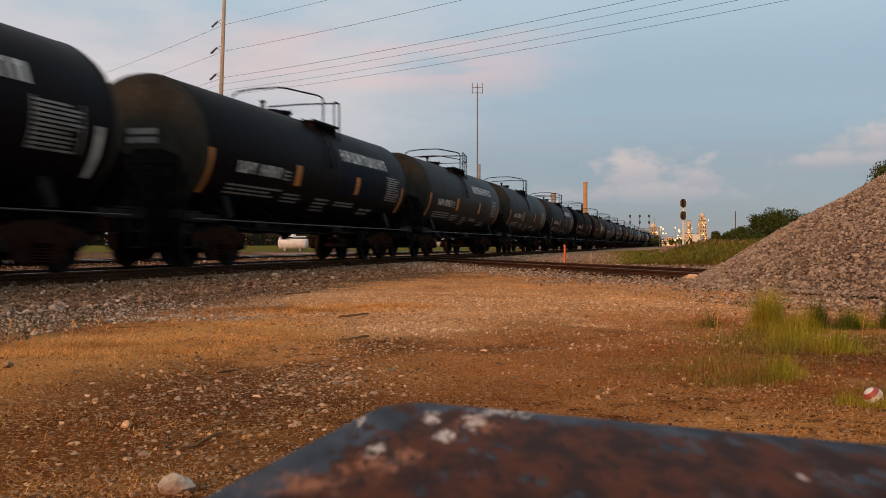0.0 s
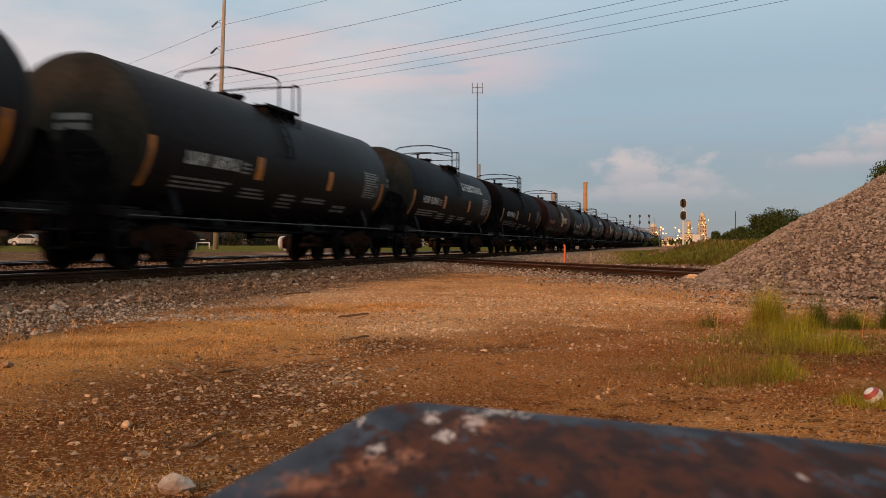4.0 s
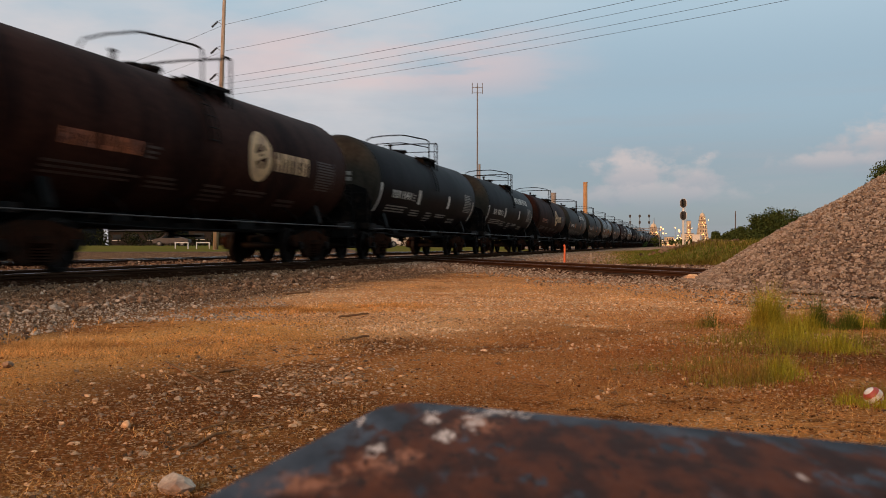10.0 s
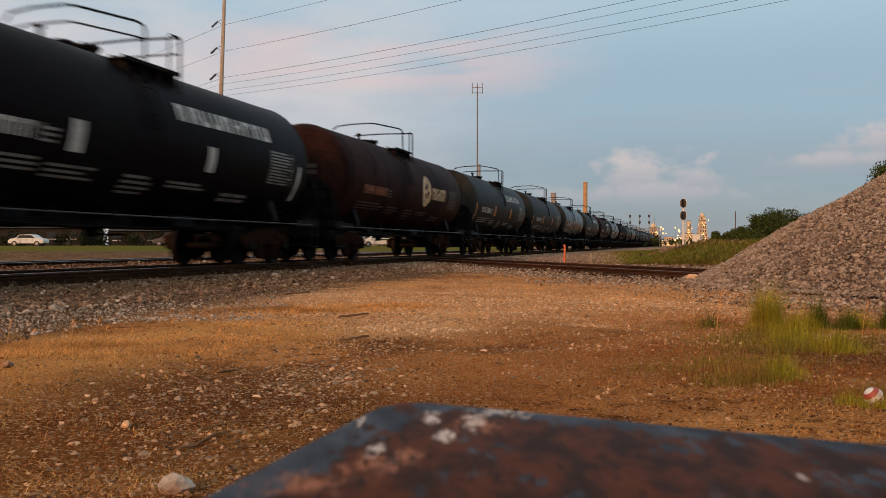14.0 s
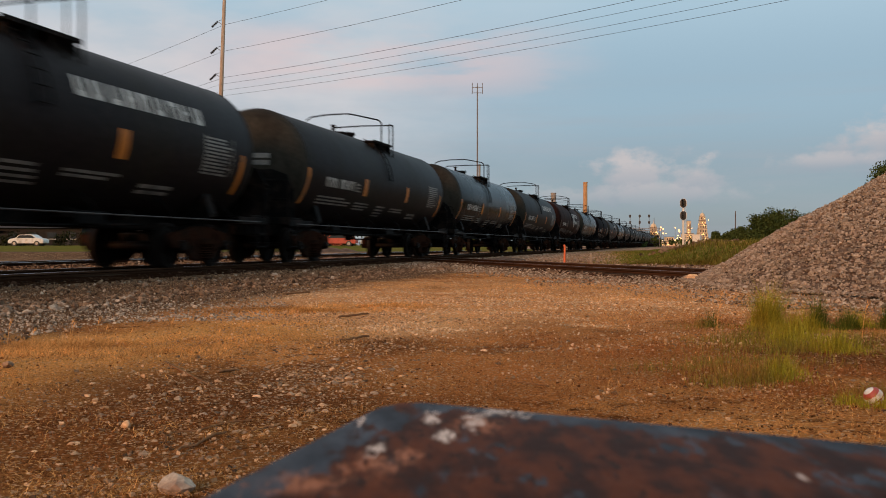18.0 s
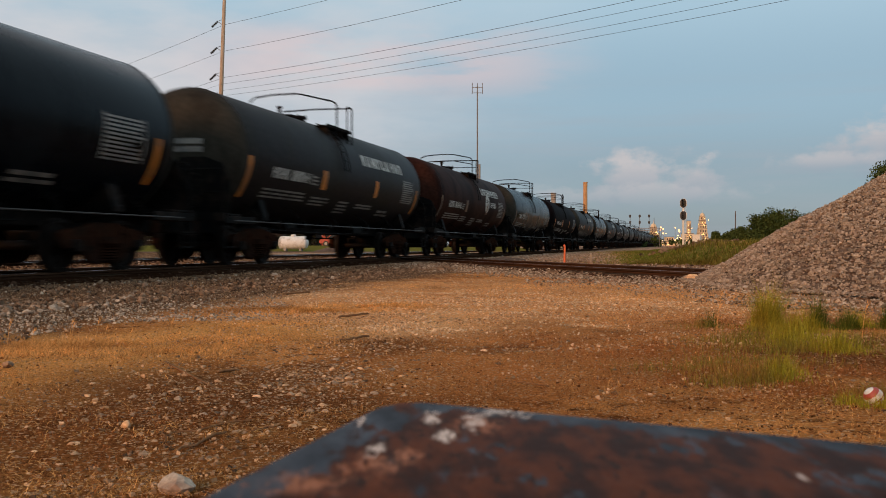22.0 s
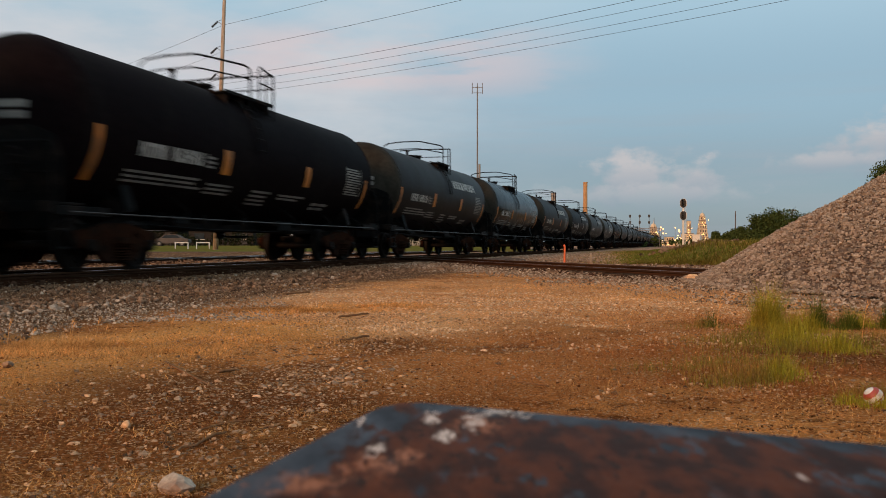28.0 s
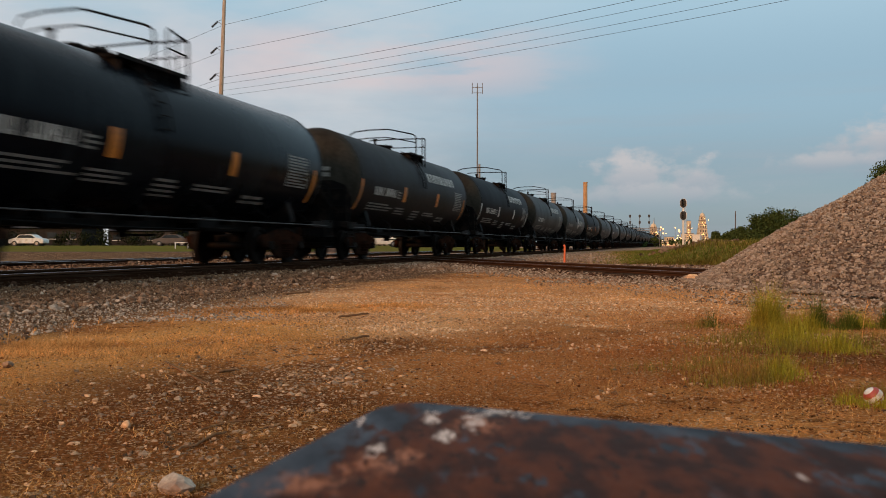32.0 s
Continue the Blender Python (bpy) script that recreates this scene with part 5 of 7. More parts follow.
    # flat worn stones, thickest on the bare soil beside the box
    spreads = ((-0.55, 4.0, 0.26, 0.42, 560), (-0.75, 3.15, 0.28, 0.38, 480), (-0.95, 2.35, 0.36, 0.30, 130), (-0.30, 4.85, 0.42, 0.07, 170), (0.55, 4.70, 0.36, 0.08, 170), (-0.45, 3.5, 0.20, 0.35, 200), (-1.5, 3.3, 0.5, 0.5, 170), (1.15, 4.6, 0.5, 0.7, 130), (1.0, 7.2, 0.9, 1.0, 150), (2.6, 4.6, 0.3, 0.3, 60))
    right = np.concatenate([r + sr * rng.normal(0, 1, n) for r, a, sr, sa, n in spreads])
    ahead = np.concatenate([a + sa * rng.normal(0, 1, n) for r, a, sr, sa, n in spreads]).clip(1.6, 12)
    c, s = math.cos(THETA), math.sin(THETA)
    x, y = right * c - ahead * s, right * s + ahead * c
    size = rng.lognormal(math.log(0.0068), 0.46, len(x)).clip(0.0025, 0.021)
    z = np.array([ground_z(a, b) for a, b in zip(x, y)]) - size * 0.05
    light = rng.uniform(0, 1, len(x)) < 0.42
    for sel, m, lab in ((light, "stone_pale", "flat pale stones half sunk in the bare soil"), (~light, "stone_tan", "flat tan stones half sunk in the bare soil")):
        scatter_rocks("yard_stones", np.c_[x[sel], y[sel], z[sel]], size[sel], m, lab, "stones", 83, False, 0.22)
    # dark clods and crumbs between the straw, their dark colour also replacing small shadows
    x, y, right, ahead = view_scatter(26000, 0.9, 13.0, 0.60, 1.3)
    keep = (soft_noise(x, y, 1.3, 53) + rng.normal(0, 0.3, len(x)) > 0.2) & ~ballast_mask(x, y)
    x, y, ahead = x[keep], y[keep], ahead[keep]
    size = rng.lognormal(math.log(0.0030), 0.5, len(x)).clip(0.0012, 0.0065) * np.clip(0.8 + 0.05 * ahead, 0.8, 1.3)
    z = np.array([ground_z(a, b) for a, b in zip(x, y)]) + size * 0.25
    scatter_rocks("soil_crumbs", np.c_[x, y, z], size, "crumb_soil", "dark brown crumbs and clods of earth on the yard, standing in for small shadows", "soil", 61, True, 0.8)
    # fine pale chips trodden into the middle of the yard
    x, y, right, ahead = view_scatter(120000, 2.4, 16.0, 0.58, 1.2)
    patchy = soft_noise(x, y, 0.7, 47) + 0.6 * soft_noise(x, y, 2.4, 49) + 0.45 * np.exp(-(((ahead - 10.0) / 3.2) ** 2)) * (right > -2.5) - 0.62 * np.clip((5.2 - ahead) / 1.4, 0, 1)
    keep = (patchy + rng.normal(0, 0.25, len(x)) > 0.26) & ~ballast_mask(x, y) & (pile_height(x, y) < 0.03)
    x, y, ahead = x[keep], y[keep], ahead[keep]
    size = rng.lognormal(math.log(0.0040), 0.50, len(x)).clip(0.0015, 0.012)
    z = np.array([ground_z(a, b) for a, b in zip(x, y)]) + size * 0.35
    scatter_rocks("yard_chips", np.c_[x, y, z], size, "stone_pale", "fine pale stone chips trodden into the yard", "gravel", 59, True, 0.8)
    # the palest of them, thick on the trodden strip before the side track
    x, y, right, ahead = view_scatter(66000, 5.0, 14.5, 0.42, 1.1)
    strip = np.exp(-((ahead - 9.2) / 2.6) ** 2) + 0.5 * soft_noise(x, y, 0.8, 67) + 0.5 * soft_noise(x, y, 2.8, 69) + 0.8 * np.exp(-((ahead - 5.85) / 0.55) ** 2 - ((right + 0.35) / 0.55) ** 2)
    keep = (strip + rng.normal(0, 0.25, len(x)) > 0.72) & (right > -0.26 * ahead) & ~ballast_mask(x, y) & (pile_height(x, y) < 0.03)
    x, y, ahead = x[keep], y[keep], ahead[keep]
    size = rng.lognormal(math.log(0.0050), 0.42, len(x)).clip(0.002, 0.012)
    z = np.array([ground_z(a, b) for a, b in zip(x, y)]) + size * 0.35
    scatter_rocks("yard_chips", np.c_[x, y, z], size, "chip_cream", "cream stone chips strewn on the trodden strip", "gravel", 63, True, 0.8)


def lay_pile():
    # the heap's core, coloured darker so that gaps in its stone cover look shaded
    verts, faces = [], []
    nr, na = 26, 90
    for j in range(nr + 1):
        r = PILE_R * 1.02 * j / nr
        for k in range(na):
            a = 2 * math.pi * k / na
            x, y = PILE_C.x + r * math.cos(a), PILE_C.y + r * math.sin(a)
            z = float(pile_height(np.array([x]), np.array([y]))[0]) + 0.07 * noise.noise(Vector((x * 0.8, y * 0.8, 5))) - 0.002
            verts.append((x, y, z))
    for j in range(nr):
        for k in range(na):
            q = (k + 1) % na
            faces.append((j * na + k, j * na + q, (j + 1) * na + q, (j + 1) * na + k))
    core = stuff_mesh("gravel_mound", verts, faces, "pile_core", "tall heap of pinkish-grey crushed stone beside the side track", "gravel pile", kind="thing")
    for f in core.data.polygons:
        f.use_smooth = True
    n = 115000
    r = PILE_R * 1.03 * np.sqrt(rng.uniform(0, 1, n))
    a = rng.uniform(0, 2 * np.pi, n)
    x, y = PILE_C.x + r * np.cos(a), PILE_C.y + r * np.sin(a)
    facing = (x - PILE_C.x) * (0 - PILE_C.x) + (y - PILE_C.y) * (0 - PILE_C.y) > -6.0
    # thick on the flank towards the yard, thinner elsewhere
    flank = (x * math.cos(THETA) + y * math.sin(THETA)) < 0.58 * (y * math.cos(THETA) - x * math.sin(THETA)) + 0.4
    facing &= flank | (rng.uniform(0, 1, n) < 0.2)
    x, y = x[facing], y[facing]
    z = pile_height(x, y)
    z = z + 0.07 * np.array([noise.noise(Vector((p * 0.8, q * 0.8, 5))) for p, q in zip(x, y)])
    size = rng.lognormal(math.log(0.0150), 0.40, len(x)).clip(0.008, 0.042)
    scatter_rocks("heaped_stones", np.c_[x, y, np.maximum(z, 0.0) + 0.012 + rng.normal(0, 0.008, len(x))], size, "stone_pile", "pinkish-grey angular stones covering the heap", "gravel", 71, True, 1.1)


def blades(name, x, y, z, length, lean, width, material, label, category, kind="stuff", flat=1.0):
    """Thin tapering blades that bend over."""
    n = len(x)
    a = rng.uniform(0, 2 * np.pi, n)
    dx, dy = np.cos(a), np.sin(a)
    sx, sy = -dy, dx
    V = np.empty((n, 5, 3))
    for k, f in enumerate((0.0, 0.55)):
        out = lean * f * f * length
        up = length * f * np.sqrt(np.maximum(0.05, 1 - (lean * f) ** 2 * 0.6))
        w = width * (1 - 0.35 * f) * 0.5
        for side in (0, 1):
            sg = -1 if side == 0 else 1
            V[:, 2 * k + side, 0] = x + dx * out + sg * sx * w
            V[:, 2 * k + side, 1] = y + dy * out + sg * sy * w
            V[:, 2 * k + side, 2] = z + up * flat
    V[:, 4, 0] = x + dx * lean * length
    V[:, 4, 1] = y + dy * lean * length
    V[:, 4, 2] = z + flat * length * np.sqrt(np.maximum(0.08, 1 - lean ** 2 * 0.75))
    b = (np.arange(n) * 5)[:, None]
    V = V.reshape(-1, 3)
    quads, tris = (b + np.array([[0, 1, 3, 2]])).tolist(), (b + np.array([[2, 3, 4]])).tolist()
    return stuff_mesh(name, V, quads + tris, material, label, category, kind=kind)


def lay_straw():
    x, y, right, ahead = view_scatter(180000, 1.0, 16.0, 0.6, 1.25)
    tuft = soft_noise(x, y, 0.7, 61) + 0.6 * soft_noise(x, y, 2.2, 63)
    band = np.exp(-((ahead - 5.2) / 0.8) ** 2) * (right < -0.9) + 0.8 * np.exp(-((ahead - 7.0) / 0.7) ** 2) * (right < 0.3)
    keep = (tuft + 0.8 * band + rng.normal(0, 0.2, len(x)) > 0.12) & (pile_height(x, y) < 0.02) & ~(ballast_mask(x, y) & (rng.uniform(0, 1, len(x)) > 0.03))
    x, y, right, ahead, band = x[keep], y[keep], right[keep], ahead[keep], band[keep]
    z = np.array([ground_z(a, b) for a, b in zip(x, y)]) + 0.001
    length = rng.lognormal(math.log(0.028), 0.45, len(x)).clip(0.010, 0.08) * (1 + 0.6 * band * rng.uniform(0, 1, len(x)))
    up = np.where(rng.uniform(0, 1, len(x)) < 0.97, rng.uniform(0.05, 0.36, len(x)), 0.7)
    blades("dry_grass", x, y, z, length, 1 - rng.uniform(0.02, 0.6, len(x)) ** 2, 0.0006 + 0.00032 * ahead, "dry_grass", "short matted dead grass over the dirt yard", "grass", flat=up)


def lay_thatch():
    """Dead red-brown stems matted between the stones."""
    x, y, right, ahead = view_scatter(120000, 1.6, 12.0, 0.58, 1.3)
    patch = soft_noise(x, y, 0.9, 91) + 0.7 * soft_noise(x, y, 3.1, 93) + 0.5 * np.exp(-((right - 0.7) / 1.1) ** 2 - ((ahead - 4.4) / 1.6) ** 2)
    keep = (patch + rng.normal(0, 0.25, len(x)) > 0.25) & (pile_height(x, y) < 0.02) & ~ballast_mask(x, y)
    x, y, ahead = x[keep], y[keep], ahead[keep]
    z = np.array([ground_z(a, b) for a, b in zip(x, y)]) + 0.001
    dark = rng.uniform(0, 1, len(x)) < 0.28
    for sel, m, lab in ((dark, "dead_stem", "dark dead stems matted on the dirt"), (~dark, "red_straw", "red-brown dead grass matted on the dirt")):
        n = int(sel.sum())
        blades("dead_grass", x[sel], y[sel], z[sel], rng.lognormal(math.log(0.026), 0.4, n).clip(0.01, 0.07), 1 - rng.uniform(0.02, 0.6, n) ** 2, 0.0008 + 0.00030 * ahead[sel], m, lab, "grass", flat=rng.uniform(0.08, 0.55, n))


def lay_wisps():
    """Thicker drifts of golden straw."""
    for r, a, sr, sa, n, tall in ((-1.75, 4.9, 0.55, 0.22, 11000, 0.085), (-2.3, 4.5, 0.45, 0.28, 8000, 0.085), (-1.2, 5.3, 0.35, 0.18, 4500, 0.05), (-1.95, 3.75, 0.30, 0.25, 4000, 0.05), (-1.05, 7.35, 0.42, 0.16, 7500, 0.10), (-0.55, 7.9, 0.35, 0.16, 4500, 0.09), (-1.15, 6.1, 0.45, 0.14, 4500, 0.05), (0.9, 11.6, 1.8, 0.5, 7000, 0.08), (2.4, 9.6, 0.9, 0.6, 5000, 0.09), (0.2, 9.4, 1.1, 0.4, 4000, 0.06), (1.4, 7.2, 0.7, 0.7, 5500, 0.06), (1.9, 6.3, 0.5, 0.5, 4500, 0.08), (1.55, 3.3, 0.40, 0.35, 5000, 0.075), (1.95, 4.0, 0.4, 0.3, 3000, 0.07), (-1.6, 2.7, 0.45, 0.4, 3500, 0.04), (0.75, 3.5, 0.5, 0.3, 4500, 0.04), (0.6, 4.7, 0.6, 0.45, 4000, 0.04), (1.2, 4.5, 0.35, 0.4, 3500, 0.05)):
        n = int(n * 1.5)
        right, ahead = r + sr * rng.normal(0, 1, n), a + sa * rng.normal(0, 1, n)
        c, s = math.cos(THETA), math.sin(THETA)
        x, y = right * c - ahead * s, right * s + ahead * c
        keep = (soft_noise(x, y, 3.0, 81) + rng.normal(0, 0.2, n) > -0.1) & (ahead > 1.2) & (pile_height(x, y) < 0.02)
        x, y, ahead = x[keep], y[keep], ahead[keep]
        z = np.array([ground_z(p, q) for p, q in zip(x, y)]) - 0.003
        blades("dry_grass", x, y, z, tall * rng.uniform(0.3, 1.0, len(x)), rng.uniform(0.4, 1.0, len(x)), 0.0006 + 0.00020 * ahead, "red_straw" if r > 0.4 and a < 6.5 or a < 3 else "dry_grass", "drift of dead grass on the dirt yard", "grass", flat=rng.uniform(0.15, 0.75, len(x)))


def weed_clump(right, ahead, spread, n, tall, label, material="green_grass", name="weed_clump"):
    p, n = spot(right, ahead), int(n * 2.2)
    x = p.x + rng.normal(0, spread, n)
    y = p.y + rng.normal(0, spread * 0.8, n)
    z = np.array([ground_z(a, b) for a, b in zip(x, y)]) - 0.004
    length = tall * rng.uniform(0.35, 1.0, n) * np.exp(-0.35 * ((x - p.x) ** 2 + (y - p.y) ** 2) / spread ** 2)
    ob = blades(name, x, y, z, length.clip(0.05, tall), rng.uniform(0.10, 1.0, n) ** 0.8, 0.0019, material, label, "weeds", kind="stuff")
    return tagged(ob, group="weed clumps by the gravel heap")


def lay_weeds():
    lush = "clump of fresh yellow-green grass in front of the heap"
    low = "thin low tuft of green and straw grass"
    for r, a, s, n, t in ((2.10, 5.75, 0.07, 420, 0.42), (2.02, 5.55, 0.05, 380, 0.46), (2.22, 5.5, 0.08, 300, 0.26), (2.00, 5.1, 0.09, 300, 0.24), (1.84, 4.75, 0.08, 240, 0.20), (1.98, 4.5, 0.09, 300, 0.17), (1.42, 3.75, 0.05, 180, 0.15), (1.36, 3.6, 0.05, 120, 0.13), (2.95, 5.75, 0.07, 260, 0.24), (2.72, 5.85, 0.06, 200, 0.20), (1.45, 2.98, 0.04, 70, 0.075), (1.40, 3.08, 0.03, 50, 0.08)):
        weed_clump(r, a, s, n, t, lush)
    for r, a, s, n, t in ((1.08, 3.5, 0.06, 80, 0.10), (1.20, 3.55, 0.08, 160, 0.13), (1.28, 3.62, 0.07, 140, 0.14), (1.2, 3.85, 0.10, 120, 0.09), (1.30, 4.1, 0.12, 140, 0.09), (1.56, 3.25, 0.06, 90, 0.09), (1.6, 4.1, 0.12, 140, 0.09), (1.0, 3.9, 0.12, 70, 0.07), (1.50, 4.5, 0.14, 180, 0.09), (1.55, 5.0, 0.12, 130, 0.10), (2.35, 4.2, 0.14, 160, 0.10), (2.25, 3.8, 0.12, 140, 0.10), (2.55, 5.1, 0.12, 140, 0.12), (1.75, 4.5, 0.10, 160, 0.15), (2.12, 4.6, 0.09, 160, 0.15), (1.85, 5.2, 0.12, 160, 0.16), (1.70, 4.9, 0.10, 120, 0.13), (2.2, 4.9, 0.10, 130, 0.14), (1.70, 5.9, 0.10, 130, 0.14)):
        weed_clump(r, a, s, n, t, low, "olive_grass")
    weed_clump(1.47, 3.02, 0.025, 26, 0.075, low)
    for r, a, s, n, t in ((2.48, 5.9, 0.04, 260, 0.34), (2.60, 5.75, 0.05, 220, 0.24), (2.85, 5.7, 0.05, 200, 0.26), (1.80, 6.0, 0.03, 60, 0.22)):
        weed_clump(r, a, s, n, t, "dark green leafy weed clump against the stones", "weed_green")
    # a few tall dry stalks
    for r, a, t in ((1.72, 5.6, 0.28), (1.55, 3.1, 0.2), (1.62, 5.3, 0.22), (2.3, 4.9, 0.24), (-1.95, 5.0, 0.16), (-2.05, 4.9, 0.14), (-1.6, 5.2, 0.15), (-2.35, 4.8, 0.17), (-2.2, 4.75, 0.12), (-1.85, 4.85, 0.13), (-2.45, 4.6, 0.15), (-1.75, 4.95, 0.11), (-2.12, 5.05, 0.15), (-1.5, 5.0, 0.10), (-1.3, 5.1, 0.09), (1.47, 2.96, 0.12)):
        p = spot(r, a)
        bm = bmesh.new()
        tube(bm, [(0, 0, 0), (0.01, 0.005, t * 0.5), (0.03, 0.0, t)], 0.0011, 5)
        for k in range(6):
            box(bm, (0.022 + 0.004 * k, 0.004 * (-1) ** k, t * (0.8 + 0.035 * k)), (0.003, 0.003, 0.010))
        ob = mesh_object("dry_stalk", bm, "dry_grass")
        ob.matrix_world = pose(p.x, p.y, ground_z(p.x, p.y) - 0.005)
        tagged(ob, "tall dry seed stalk standing in the grass", "plant", "dry stalks in the yard", "stuff")


lay_stones()
lay_pile()
lay_straw()
lay_thatch()
lay_wisps()
lay_weeds()


# ---- steel box under the camera ----
def steel_box():
    corner = spot(-0.030, 0.476)
    turn = -27.5 + math.degrees(THETA)
    root = thing("steel_box", (corner.x, corner.y, 0.0), "rusted steel box with worn blue-grey paint on bare ground", "metal box", turn=turn)
    w, d, r, top = 0.86, 0.66, 0.030, EYE.z - 0.08

    def outline(inset):
        pts = []
        for cx, cy, a0 in ((w - r, -r, 0), (r, -r, 90), (r, -d + r, 180), (w - r, -d + r, 270)):
            for k in range(9):
                a = radians(a0 + k * 11.25)
                pu, pv = cx + (r - inset) * math.cos(a), cy + (r - inset) * math.sin(a)
                pts.append((pu - 0.21 * pv, pv))
        return pts

    bm = bmesh.new()
    rings = []
    for inset, z in ((0.0, 0.0), (0.0, -0.035), (0.0, -0.022), (0.0, -0.012), (0.0016, -0.006), (0.005, -0.0018), (0.011, 0.0)):
        rings.append([bm.verts.new((u, v, z)) for u, v in outline(inset)])
    n = len(rings[0])
    rings = rings[1:]
    for a, b in zip(rings, rings[1:]):
        for k in range(n):
            bm.faces.new((a[k], a[(k + 1) % n], b[(k + 1) % n], b[k]))
    bm.faces.new(rings[-1])
    bm.faces.new(rings[0][::-1])
    bmesh.ops.delete(bm, geom=[v for v in bm.verts if not v.link_faces], context="VERTS")
    bmesh.ops.recalc_face_normals(bm, faces=bm.faces)
    lid = part("lid", bm, "rusty_plate", root, "rusted lid plate with rounded corner", True)
    lid.matrix_basis = Matrix.Translation((0, 0, top))
    bm = bmesh.new()
    prism(bm, outline(0.012), "Z", 0.0, top - 0.036)
    part("body", bm, "rusty_plate", root)


steel_box()


def ball():
    p = spot(1.463, 3.03)
    root = thing("ball", (p.x, p.y, ground_z(p.x, p.y) + 0.0325), "small scuffed red and white ball in dry grass", "ball", turn=20)
    bm = bmesh.new()
    bmesh.ops.create_uvsphere(bm, u_segments=20, v_segments=14, radius=0.0325)
    skin = part("ball_skin", bm, "ball_skin", root, "", True)
    skin.matrix_basis = pose(0, 0, 0, 2, -42, 0)
    for t, wide in ((0.45, 0.55), (-0.25, 0.14)):
        bm = bmesh.new()
        prof = [(0.0331 * math.cos(a), 0.0331 * math.sin(a)) for a in np.linspace(t, t + wide, 6)]
        lathe(bm, prof, "Z", 20)
        part("red_band", bm, "ball_red", skin, "", True)


ball()


def debris():
    def stick(r0, a0, r1, a1, r=0.006, bend=0.02):
        p, q = spot(r0, a0), spot(r1, a1)
        d, mid = q - p, (p + q) / 2
        length = d.length
        bm = bmesh.new()
        pts = [(-length / 2 + length * k / 6, bend * length * math.sin(k * 1.9), 0.004 * (k % 2)) for k in range(7)]
        tube(bm, pts, r, 6)
        ob = mesh_object("stick", bm, "stick_wood")
        ob.matrix_world = pose(mid.x, mid.y, ground_z(mid.x, mid.y) + r * 1.3, 0, 0, math.degrees(math.atan2(d.y, d.x)))
        tagged(ob, "dry brown stick lying on the dirt", "stick", "sticks on the yard")

    def plank(r0, a0, r1, a1, w, h):
        p, q = spot(r0, a0), spot(r1, a1)
        d, mid = q - p, (p + q) / 2
        bm = box(bmesh.new(), (0, 0, h / 2), (d.length, w, h), 0.003)
        ob = mesh_object("wood_slat", bm, "stick_wood")
        ob.matrix_world = pose(mid.x, mid.y, ground_z(mid.x, mid.y) + 0.004, 3, 1, math.degrees(math.atan2(d.y, d.x)))
        tagged(ob, "weathered brown wooden slat lying on the dirt", "wood scrap", "wood scraps on the yard")

    plank(-1.33, 4.26, -0.91, 3.56, 0.013, 0.008)
    plank(-1.01, 4.0, -0.95, 4.08, 0.02, 0.008)
    stick(-0.59, 5.05, -0.45, 5.33, 0.007)
    stick(-0.77, 6.58, -0.585, 6.9, 0.008)
    stick(-0.81, 2.59, -0.62, 2.84, 0.003, 0.05)
    stick(-0.71, 2.37, -0.65, 2.63, 0.004, 0.04)
    stick(-0.86, 2.72, -0.78, 2.52, 0.0025, 0.03)
    stick(-0.60, 2.62, -0.52, 2.72, 0.0025, 0.05)
    stick(-0.72, 2.95, -0.69, 2.75, 0.0025, 0.03)
    stick(-1.72, 9.6, -1.5, 10.0, 0.010)
    stick(0.30, 3.6, 0.42, 3.5, 0.003, 0.06)
    tm, faces = rock_templates(6, 91)
    for i, (right, ahead, size, mname, lab) in enumerate(((-0.585, 1.97, 0.040, "stone_pile", "large pale angular rock on the dirt"), (-0.50, 4.05, 0.022, "stone_pale", "pale round stone on the dirt"), (1.02, 7.2, 0.035, "stone_pale", "pale round stone on the dirt"), (-1.95, 4.0, 0.045, "stone_grey", "flat grey stone half buried in straw"), (-0.98, 2.75, 0.03, "stone_pale", "pale round stone on the dirt"), (3.9, 13.9, 0.12, "stone_pale", "pale broken stone block by the side track"), (4.3, 14.4, 0.10, "stone_pale", "pale broken stone block by the side track"))):
        p = spot(right, ahead)
        v = tm[i % 6] * size * (1.0 if i == 0 or size > 0.05 else 0.72)
        me = bpy.data.meshes.new("rock")
        me.from_pydata(v.tolist(), [], faces.tolist())
        me.materials.append(MATS[mname])
        ob = new("rock", me)
        ob.matrix_world = pose(p.x, p.y, ground_z(p.x, p.y) + size * 0.35, 0, 0, 35 * i)
        tagged(ob, lab, "rock", "loose rocks on the yard")


debris()


# ---- poles, wires and masts ----
POLE = spot(-20.40, 80.0)
POLE_LEAN = 1.10
WIRE_STEP = 75.0
ARM_HEIGHTS = (20.25, 17.9, 15.55)
LOW_HEIGHTS = (14.9, 14.4, 14.0)


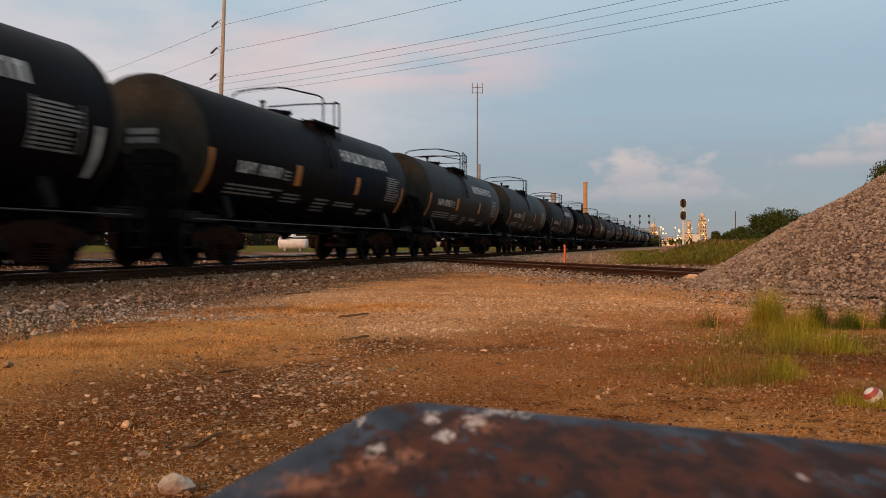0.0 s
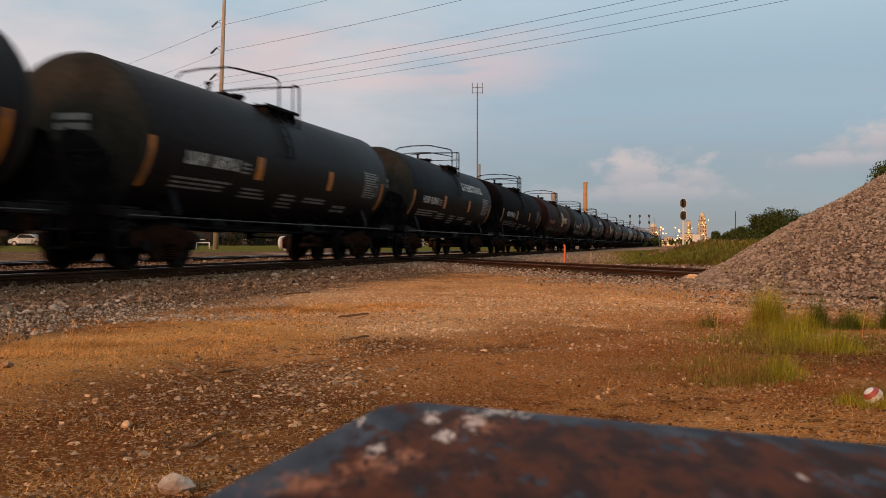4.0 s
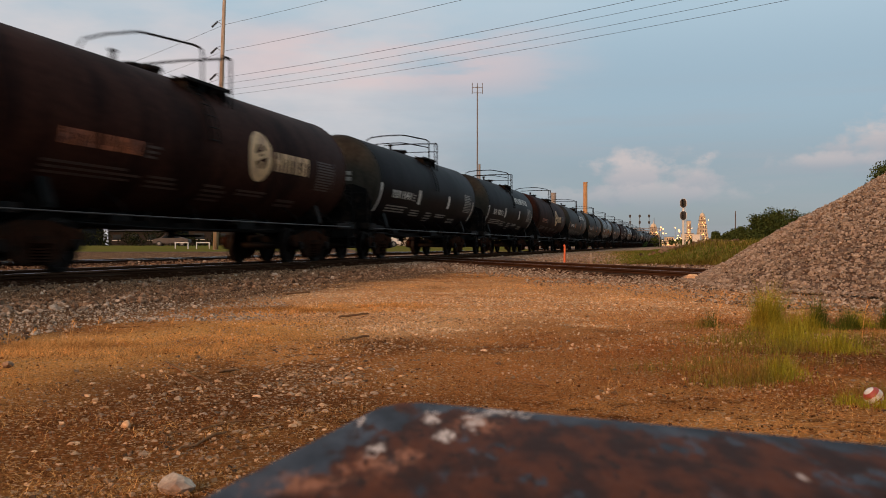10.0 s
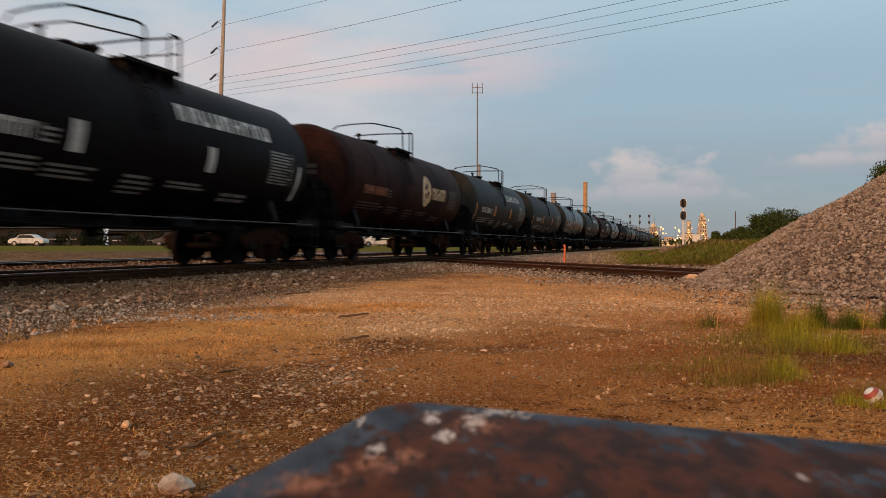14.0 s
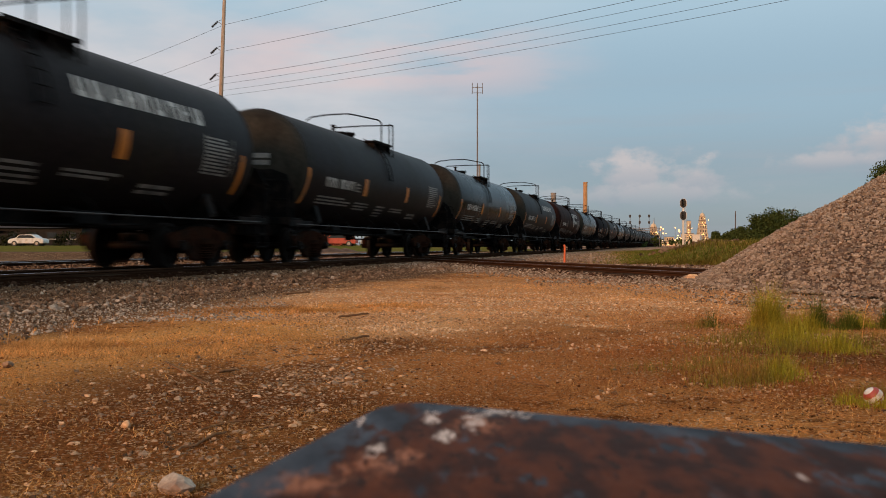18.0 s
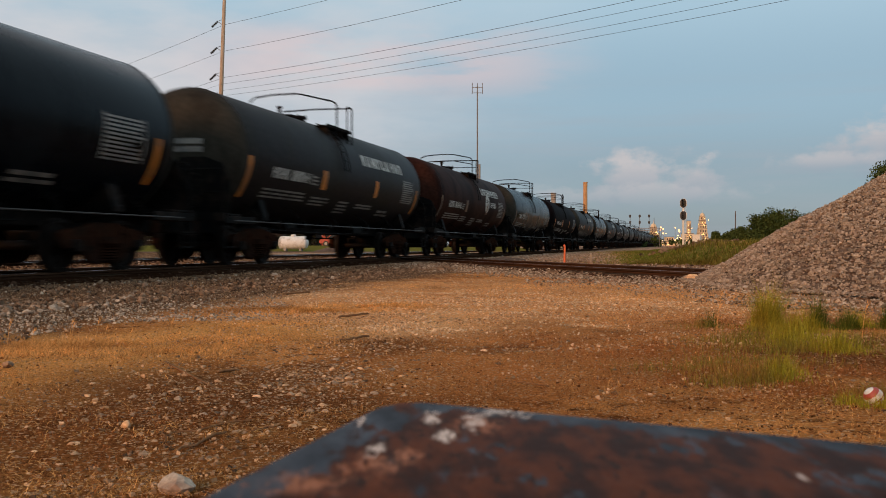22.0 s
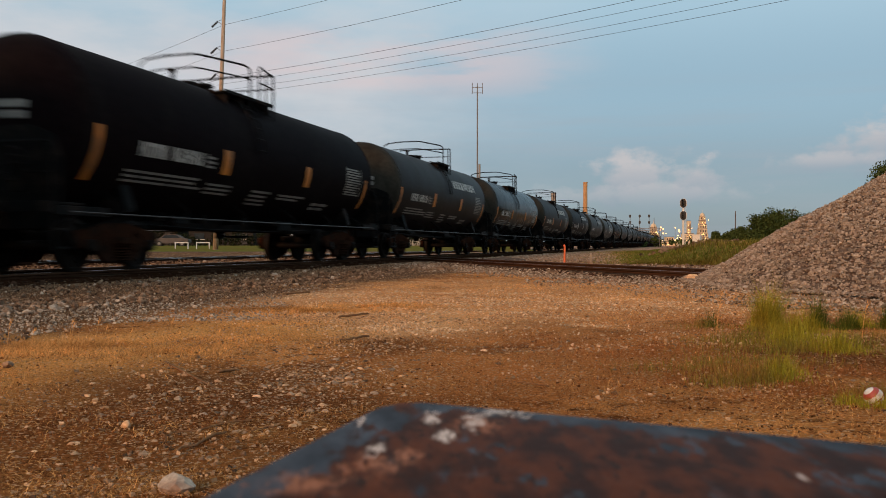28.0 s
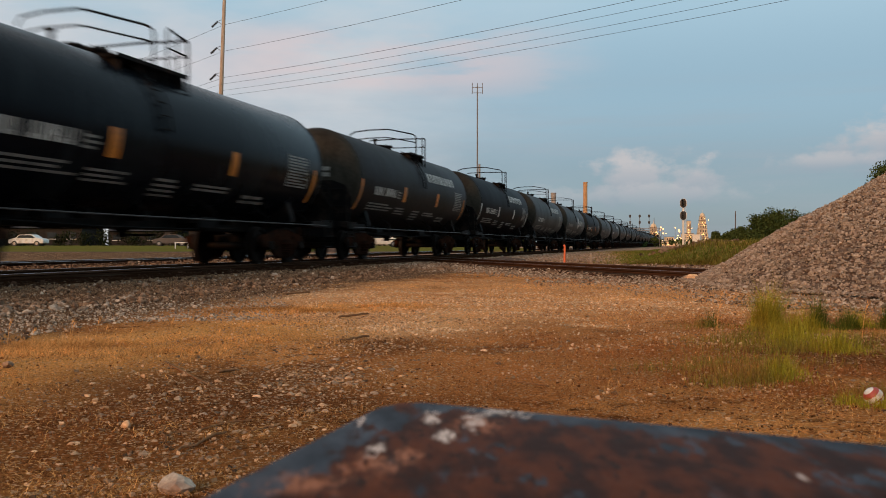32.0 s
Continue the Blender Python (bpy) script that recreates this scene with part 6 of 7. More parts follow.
def transmission_pole():
    root = thing("transmission_pole", (POLE.x, POLE.y, 0), "tall tan transmission pole with insulator arms", "utility pole")
    bm = bmesh.new()
    rod(bm, (0, 0, 0), (POLE_LEAN, 0, 27), 0.25, 0.13, 14)
    part("pole", bm, "pole_wood", root, "", True)
    left = spot(-1, 0)
    for h in ARM_HEIGHTS:
        bm = bmesh.new()
        x0 = POLE_LEAN * h / 27
        tube(bm, [(x0, 0, h + 0.45), (x0 + left.x * 0.55, left.y * 0.55, h + 0.30), (x0, 0, h - 0.1)], 0.035, 6)
        arm = part("arm", bm, "mast_steel", root)
        bm = bmesh.new()
        a = Vector((x0, 0, h + 0.28)) + left * 0.5
        b = Vector((x0, 0, h - 0.25)) + left * 1.05
        for k in range(8):
            p, q = a.lerp(b, k / 8), a.lerp(b, (k + 0.62) / 8)
            rod(bm, p, q, 0.13, 0.09, 8)
        rod(bm, a, b, 0.05, seg=6)
        part("insulator", bm, "signal_black", arm, "dark ribbed insulator")
    bm = bmesh.new()
    box(bm, (0.25, 0, 13.4), (1.4, 0.12, 0.12), 0.01, Matrix.Rotation(THETA, 3, "Z"))
    part("crossarm", bm, "pole_wood", root)


def wires():
    for i, h in enumerate(ARM_HEIGHTS + LOW_HEIGHTS):
        bm = bmesh.new()
        pts = []
        for span in (-1, 0):
            for k in range(19 if span == 0 else 18):
                u = span + k / 18
                p = spot(-19.95 + WIRE_STEP * u, 80 - WIRE_STEP * u)
                f = u - span
                sag = 5.7 * f * (1 - f)
                side = 0.0 if i < 3 else (i - 4) * 0.25
                pts.append((p.x + 0.4 + side, p.y + side, h - sag))
        tube(bm, pts, 0.014 if i < 3 else 0.011, 5)
        ob = mesh_object("power_line", bm, "wire_black")
        tagged(ob, "thin black overhead power line sagging between poles", "power line", "overhead power lines")


def antenna_mast():
    p = spot(3.85, 100)
    root = thing("antenna_mast", (p.x, p.y, 0), "slender steel antenna mast with crossed top elements", "antenna mast")
    bm = bmesh.new()
    rod(bm, (0, 0, 0), (0, 0, 18.4), 0.11, 0.06, 10)
    part("mast", bm, "mast_steel", root)
    for z, w in ((18.2, 1.2), (17.6, 1.0)):
        bm = box(bmesh.new(), (0, 0, z), (w, 0.05, 0.05), 0.0, Matrix.Rotation(THETA, 3, "Z"))
        part("crossbar", bm, "mast_steel", root)
    for s in (-0.5, 0.0, 0.5):
        bm = bmesh.new()
        rod(bm, (s * 1.1, s * 0.3, 17.5), (s * 1.1, s * 0.3, 18.7), 0.035, seg=6)
        part("element", bm, "mast_steel", root)
    bm = bmesh.new()
    rod(bm, (0.22, 0.1, 0), (0.22, 0.1, 9.6), 0.12, 0.12, 8)
    part("riser_pipe", bm, "concrete", root)


def block_signal():
    """Two-headed trackside signal with black backboards, ladder and mast."""
    p = spot(28.3, 105)
    root = thing("railway_signal", (p.x, p.y, 0), "two-headed railway signal with black backboards on a pale mast", "railway signal", turn=math.degrees(-0.26))
    bm = bmesh.new()
    rod(bm, (0, 0, 0), (0, 0, 5.9), 0.11, seg=12)
    box(bm, (0, 0, 0.1), (0.5, 0.5, 0.2), 0.02)
    part("mast", bm, "signal_white", root)
    for z in (5.47, 4.03):
        bm = bmesh.new()
        prism(bm, [(0.36 * math.cos(a), z + (0.16 if math.sin(a) > 0 else -0.16) + 0.36 * math.sin(a)) for a in np.linspace(0, 2 * math.pi, 25)[:-1]], "Y", -0.16, -0.13)
        board = part("backboard", bm, "signal_black", root, "black oval backboard")
        bm = bmesh.new()
        prism(bm, [(0.395 * math.cos(a), z + (0.16 if math.sin(a) > 0 else -0.16) + 0.395 * math.sin(a)) for a in np.linspace(0, 2 * math.pi, 25)[:-1]], "Y", -0.125, -0.11)
        part("board_rim", bm, "signal_white", board, "pale rim of the backboard")
        for dz in (0.27, 0.0, -0.27):
            bm = lathe(bmesh.new(), [(0.0, -0.02), (0.07, -0.02), (0.10, 0.0)], "Y", 12, (0, -0.17, z + dz))
            part("lens", bm, "glass_dark", board)
            bm = bmesh.new()
            lathe(bm, [(0.10, 0), (0.13, -0.03), (0.13, -0.28), (0.115, -0.28), (0.10, -0.03)], "Y", 14, (0, -0.16, z + dz))
            part("lens_hood", bm, "signal_black", board)
        bm = box(bmesh.new(), (0, -0.02, z), (0.34, 0.22, 0.80), 0.03)
        part("lamp_case", bm, "signal_white", root)
    bm = bmesh.new()
    for x in (-0.2, 0.2):
        rod(bm, (x, 0.25, 0.2), (x, 0.25, 5.6), 0.025, seg=6)
    part("ladder_rail", bm, "signal_white", root)
    for k in range(14):
        bm = bmesh.new()
        rod(bm, (-0.2, 0.25, 0.5 + k * 0.33), (0.2, 0.25, 0.5 + k * 0.33), 0.014, seg=5)
        part("rung", bm, "signal_white", root)
    # equipment cabinet at its foot
    q = spot(29.6, 104)
    cab = thing("relay_cabinet", (q.x, q.y, 0), "pale metal relay cabinet beside the signal", "cabinet", turn=-15)
    part("body", box(bmesh.new(), (0, 0, 0.95), (0.9, 0.7, 1.5), 0.02), "signal_white", cab)
    part("roof", box(bmesh.new(), (0, 0, 1.74), (1.0, 0.8, 0.08), 0.02), "signal_white", cab)
    part("base", box(bmesh.new(), (0, 0, 0.1), (1.0, 0.8, 0.2), 0.02), "concrete", cab)


def signal_bridge():
    """A gantry with three signals over the far line."""
    c = spot(45.2, 205)
    root = thing("signal_gantry", (c.x, c.y, 0), "far steel signal gantry carrying three black signals", "signal gantry", turn=0)
    for x in (-4.6, 4.6):
        bm = bmesh.new()
        for dx in (-0.2, 0.2):
            for dy in (-0.2, 0.2):
                rod(bm, (x + dx, dy, 0), (x + dx, dy, 4.4), 0.05, seg=6)
        part("leg", bm, "mast_steel", root)
    bm = bmesh.new()
    for z in (3.9, 4.4):
        for dy in (-0.3, 0.3):
            box(bm, (0, dy, z), (9.4, 0.1, 0.1))
    for k in range(12):
        tube(bm, [(-4.6 + k * 0.78, -0.3, 3.9), (-4.2 + k * 0.78, -0.3, 4.4)], 0.03, 4)
    part("beam", bm, "mast_steel", root)
    for x in (-2.15, 0.0, 2.1):
        bm = bmesh.new()
        rod(bm, (x, -0.3, 3.9), (x, -0.3, 7.45), 0.06, seg=8)
        post = part("signal_post", bm, "mast_steel", root)
        for z in (7.2, 5.75):
            bm = bmesh.new()
            prism(bm, [(x + 0.24 * math.cos(a), z + (0.12 if math.sin(a) > 0 else -0.12) + 0.24 * math.sin(a)) for a in np.linspace(0, 2 * math.pi, 21)[:-1]], "Y", -0.5, -0.42)
            part("backboard", bm, "signal_black", post, "black oval backboard")


transmission_pole()
wires()
antenna_mast()
block_signal()
signal_bridge()


def stakes():
    for right, ahead, h, r, m, lab in ((3.62, 26.6, 0.52, 0.035, "stake_orange", "orange plastic marker post in the gravel"), (4.35, 26.2, 0.27, 0.03, "pole_wood", "short weathered wooden stake in the gravel")):
        p = spot(right, ahead)
        root = thing("marker_post", (p.x, p.y, 0), lab, "marker post")
        bm = bmesh.new()
        rod(bm, (0, 0, -0.1), (0.01, 0, h), r, r * 0.85, 10)
        part("post", bm, m, root)
        bm = bmesh.new()
        lathe(bm, [(r * 0.9, h - 0.01), (r * 0.95, h + 0.02), (r * 0.5, h + 0.045), (0, h + 0.05)], "Z", 10)
        part("cap", bm, m, root)


stakes()


# ---- plants in the distance ----
def leaf_cloud(centers, radii, per, size, seed):
    q = np.random.default_rng(seed)
    V, F = [], []
    for c, r in zip(centers, radii):
        d = q.normal(0, 1, (per, 3))
        d /= np.linalg.norm(d, axis=1)[:, None]
        p = np.array(c) + d * (r * q.uniform(0.35, 1.05, (per, 1))) * np.array([1, 1, 0.85])
        for k in range(per):
            u = q.normal(0, 1, 3)
            u /= np.linalg.norm(u)
            w = np.cross(u, q.normal(0, 1, 3))
            w /= np.linalg.norm(w) + 1e-9
            s = size * q.uniform(0.6, 1.3)
            i = len(V)
            V += [p[k] - u * s, p[k] + w * s * 0.5, p[k] + u * s, p[k] - w * s * 0.5]
            F.append((i, i + 1, i + 2, i + 3))
    return V, F


def tree(right, ahead, tall, spread, seed, label, lumps=16, per=70, leaf=0.16, name="tree", base=0.0):
    q = np.random.default_rng(seed)
    p = spot(right, ahead)
    root = thing(name, (p.x, p.y, base), label, "tree" if name == "tree" else "bush", "trees beyond the yard")
    bm = bmesh.new()
    bend = q.normal(0, 0.15, 2)
    pts = [(0, 0, -0.1), (bend[0] * 0.4, bend[1] * 0.4, tall * 0.25), (bend[0], bend[1], tall * 0.55), (bend[0] * 1.5, bend[1] * 1.5, tall * 0.85)]
    for a, b, r1, r2 in zip(pts, pts[1:], (0.045, 0.035, 0.022), (0.035, 0.022, 0.006)):
        rod(bm, a, b, r1 * tall, r2 * tall, 8)
    centers, radii = [], []
    for k in range(lumps):
        a = q.uniform(0, 2 * math.pi)
        f = q.uniform(0, 1) ** 0.6
        z = tall * q.uniform(0.28, 0.95)
        w = spread * f * math.sin(math.pi * min(1, 0.18 + 0.8 * z / tall)) ** 0.6
        c = (w * math.cos(a), w * math.sin(a), z)
        centers.append(c)
        radii.append(spread * q.uniform(0.22, 0.42))
        if k < 9:
            rod(bm, (bend[0] * 0.6, bend[1] * 0.6, tall * 0.3 + 0.3 * z * q.uniform(0.2, 0.6)), c, 0.014 * tall, 0.004 * tall, 5)
    part("trunk", bm, "bark", root)
    V, F = leaf_cloud(centers, radii, per, leaf, seed + 1)
    me = bpy.data.meshes.new("crown")
    me.from_pydata([tuple(v) for v in V], [], F)
    me.materials.append(MATS["leaf_dark"])
    crown = new("crown", me)
    crown.parent = root


def far_green():
    # trees and bushes behind the heap
    dark = "dense dark green tree with an uneven crown"
    for i, (px_r, ahead, tall, spread) in enumerate(((32.6, 90, 3.3, 2.4), (34.8, 92, 3.9, 2.8), (37.6, 93, 3.5, 2.6), (40.3, 94, 3.7, 2.7), (43.3, 95, 3.9, 2.8), (46.5, 96, 4.2, 2.9))):
        tree(px_r, ahead, tall, spread, 200 + i, dark, 44, 200, 0.12)
    for i, (right, tall, spread) in enumerate(((28.0, 1.9, 0.9), (29.2, 1.5, 1.2), (30.3, 1.8, 1.4), (31.4, 2.3, 1.6))):
        tree(right, 91 + i, tall, spread, 260 + i, "low dark green bush behind the bank", 26, 150, 0.11, name="bush")
    tree(17.4, 34, 3.60, 1.5, 230, "green tree whose crown shows above the gravel heap", 50, 520, 0.055)
    tree(18.6, 35, 4.05, 1.8, 231, "green tree whose crown shows above the gravel heap", 50, 520, 0.055)
    q = np.random.default_rng(77)
    # hedge line along the horizon
    V, F = [], []
    for k in range(120):
        right = -150 + 400 * k / 120 + q.normal(0, 1.5)
        ahead = 235 + q.normal(0, 12)
        p = spot(right, ahead)
        h = q.uniform(1.6, 3.6)
        v, f = leaf_cloud([(p.x, p.y, h * 0.4), (p.x + q.normal(0, 1.5), p.y, h * 0.75)], [h * 0.7, h * 0.5], 60, 0.42, 900 + k)
        b = len(V)
        V += v
        F += [tuple(i + b for i in t) for t in f]
    stuff_mesh("far_hedge", [tuple(v) for v in V], F, "leaf_dark", "dark line of far trees and brush along the horizon", "trees")
    # grassy bank beyond the side track, rising slowly away from the gravel
    def bank_z(off, ahead, x, y):
        rise = np.clip(off / (0.075 * ahead), 0, 1) * np.clip((ahead - 24.5) / 5.0, 0, 1) * np.clip((104 - ahead) / 12.0, 0, 1)
        bumps = np.array([noise.noise(Vector((a * 0.45, b * 0.25, 2))) + 0.5 * noise.noise(Vector((a * 1.3, b * 0.7, 6))) for a, b in zip(x, y)])
        return -0.05 + rise * (0.60 + 0.20 * bumps)

    nu, nv = 90, 30
    j, i = np.meshgrid(np.arange(nv + 1), np.arange(nu + 1), indexing="ij")
    ahead = (24.5 + 80 * (j / nv) ** 1.5).ravel()
    off = (34 * (i / nu) ** 1.4).ravel() * (0.3 + ahead / 60)
    right = 0.222 * ahead + off
    c, s = math.cos(THETA), math.sin(THETA)
    x, y = right * c - ahead * s, right * s + ahead * c
    k = (np.arange(nv)[:, None] * (nu + 1) + np.arange(nu)[None]).ravel()
    stuff_mesh("grass_bank", np.c_[x, y, bank_z(off, ahead, x, y)], np.c_[k, k + 1, k + nu + 2, k + nu + 1], "bank_soil", "low grassy bank beyond the side track", "ground", kind="structure")

    def bank_blades(n, tall, spread, material, label, clumps, fringe=0.0):
        i, j = rng.uniform(0.0, 0.97, n), rng.uniform(0.0, 0.85, n)
        ahead = 24.8 + 78 * j ** 1.8
        off = np.abs(34 * i ** spread * (0.3 + ahead / 60) + 0.25 * rng.normal(0, 1, n))
        off = off - fringe * rng.exponential(1.0, n) * ahead / 30
        right = 0.222 * ahead + off
        x, y = right * c - ahead * s, right * s + ahead * c
        keep = soft_noise(x, y, 0.5, clumps) + rng.normal(0, 0.25, n) > -0.32
        x, y, off, ahead = x[keep], y[keep], off[keep], ahead[keep]
        n = len(x)
        grow = 0.40 + 0.60 * np.clip(off / (0.07 * ahead), 0, 1)
        blades("bank_grass", x, y, np.maximum(bank_z(off, ahead, x, y) - 0.02, -0.01), grow * rng.uniform(0.3, 1.0, n) * tall, rng.uniform(0.3, 1.0, n), 0.005 + 0.0004 * ahead, material, label, "grass")

    bank_blades(75000, 0.34, 2.0, "bank_blade", "tall green and straw grass on the bank", 31, 0.35)
    bank_blades(36000, 0.20, 3.0, "bank_straw", "dry yellowed grass along the foot of the bank", 37, 0.55)
    # rubble dumped on the bank's shoulder
    n = 260
    ahead = 40 + 2.5 * rng.normal(0, 1, n)
    off = 2.6 + 1.1 * rng.normal(0, 1, n)
    right = 0.222 * ahead + np.abs(off)
    x, y = right * c - ahead * s, right * s + ahead * c
    scatter_rocks("rubble", np.c_[x, y, bank_z(np.abs(off), ahead, x, y) + 0.10], rng.uniform(0.05, 0.16, n), "stone_grey", "grey rubble dumped in the grass of the bank", "rubble", 77, True, 0.8)


far_green()


# ---- far plant ----
def lamp_row(parent, places, r):
    for p in places:
        bm = bmesh.new()
        bmesh.ops.create_icosphere(bm, subdivisions=1, radius=r)
        ob = part("lamp", bm, "lamp_glow", parent, "glowing warm lamp")
        ob.matrix_basis = Matrix.Translation(p)


def tower(right, ahead, w, tall, steps, label, lamps=True, mat_name="plant_wall", dome=False, name="plant_tower"):
    p = spot(right, ahead)
    root = thing(name, (p.x, p.y, 0), label, "industrial building", "buildings of the far plant", turn=math.degrees(THETA))
    z = 0.0
    for k in range(steps):
        f = 1 - 0.55 * k / max(1, steps - 1) if steps > 1 else 1
        h = tall / steps
        bm = box(bmesh.new(), (0, 0, z + h / 2), (w * f, w * f * 0.8, h))
        storey = part("storey", bm, mat_name, root)
        bm = box(bmesh.new(), (0, 0, z + h), (w * f * 1.04, w * f * 0.84, 0.30))
        part("ledge", bm, "plant_dark", root)
        for c in range(3):
            bm = box(bmesh.new(), ((c - 1) * w * f * 0.3, -w * f * 0.4 - 0.03, z + h * 0.5), (w * f * 0.14, 0.12, h * 0.45))
            part("window", bm, "glass_dark", storey)
        z += h
    if dome:
        bm = bmesh.new()
        lathe(bm, [(w * 0.22, tall), (w * 0.2, tall + w * 0.14), (w * 0.1, tall + w * 0.26), (0.08, tall + w * 0.3), (0.05, tall + w * 0.55), (0, tall + w * 0.56)], "Z", 16)
        part("cupola", bm, mat_name, root)
    if lamps:
        q = random.Random(int(right * 10))
        lamp_row(root, [(q.uniform(-0.5, 0.5) * w, -w * 0.5, tall * q.uniform(0.12, 0.95)) for _ in range(9)], 0.34)
    return root


def chimney(right, ahead, r, tall, label, mat_name="chimney_brick"):
    p = spot(right, ahead)
    root = thing("chimney", (p.x, p.y, 0), label, "chimney")
    bm = bmesh.new()
    lathe(bm, [(r * 1.25, 0), (r * 1.02, tall * 0.9), (r, tall)], "Z", 24)
    part("shaft", bm, mat_name, root, "", True)
    bm = bmesh.new()
    lathe(bm, [(r * 1.0, tall - 3.4), (r * 1.14, tall - 3.2), (r * 1.14, tall - 2.2), (r * 1.04, tall - 2.0), (r * 1.04, tall - 0.9), (r * 1.18, tall - 0.7), (r * 1.18, tall), (r * 0.8, tall), (r * 0.8, tall - 2)], "Z", 24)
    part("crown", bm, mat_name, root)


chimney(111.6, 700, 1.55, 50.0, "tall tan brick chimney with a banded crown")
chimney(86.6, 700, 1.9, 41.5, "short grey steel stack", "concrete")
tower(165.2, 600, 5.6, 16.8, 2, "pale square plant tower with warm lamps")
tower(174.3, 600, 7.6, 20.0, 7, "tall tiered plant tower with lit floors and cupola", dome=True)
tower(141.5, 600, 9.5, 12.5, 3, "plant building with many warm lamps", dome=True)
tower(152.0, 600, 12.0, 6.0, 2, "low plant building with warm lamps")
tower(160.0, 590, 10.0, 8.0, 2, "low plant building with warm lamps")
tower(183.0, 610, 9.0, 5.0, 1, "low pale plant shed")
tower(129.0, 620, 16.0, 7.0, 2, "low plant building with warm lamps")


def yard_lights():
    q = random.Random(5)
    for k in range(16):
        right, ahead = q.uniform(142, 200), q.uniform(560, 640)
        if 178 < right:
            ahead = 470
            right = 112 + q.uniform(0, 13)
        p = spot(right, ahead)
        root = thing("yard_light", (p.x, p.y, 0), "pole lamp glowing warm in the far yard", "street lamp", "yard lights of the plant")
        h = q.uniform(5, 10)
        bm = bmesh.new()
        rod(bm, (0, 0, 0), (0, 0, h), 0.1, 0.07, 6)
        part("pole", bm, "mast_steel", root)
        lamp_row(root, [(0, -0.2, h)], 0.42)


yard_lights()


def plain_pole(right, ahead, tall, arm, label):
    p = spot(right, ahead)
    root = thing("utility_pole", (p.x, p.y, 0), label, "utility pole")
    bm = bmesh.new()
    rod(bm, (0, 0, 0), (0, 0, tall), 0.10, 0.07, 8)
    part("pole", bm, "plant_dark", root)
    if arm:
        part("crossarm", box(bmesh.new(), (0, 0, tall - 0.25), (arm, 0.12, 0.14), 0, Matrix.Rotation(THETA, 3, "Z")), "plant_dark", root)


plain_pole(42.6, 130, 5.5, 0, "slim dark utility pole by the far trees")
plain_pole(54.8, 140, 6.2, 1.4, "dark utility pole with a crossarm above the trees")
plain_pole(92.0, 250, 5.4, 0, "slim dark pole near the plant")
plain_pole(84.0, 355, 11.5, 0, "slim dark mast above the train's far end")


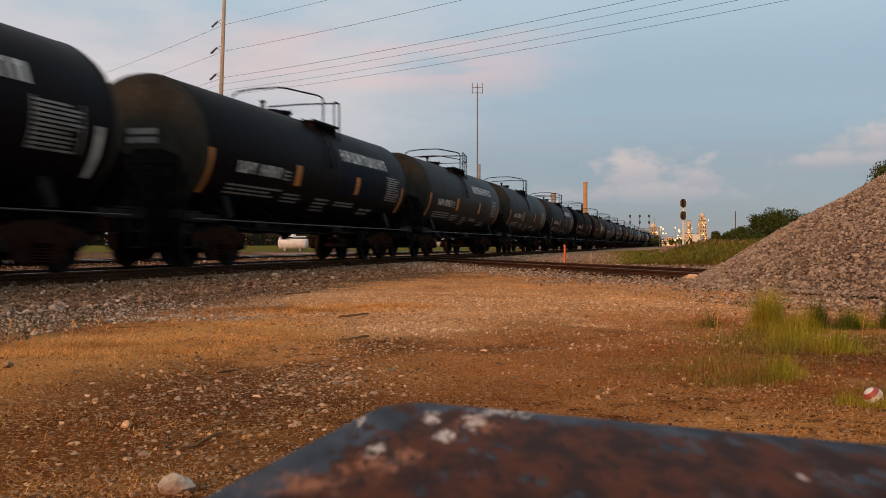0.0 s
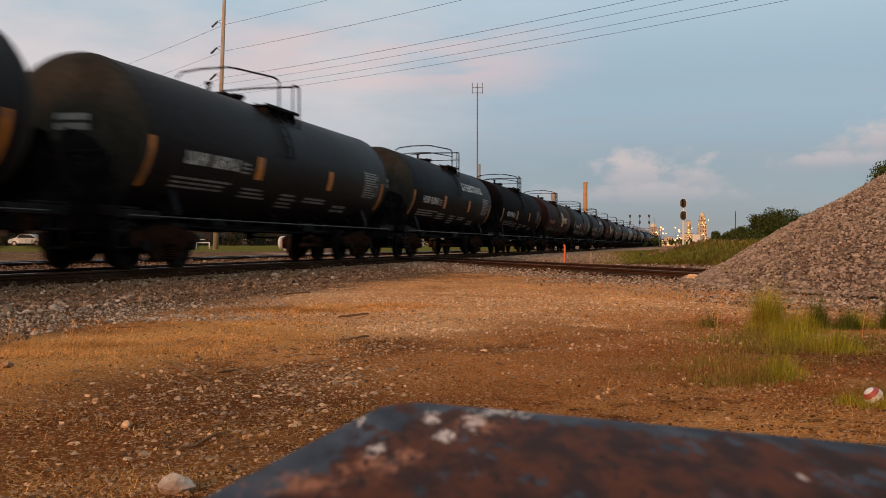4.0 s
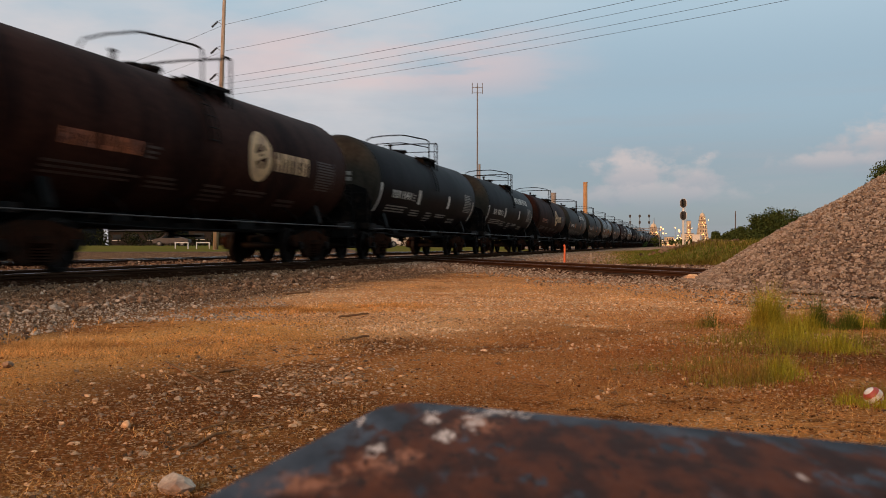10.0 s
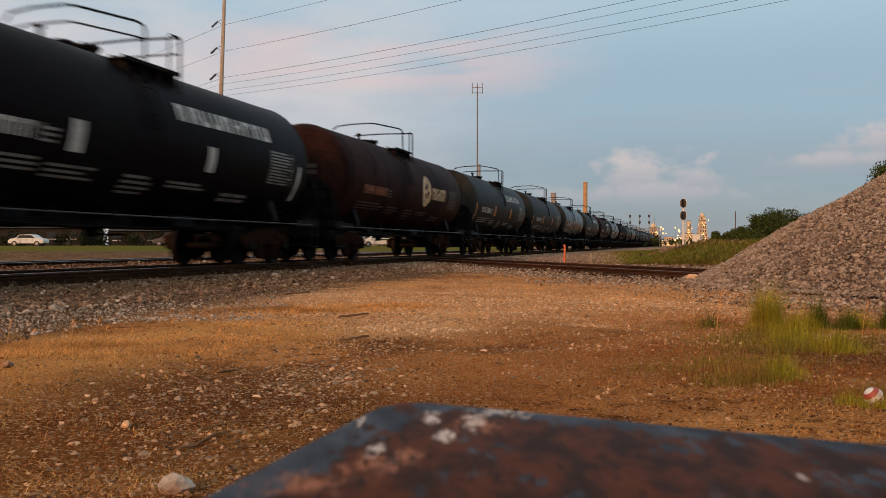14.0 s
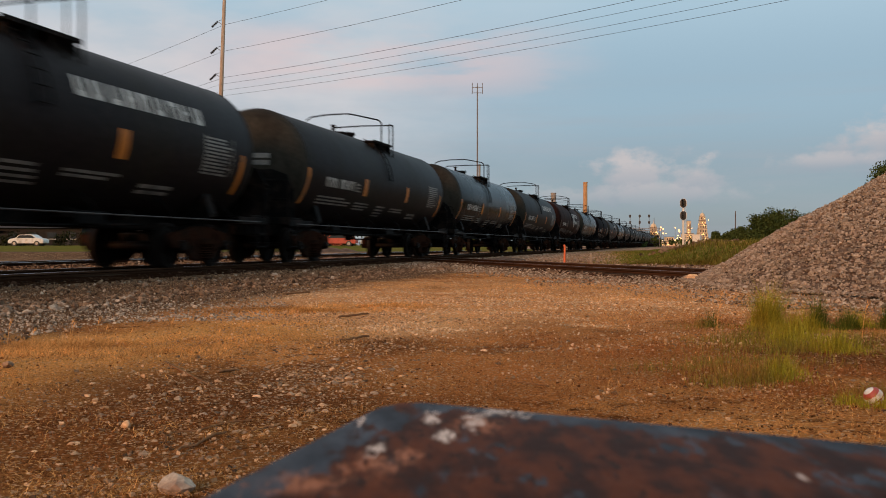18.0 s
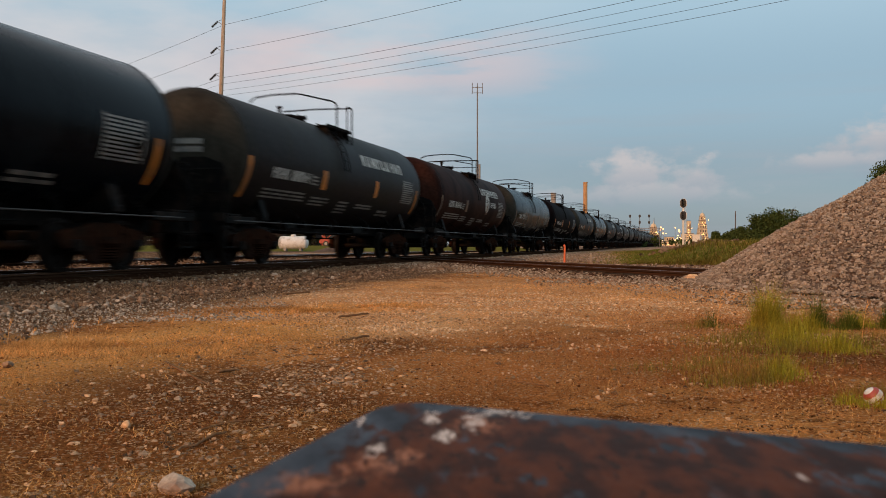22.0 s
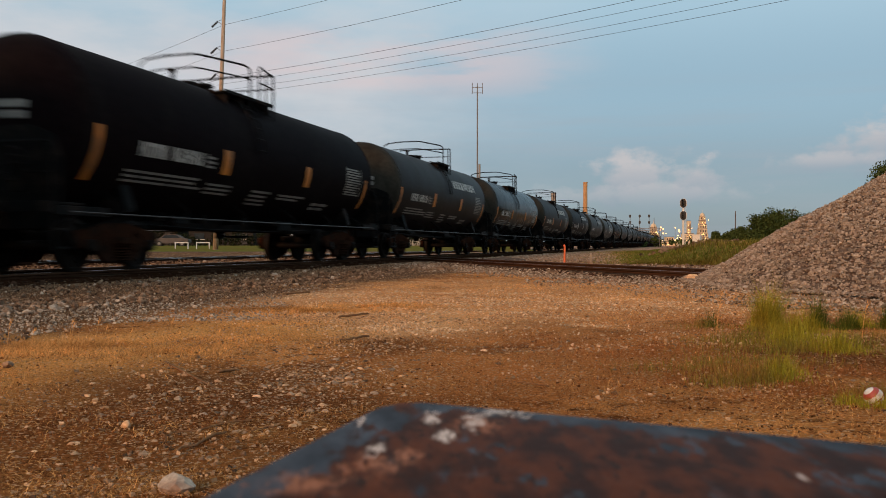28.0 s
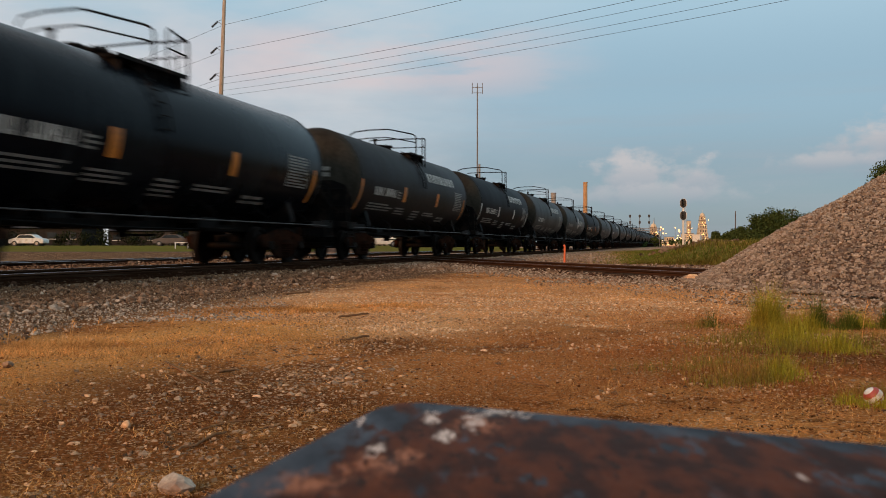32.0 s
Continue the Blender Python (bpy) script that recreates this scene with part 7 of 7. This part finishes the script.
# ---- across the line ----
def beyond_train():
    # road and verge
    def slab(name, r0, a0, r1, a1, depth, z, m, lab, kind="structure"):
        p, q = spot(r0, a0), spot(r1, a1)
        d = (q - p).normalized()
        nrm = Vector((-d.y, d.x, 0))
        vs = [p, q, q + nrm * depth, p + nrm * depth]
        bm = bmesh.new()
        lo = [bm.verts.new((v.x, v.y, -0.2)) for v in vs]
        hi = [bm.verts.new((v.x, v.y, z)) for v in vs]
        bm.faces.new(hi)
        bm.faces.new(lo[::-1])
        for k in range(4):
            bm.faces.new((lo[k], lo[(k + 1) % 4], hi[(k + 1) % 4], hi[k]))
        bmesh.ops.recalc_face_normals(bm, faces=bm.faces)
        tagged(mesh_object(name, bm, m), lab, "ground", "", kind)

    def verge_z(ahead):
        return 0.06 + 0.44 * max(0.0, min(1.0, (ahead - 74) / 46)) ** 0.8

    verts, faces = [], []
    for j in range(13):
        for i in range(21):
            p = spot(-74 + 82 * i / 20, 73 + 63 * j / 12)
            verts.append((p.x, p.y, verge_z(73 + 63 * j / 12) if 0 < j < 12 else -0.1))
    for j in range(12):
        for i in range(20):
            k = j * 21 + i
            faces.append((k, k + 1, k + 22, k + 21))
    stuff_mesh("verge", verts, faces, "far_grass", "mown green-yellow grass verge rising across the line", "ground", kind="structure")
    slab("road", -70, 62, 0, 66, 7.0, 0.03, "road_dust", "dusty grey-brown road across the line")

    def shed(right, ahead, w, d, h, roof, lab, windows=5, wall="white_paint"):
        p = spot(right, ahead)
        root = thing("shed", (p.x, p.y, verge_z(ahead) - 0.12), lab, "building", "low buildings across the line", turn=math.degrees(THETA))
        part("wall", box(bmesh.new(), (0, 0, h / 2), (w, d, h)), wall, root)
        bm = bmesh.new()
        prism(bm, [(-d * 0.56, h), (d * 0.56, h), (0, h + roof)], "X", -w * 0.52, w * 0.52)
        part("roof", bm, "roof_dark", root)
        for k in range(windows):
            x = (k + 0.5) / windows * w - w / 2
            win = part("window", box(bmesh.new(), (x, -d / 2 - 0.03, h * 0.58), (w / windows * 0.45, 0.08, h * 0.34)), "glass_dark", root)
            part("sill", box(bmesh.new(), (x, -d / 2 - 0.08, h * 0.39), (w / windows * 0.52, 0.14, 0.07)), "white_paint", win)
        part("door", box(bmesh.new(), (w * 0.36, -d / 2 - 0.05, 1.0), (0.95, 0.09, 2.0)), "roof_dark", root)

    shed(-58, 130, 14, 8, 2.6, 0.9, "long low dark building with a dark roof", 5, "shed_dark")
    shed(-43, 132, 10, 8, 2.2, 0.9, "small dark-sided building with a dark roof", 4, "shed_dark")
    shed(-31, 128, 9, 7, 2.4, 1.0, "small dark-sided building with a dark roof", 3, "shed_dark")
    shed(-15.8, 135, 4.4, 5, 2.3, 0.8, "small red-sided hut with a dark roof", 2, "red_panel")
    shed(-24, 140, 9, 7, 2.4, 0.9, "small dark-sided building with a dark roof", 3, "shed_dark")
    shed(-6, 140, 12, 8, 2.4, 1.0, "low pale building with a dark roof", 4, "house_wall")

    # dark hedge before the low buildings
    q = np.random.default_rng(88)
    V, F = [], []
    for k in range(64):
        p = spot(-78 + 76 * k / 63 + q.normal(0, 0.4), 117 + q.normal(0, 1.2))
        h = q.uniform(1.3, 2.6)
        v, f = leaf_cloud([(p.x, p.y, 0.3 + h * 0.3), (p.x + q.normal(0, 0.4), p.y, 0.3 + h * 0.7)], [h * 0.55, h * 0.42], 90, 0.16, 1200 + k)
        b = len(V)
        V += v
        F += [tuple(i + b for i in t) for t in f]
    stuff_mesh("hedge", [tuple(v) for v in V], F, "hedge_leaf", "dark dense hedge across the line", "hedge")

    # white gas tank on saddles
    p = spot(-12.75, 76)
    root = thing("gas_tank", (p.x, p.y, verge_z(76) - 0.01), "white horizontal gas tank on concrete saddles", "storage tank", turn=math.degrees(THETA))
    bm = bmesh.new()
    prof = [(0.56 * math.sin(a), -0.98 - 0.32 * math.cos(a)) for a in np.linspace(0, math.pi / 2, 7)]
    prof = prof + [(r, -h) for r, h in prof[::-1]]
    prof[0], prof[-1] = (0.0, prof[0][1]), (0.0, prof[-1][1])
    lathe(bm, prof, "X", 24, (0, 0, 0.66))
    part("shell", bm, "white_paint", root, "", True)
    for x in (-0.65, 0.65):
        part("saddle", box(bmesh.new(), (x, 0, 0.09), (0.22, 0.8, 0.24), 0.02), "concrete", root)
    bm = bmesh.new()
    lathe(bm, [(0.0, 1.38), (0.2, 1.37), (0.22, 1.32), (0.22, 1.16)], "Z", 12)
    part("valve_dome", bm, "white_paint", root)

    # white frames on the verge
    for right in (-24.6, -22.6):
        p = spot(right, 84)
        root = thing("barrier_frame", (p.x, p.y, verge_z(84) - 0.01), "white tubular frame on the grass verge", "barrier", "white frames on the verge", turn=math.degrees(THETA))
        for x in (-0.6, 0.6):
            part("post", rod(bmesh.new(), (x, 0, 0), (x, 0, 0.62), 0.05, seg=8), "white_paint", root)
        part("rail", rod(bmesh.new(), (-0.65, 0, 0.6), (0.65, 0, 0.6), 0.05, seg=8), "white_paint", root)

    def car(right, ahead, paint, lab, turn):
        p = spot(right, ahead)
        root = thing("car", (p.x, p.y, verge_z(ahead) - 0.01), lab, "car", "parked cars across the line", turn=math.degrees(THETA) + turn)
        bm = bmesh.new()
        out = [(-2.2, 0.35), (-2.25, 0.75), (-1.9, 0.92), (-1.35, 0.98), (-0.8, 1.42), (0.75, 1.45), (1.45, 1.0), (2.15, 0.88), (2.25, 0.6), (2.2, 0.35)]
        prism(bm, out, "Y", -0.85, 0.85)
        bmesh.ops.bevel(bm, geom=list(bm.edges), offset=0.06, segments=2, affect="EDGES")
        body = part("body", bm, paint, root)
        for s in (-1, 1):
            bm = bmesh.new()
            prism(bm, [(-1.15, 1.0), (-0.72, 1.36), (0.68, 1.38), (1.2, 1.02)], "Y", s * 0.855 - 0.01, s * 0.855 + 0.01)
            part("side_window", bm, "glass_dark", body)
        for x in (-1.4, 1.4):
            for s in (-1, 1):
                bm = lathe(bmesh.new(), [(0.0, -0.1), (0.2, -0.1), (0.33, -0.1), (0.33, 0.1), (0.2, 0.1), (0, 0.1)], "Y", 18, (x, s * 0.8, 0.33))
                wheel = part("wheel", bm, "signal_black", root)
                bm = lathe(bmesh.new(), [(0.0, s * 0.115), (0.17, s * 0.115), (0.2, s * 0.10)], "Y", 14, (x, s * 0.8, 0.33))
                part("rim", bm, "bare_steel", wheel)

    car(-7.0, 100, "white_paint", "white car parked across the line", 8)
    car(-12.6, 108, "red_panel", "red car parked across the line", -6)
    car(-52.0, 112, "white_paint", "white car parked by the low buildings", 0)
    car(-34.0, 112, "plant_dark", "dark car parked by the low buildings", 4)

    # spoil heaps by the road
    for right, ahead, w, h, lab in ((-9.4, 74.5, 1.6, 0.36, "low heap of tan soil by the road"), (-8.2, 75, 1.2, 0.3, "low heap of tan soil by the road"), (2.2, 31.5, 1.1, 0.16, "low clod heap of dark earth near the rails")):
        p = spot(right, ahead)
        verts, faces = [(0, 0, h)], []
        for j in range(1, 6):
            for k in range(20):
                a = 2 * math.pi * k / 20
                r = w * j / 5
                verts.append((r * math.cos(a), 0.7 * r * math.sin(a), max(-0.1, h * (1 - (j / 5) ** 1.5)) * (1 + 0.3 * noise.noise(Vector((3 * math.cos(a), 3 * math.sin(a), j + right)))) - 0.03))
        for k in range(20):
            faces.append((0, 1 + k, 1 + (k + 1) % 20))
            for j in range(4):
                b = 1 + j * 20
                faces.append((b + k, b + 20 + k, b + 20 + (k + 1) % 20, b + (k + 1) % 20))
        ob = stuff_mesh("soil_mound", verts, faces, "road_dust", lab, "soil heap", kind="thing")
        ob.matrix_world = pose(p.x, p.y, 0.0)


beyond_train()


def run_along(t):
    """Metres that the train has gone by t seconds; it gathers a little speed."""
    return SPEED * t + GAIN * t * t


def steady(ob):
    """Even pace between rows."""
    for c in ob.animation_data.action.layers[0].strips[0].channelbag(ob.animation_data.action_slot).fcurves:
        for k in c.keyframe_points:
            k.interpolation = "LINEAR"


def motions():
    def at(s):
        x, y, a = path_point(s)
        return pose(x, y, RAIL_Z, 0, 0, math.degrees(a))

    for car, start in TRAIN:
        walk(car, [(float(t), at(start - run_along(t))) for t in range(33)])
        steady(car)
    # wheels roll: one full set of rows for each axle place, shared by all that turn alike
    step, total = radians(80), run_along(32.0) / WHEEL_R
    times = [0.0]
    k = 1
    while k * step < total:
        s = k * step * WHEEL_R
        times.append((-SPEED + math.sqrt(SPEED * SPEED + 4 * GAIN * s)) / (2 * GAIN))
        k += 1
    times.append(32.0)
    keyed = {}
    for wheel, ay in WHEELS:
        if ay not in keyed:
            walk(wheel, [(t, Matrix.Translation((0, ay, WHEEL_R)) @ Matrix.Rotation(run_along(t) / WHEEL_R, 4, "X")) for t in times])
            steady(wheel)
            keyed[ay] = wheel.animation_data
        else:
            wheel.rotation_mode = "QUATERNION"
            wheel.animation_data_create()
            wheel.animation_data.action = keyed[ay].action
            wheel.animation_data.action_slot = keyed[ay].action_slot


motions()
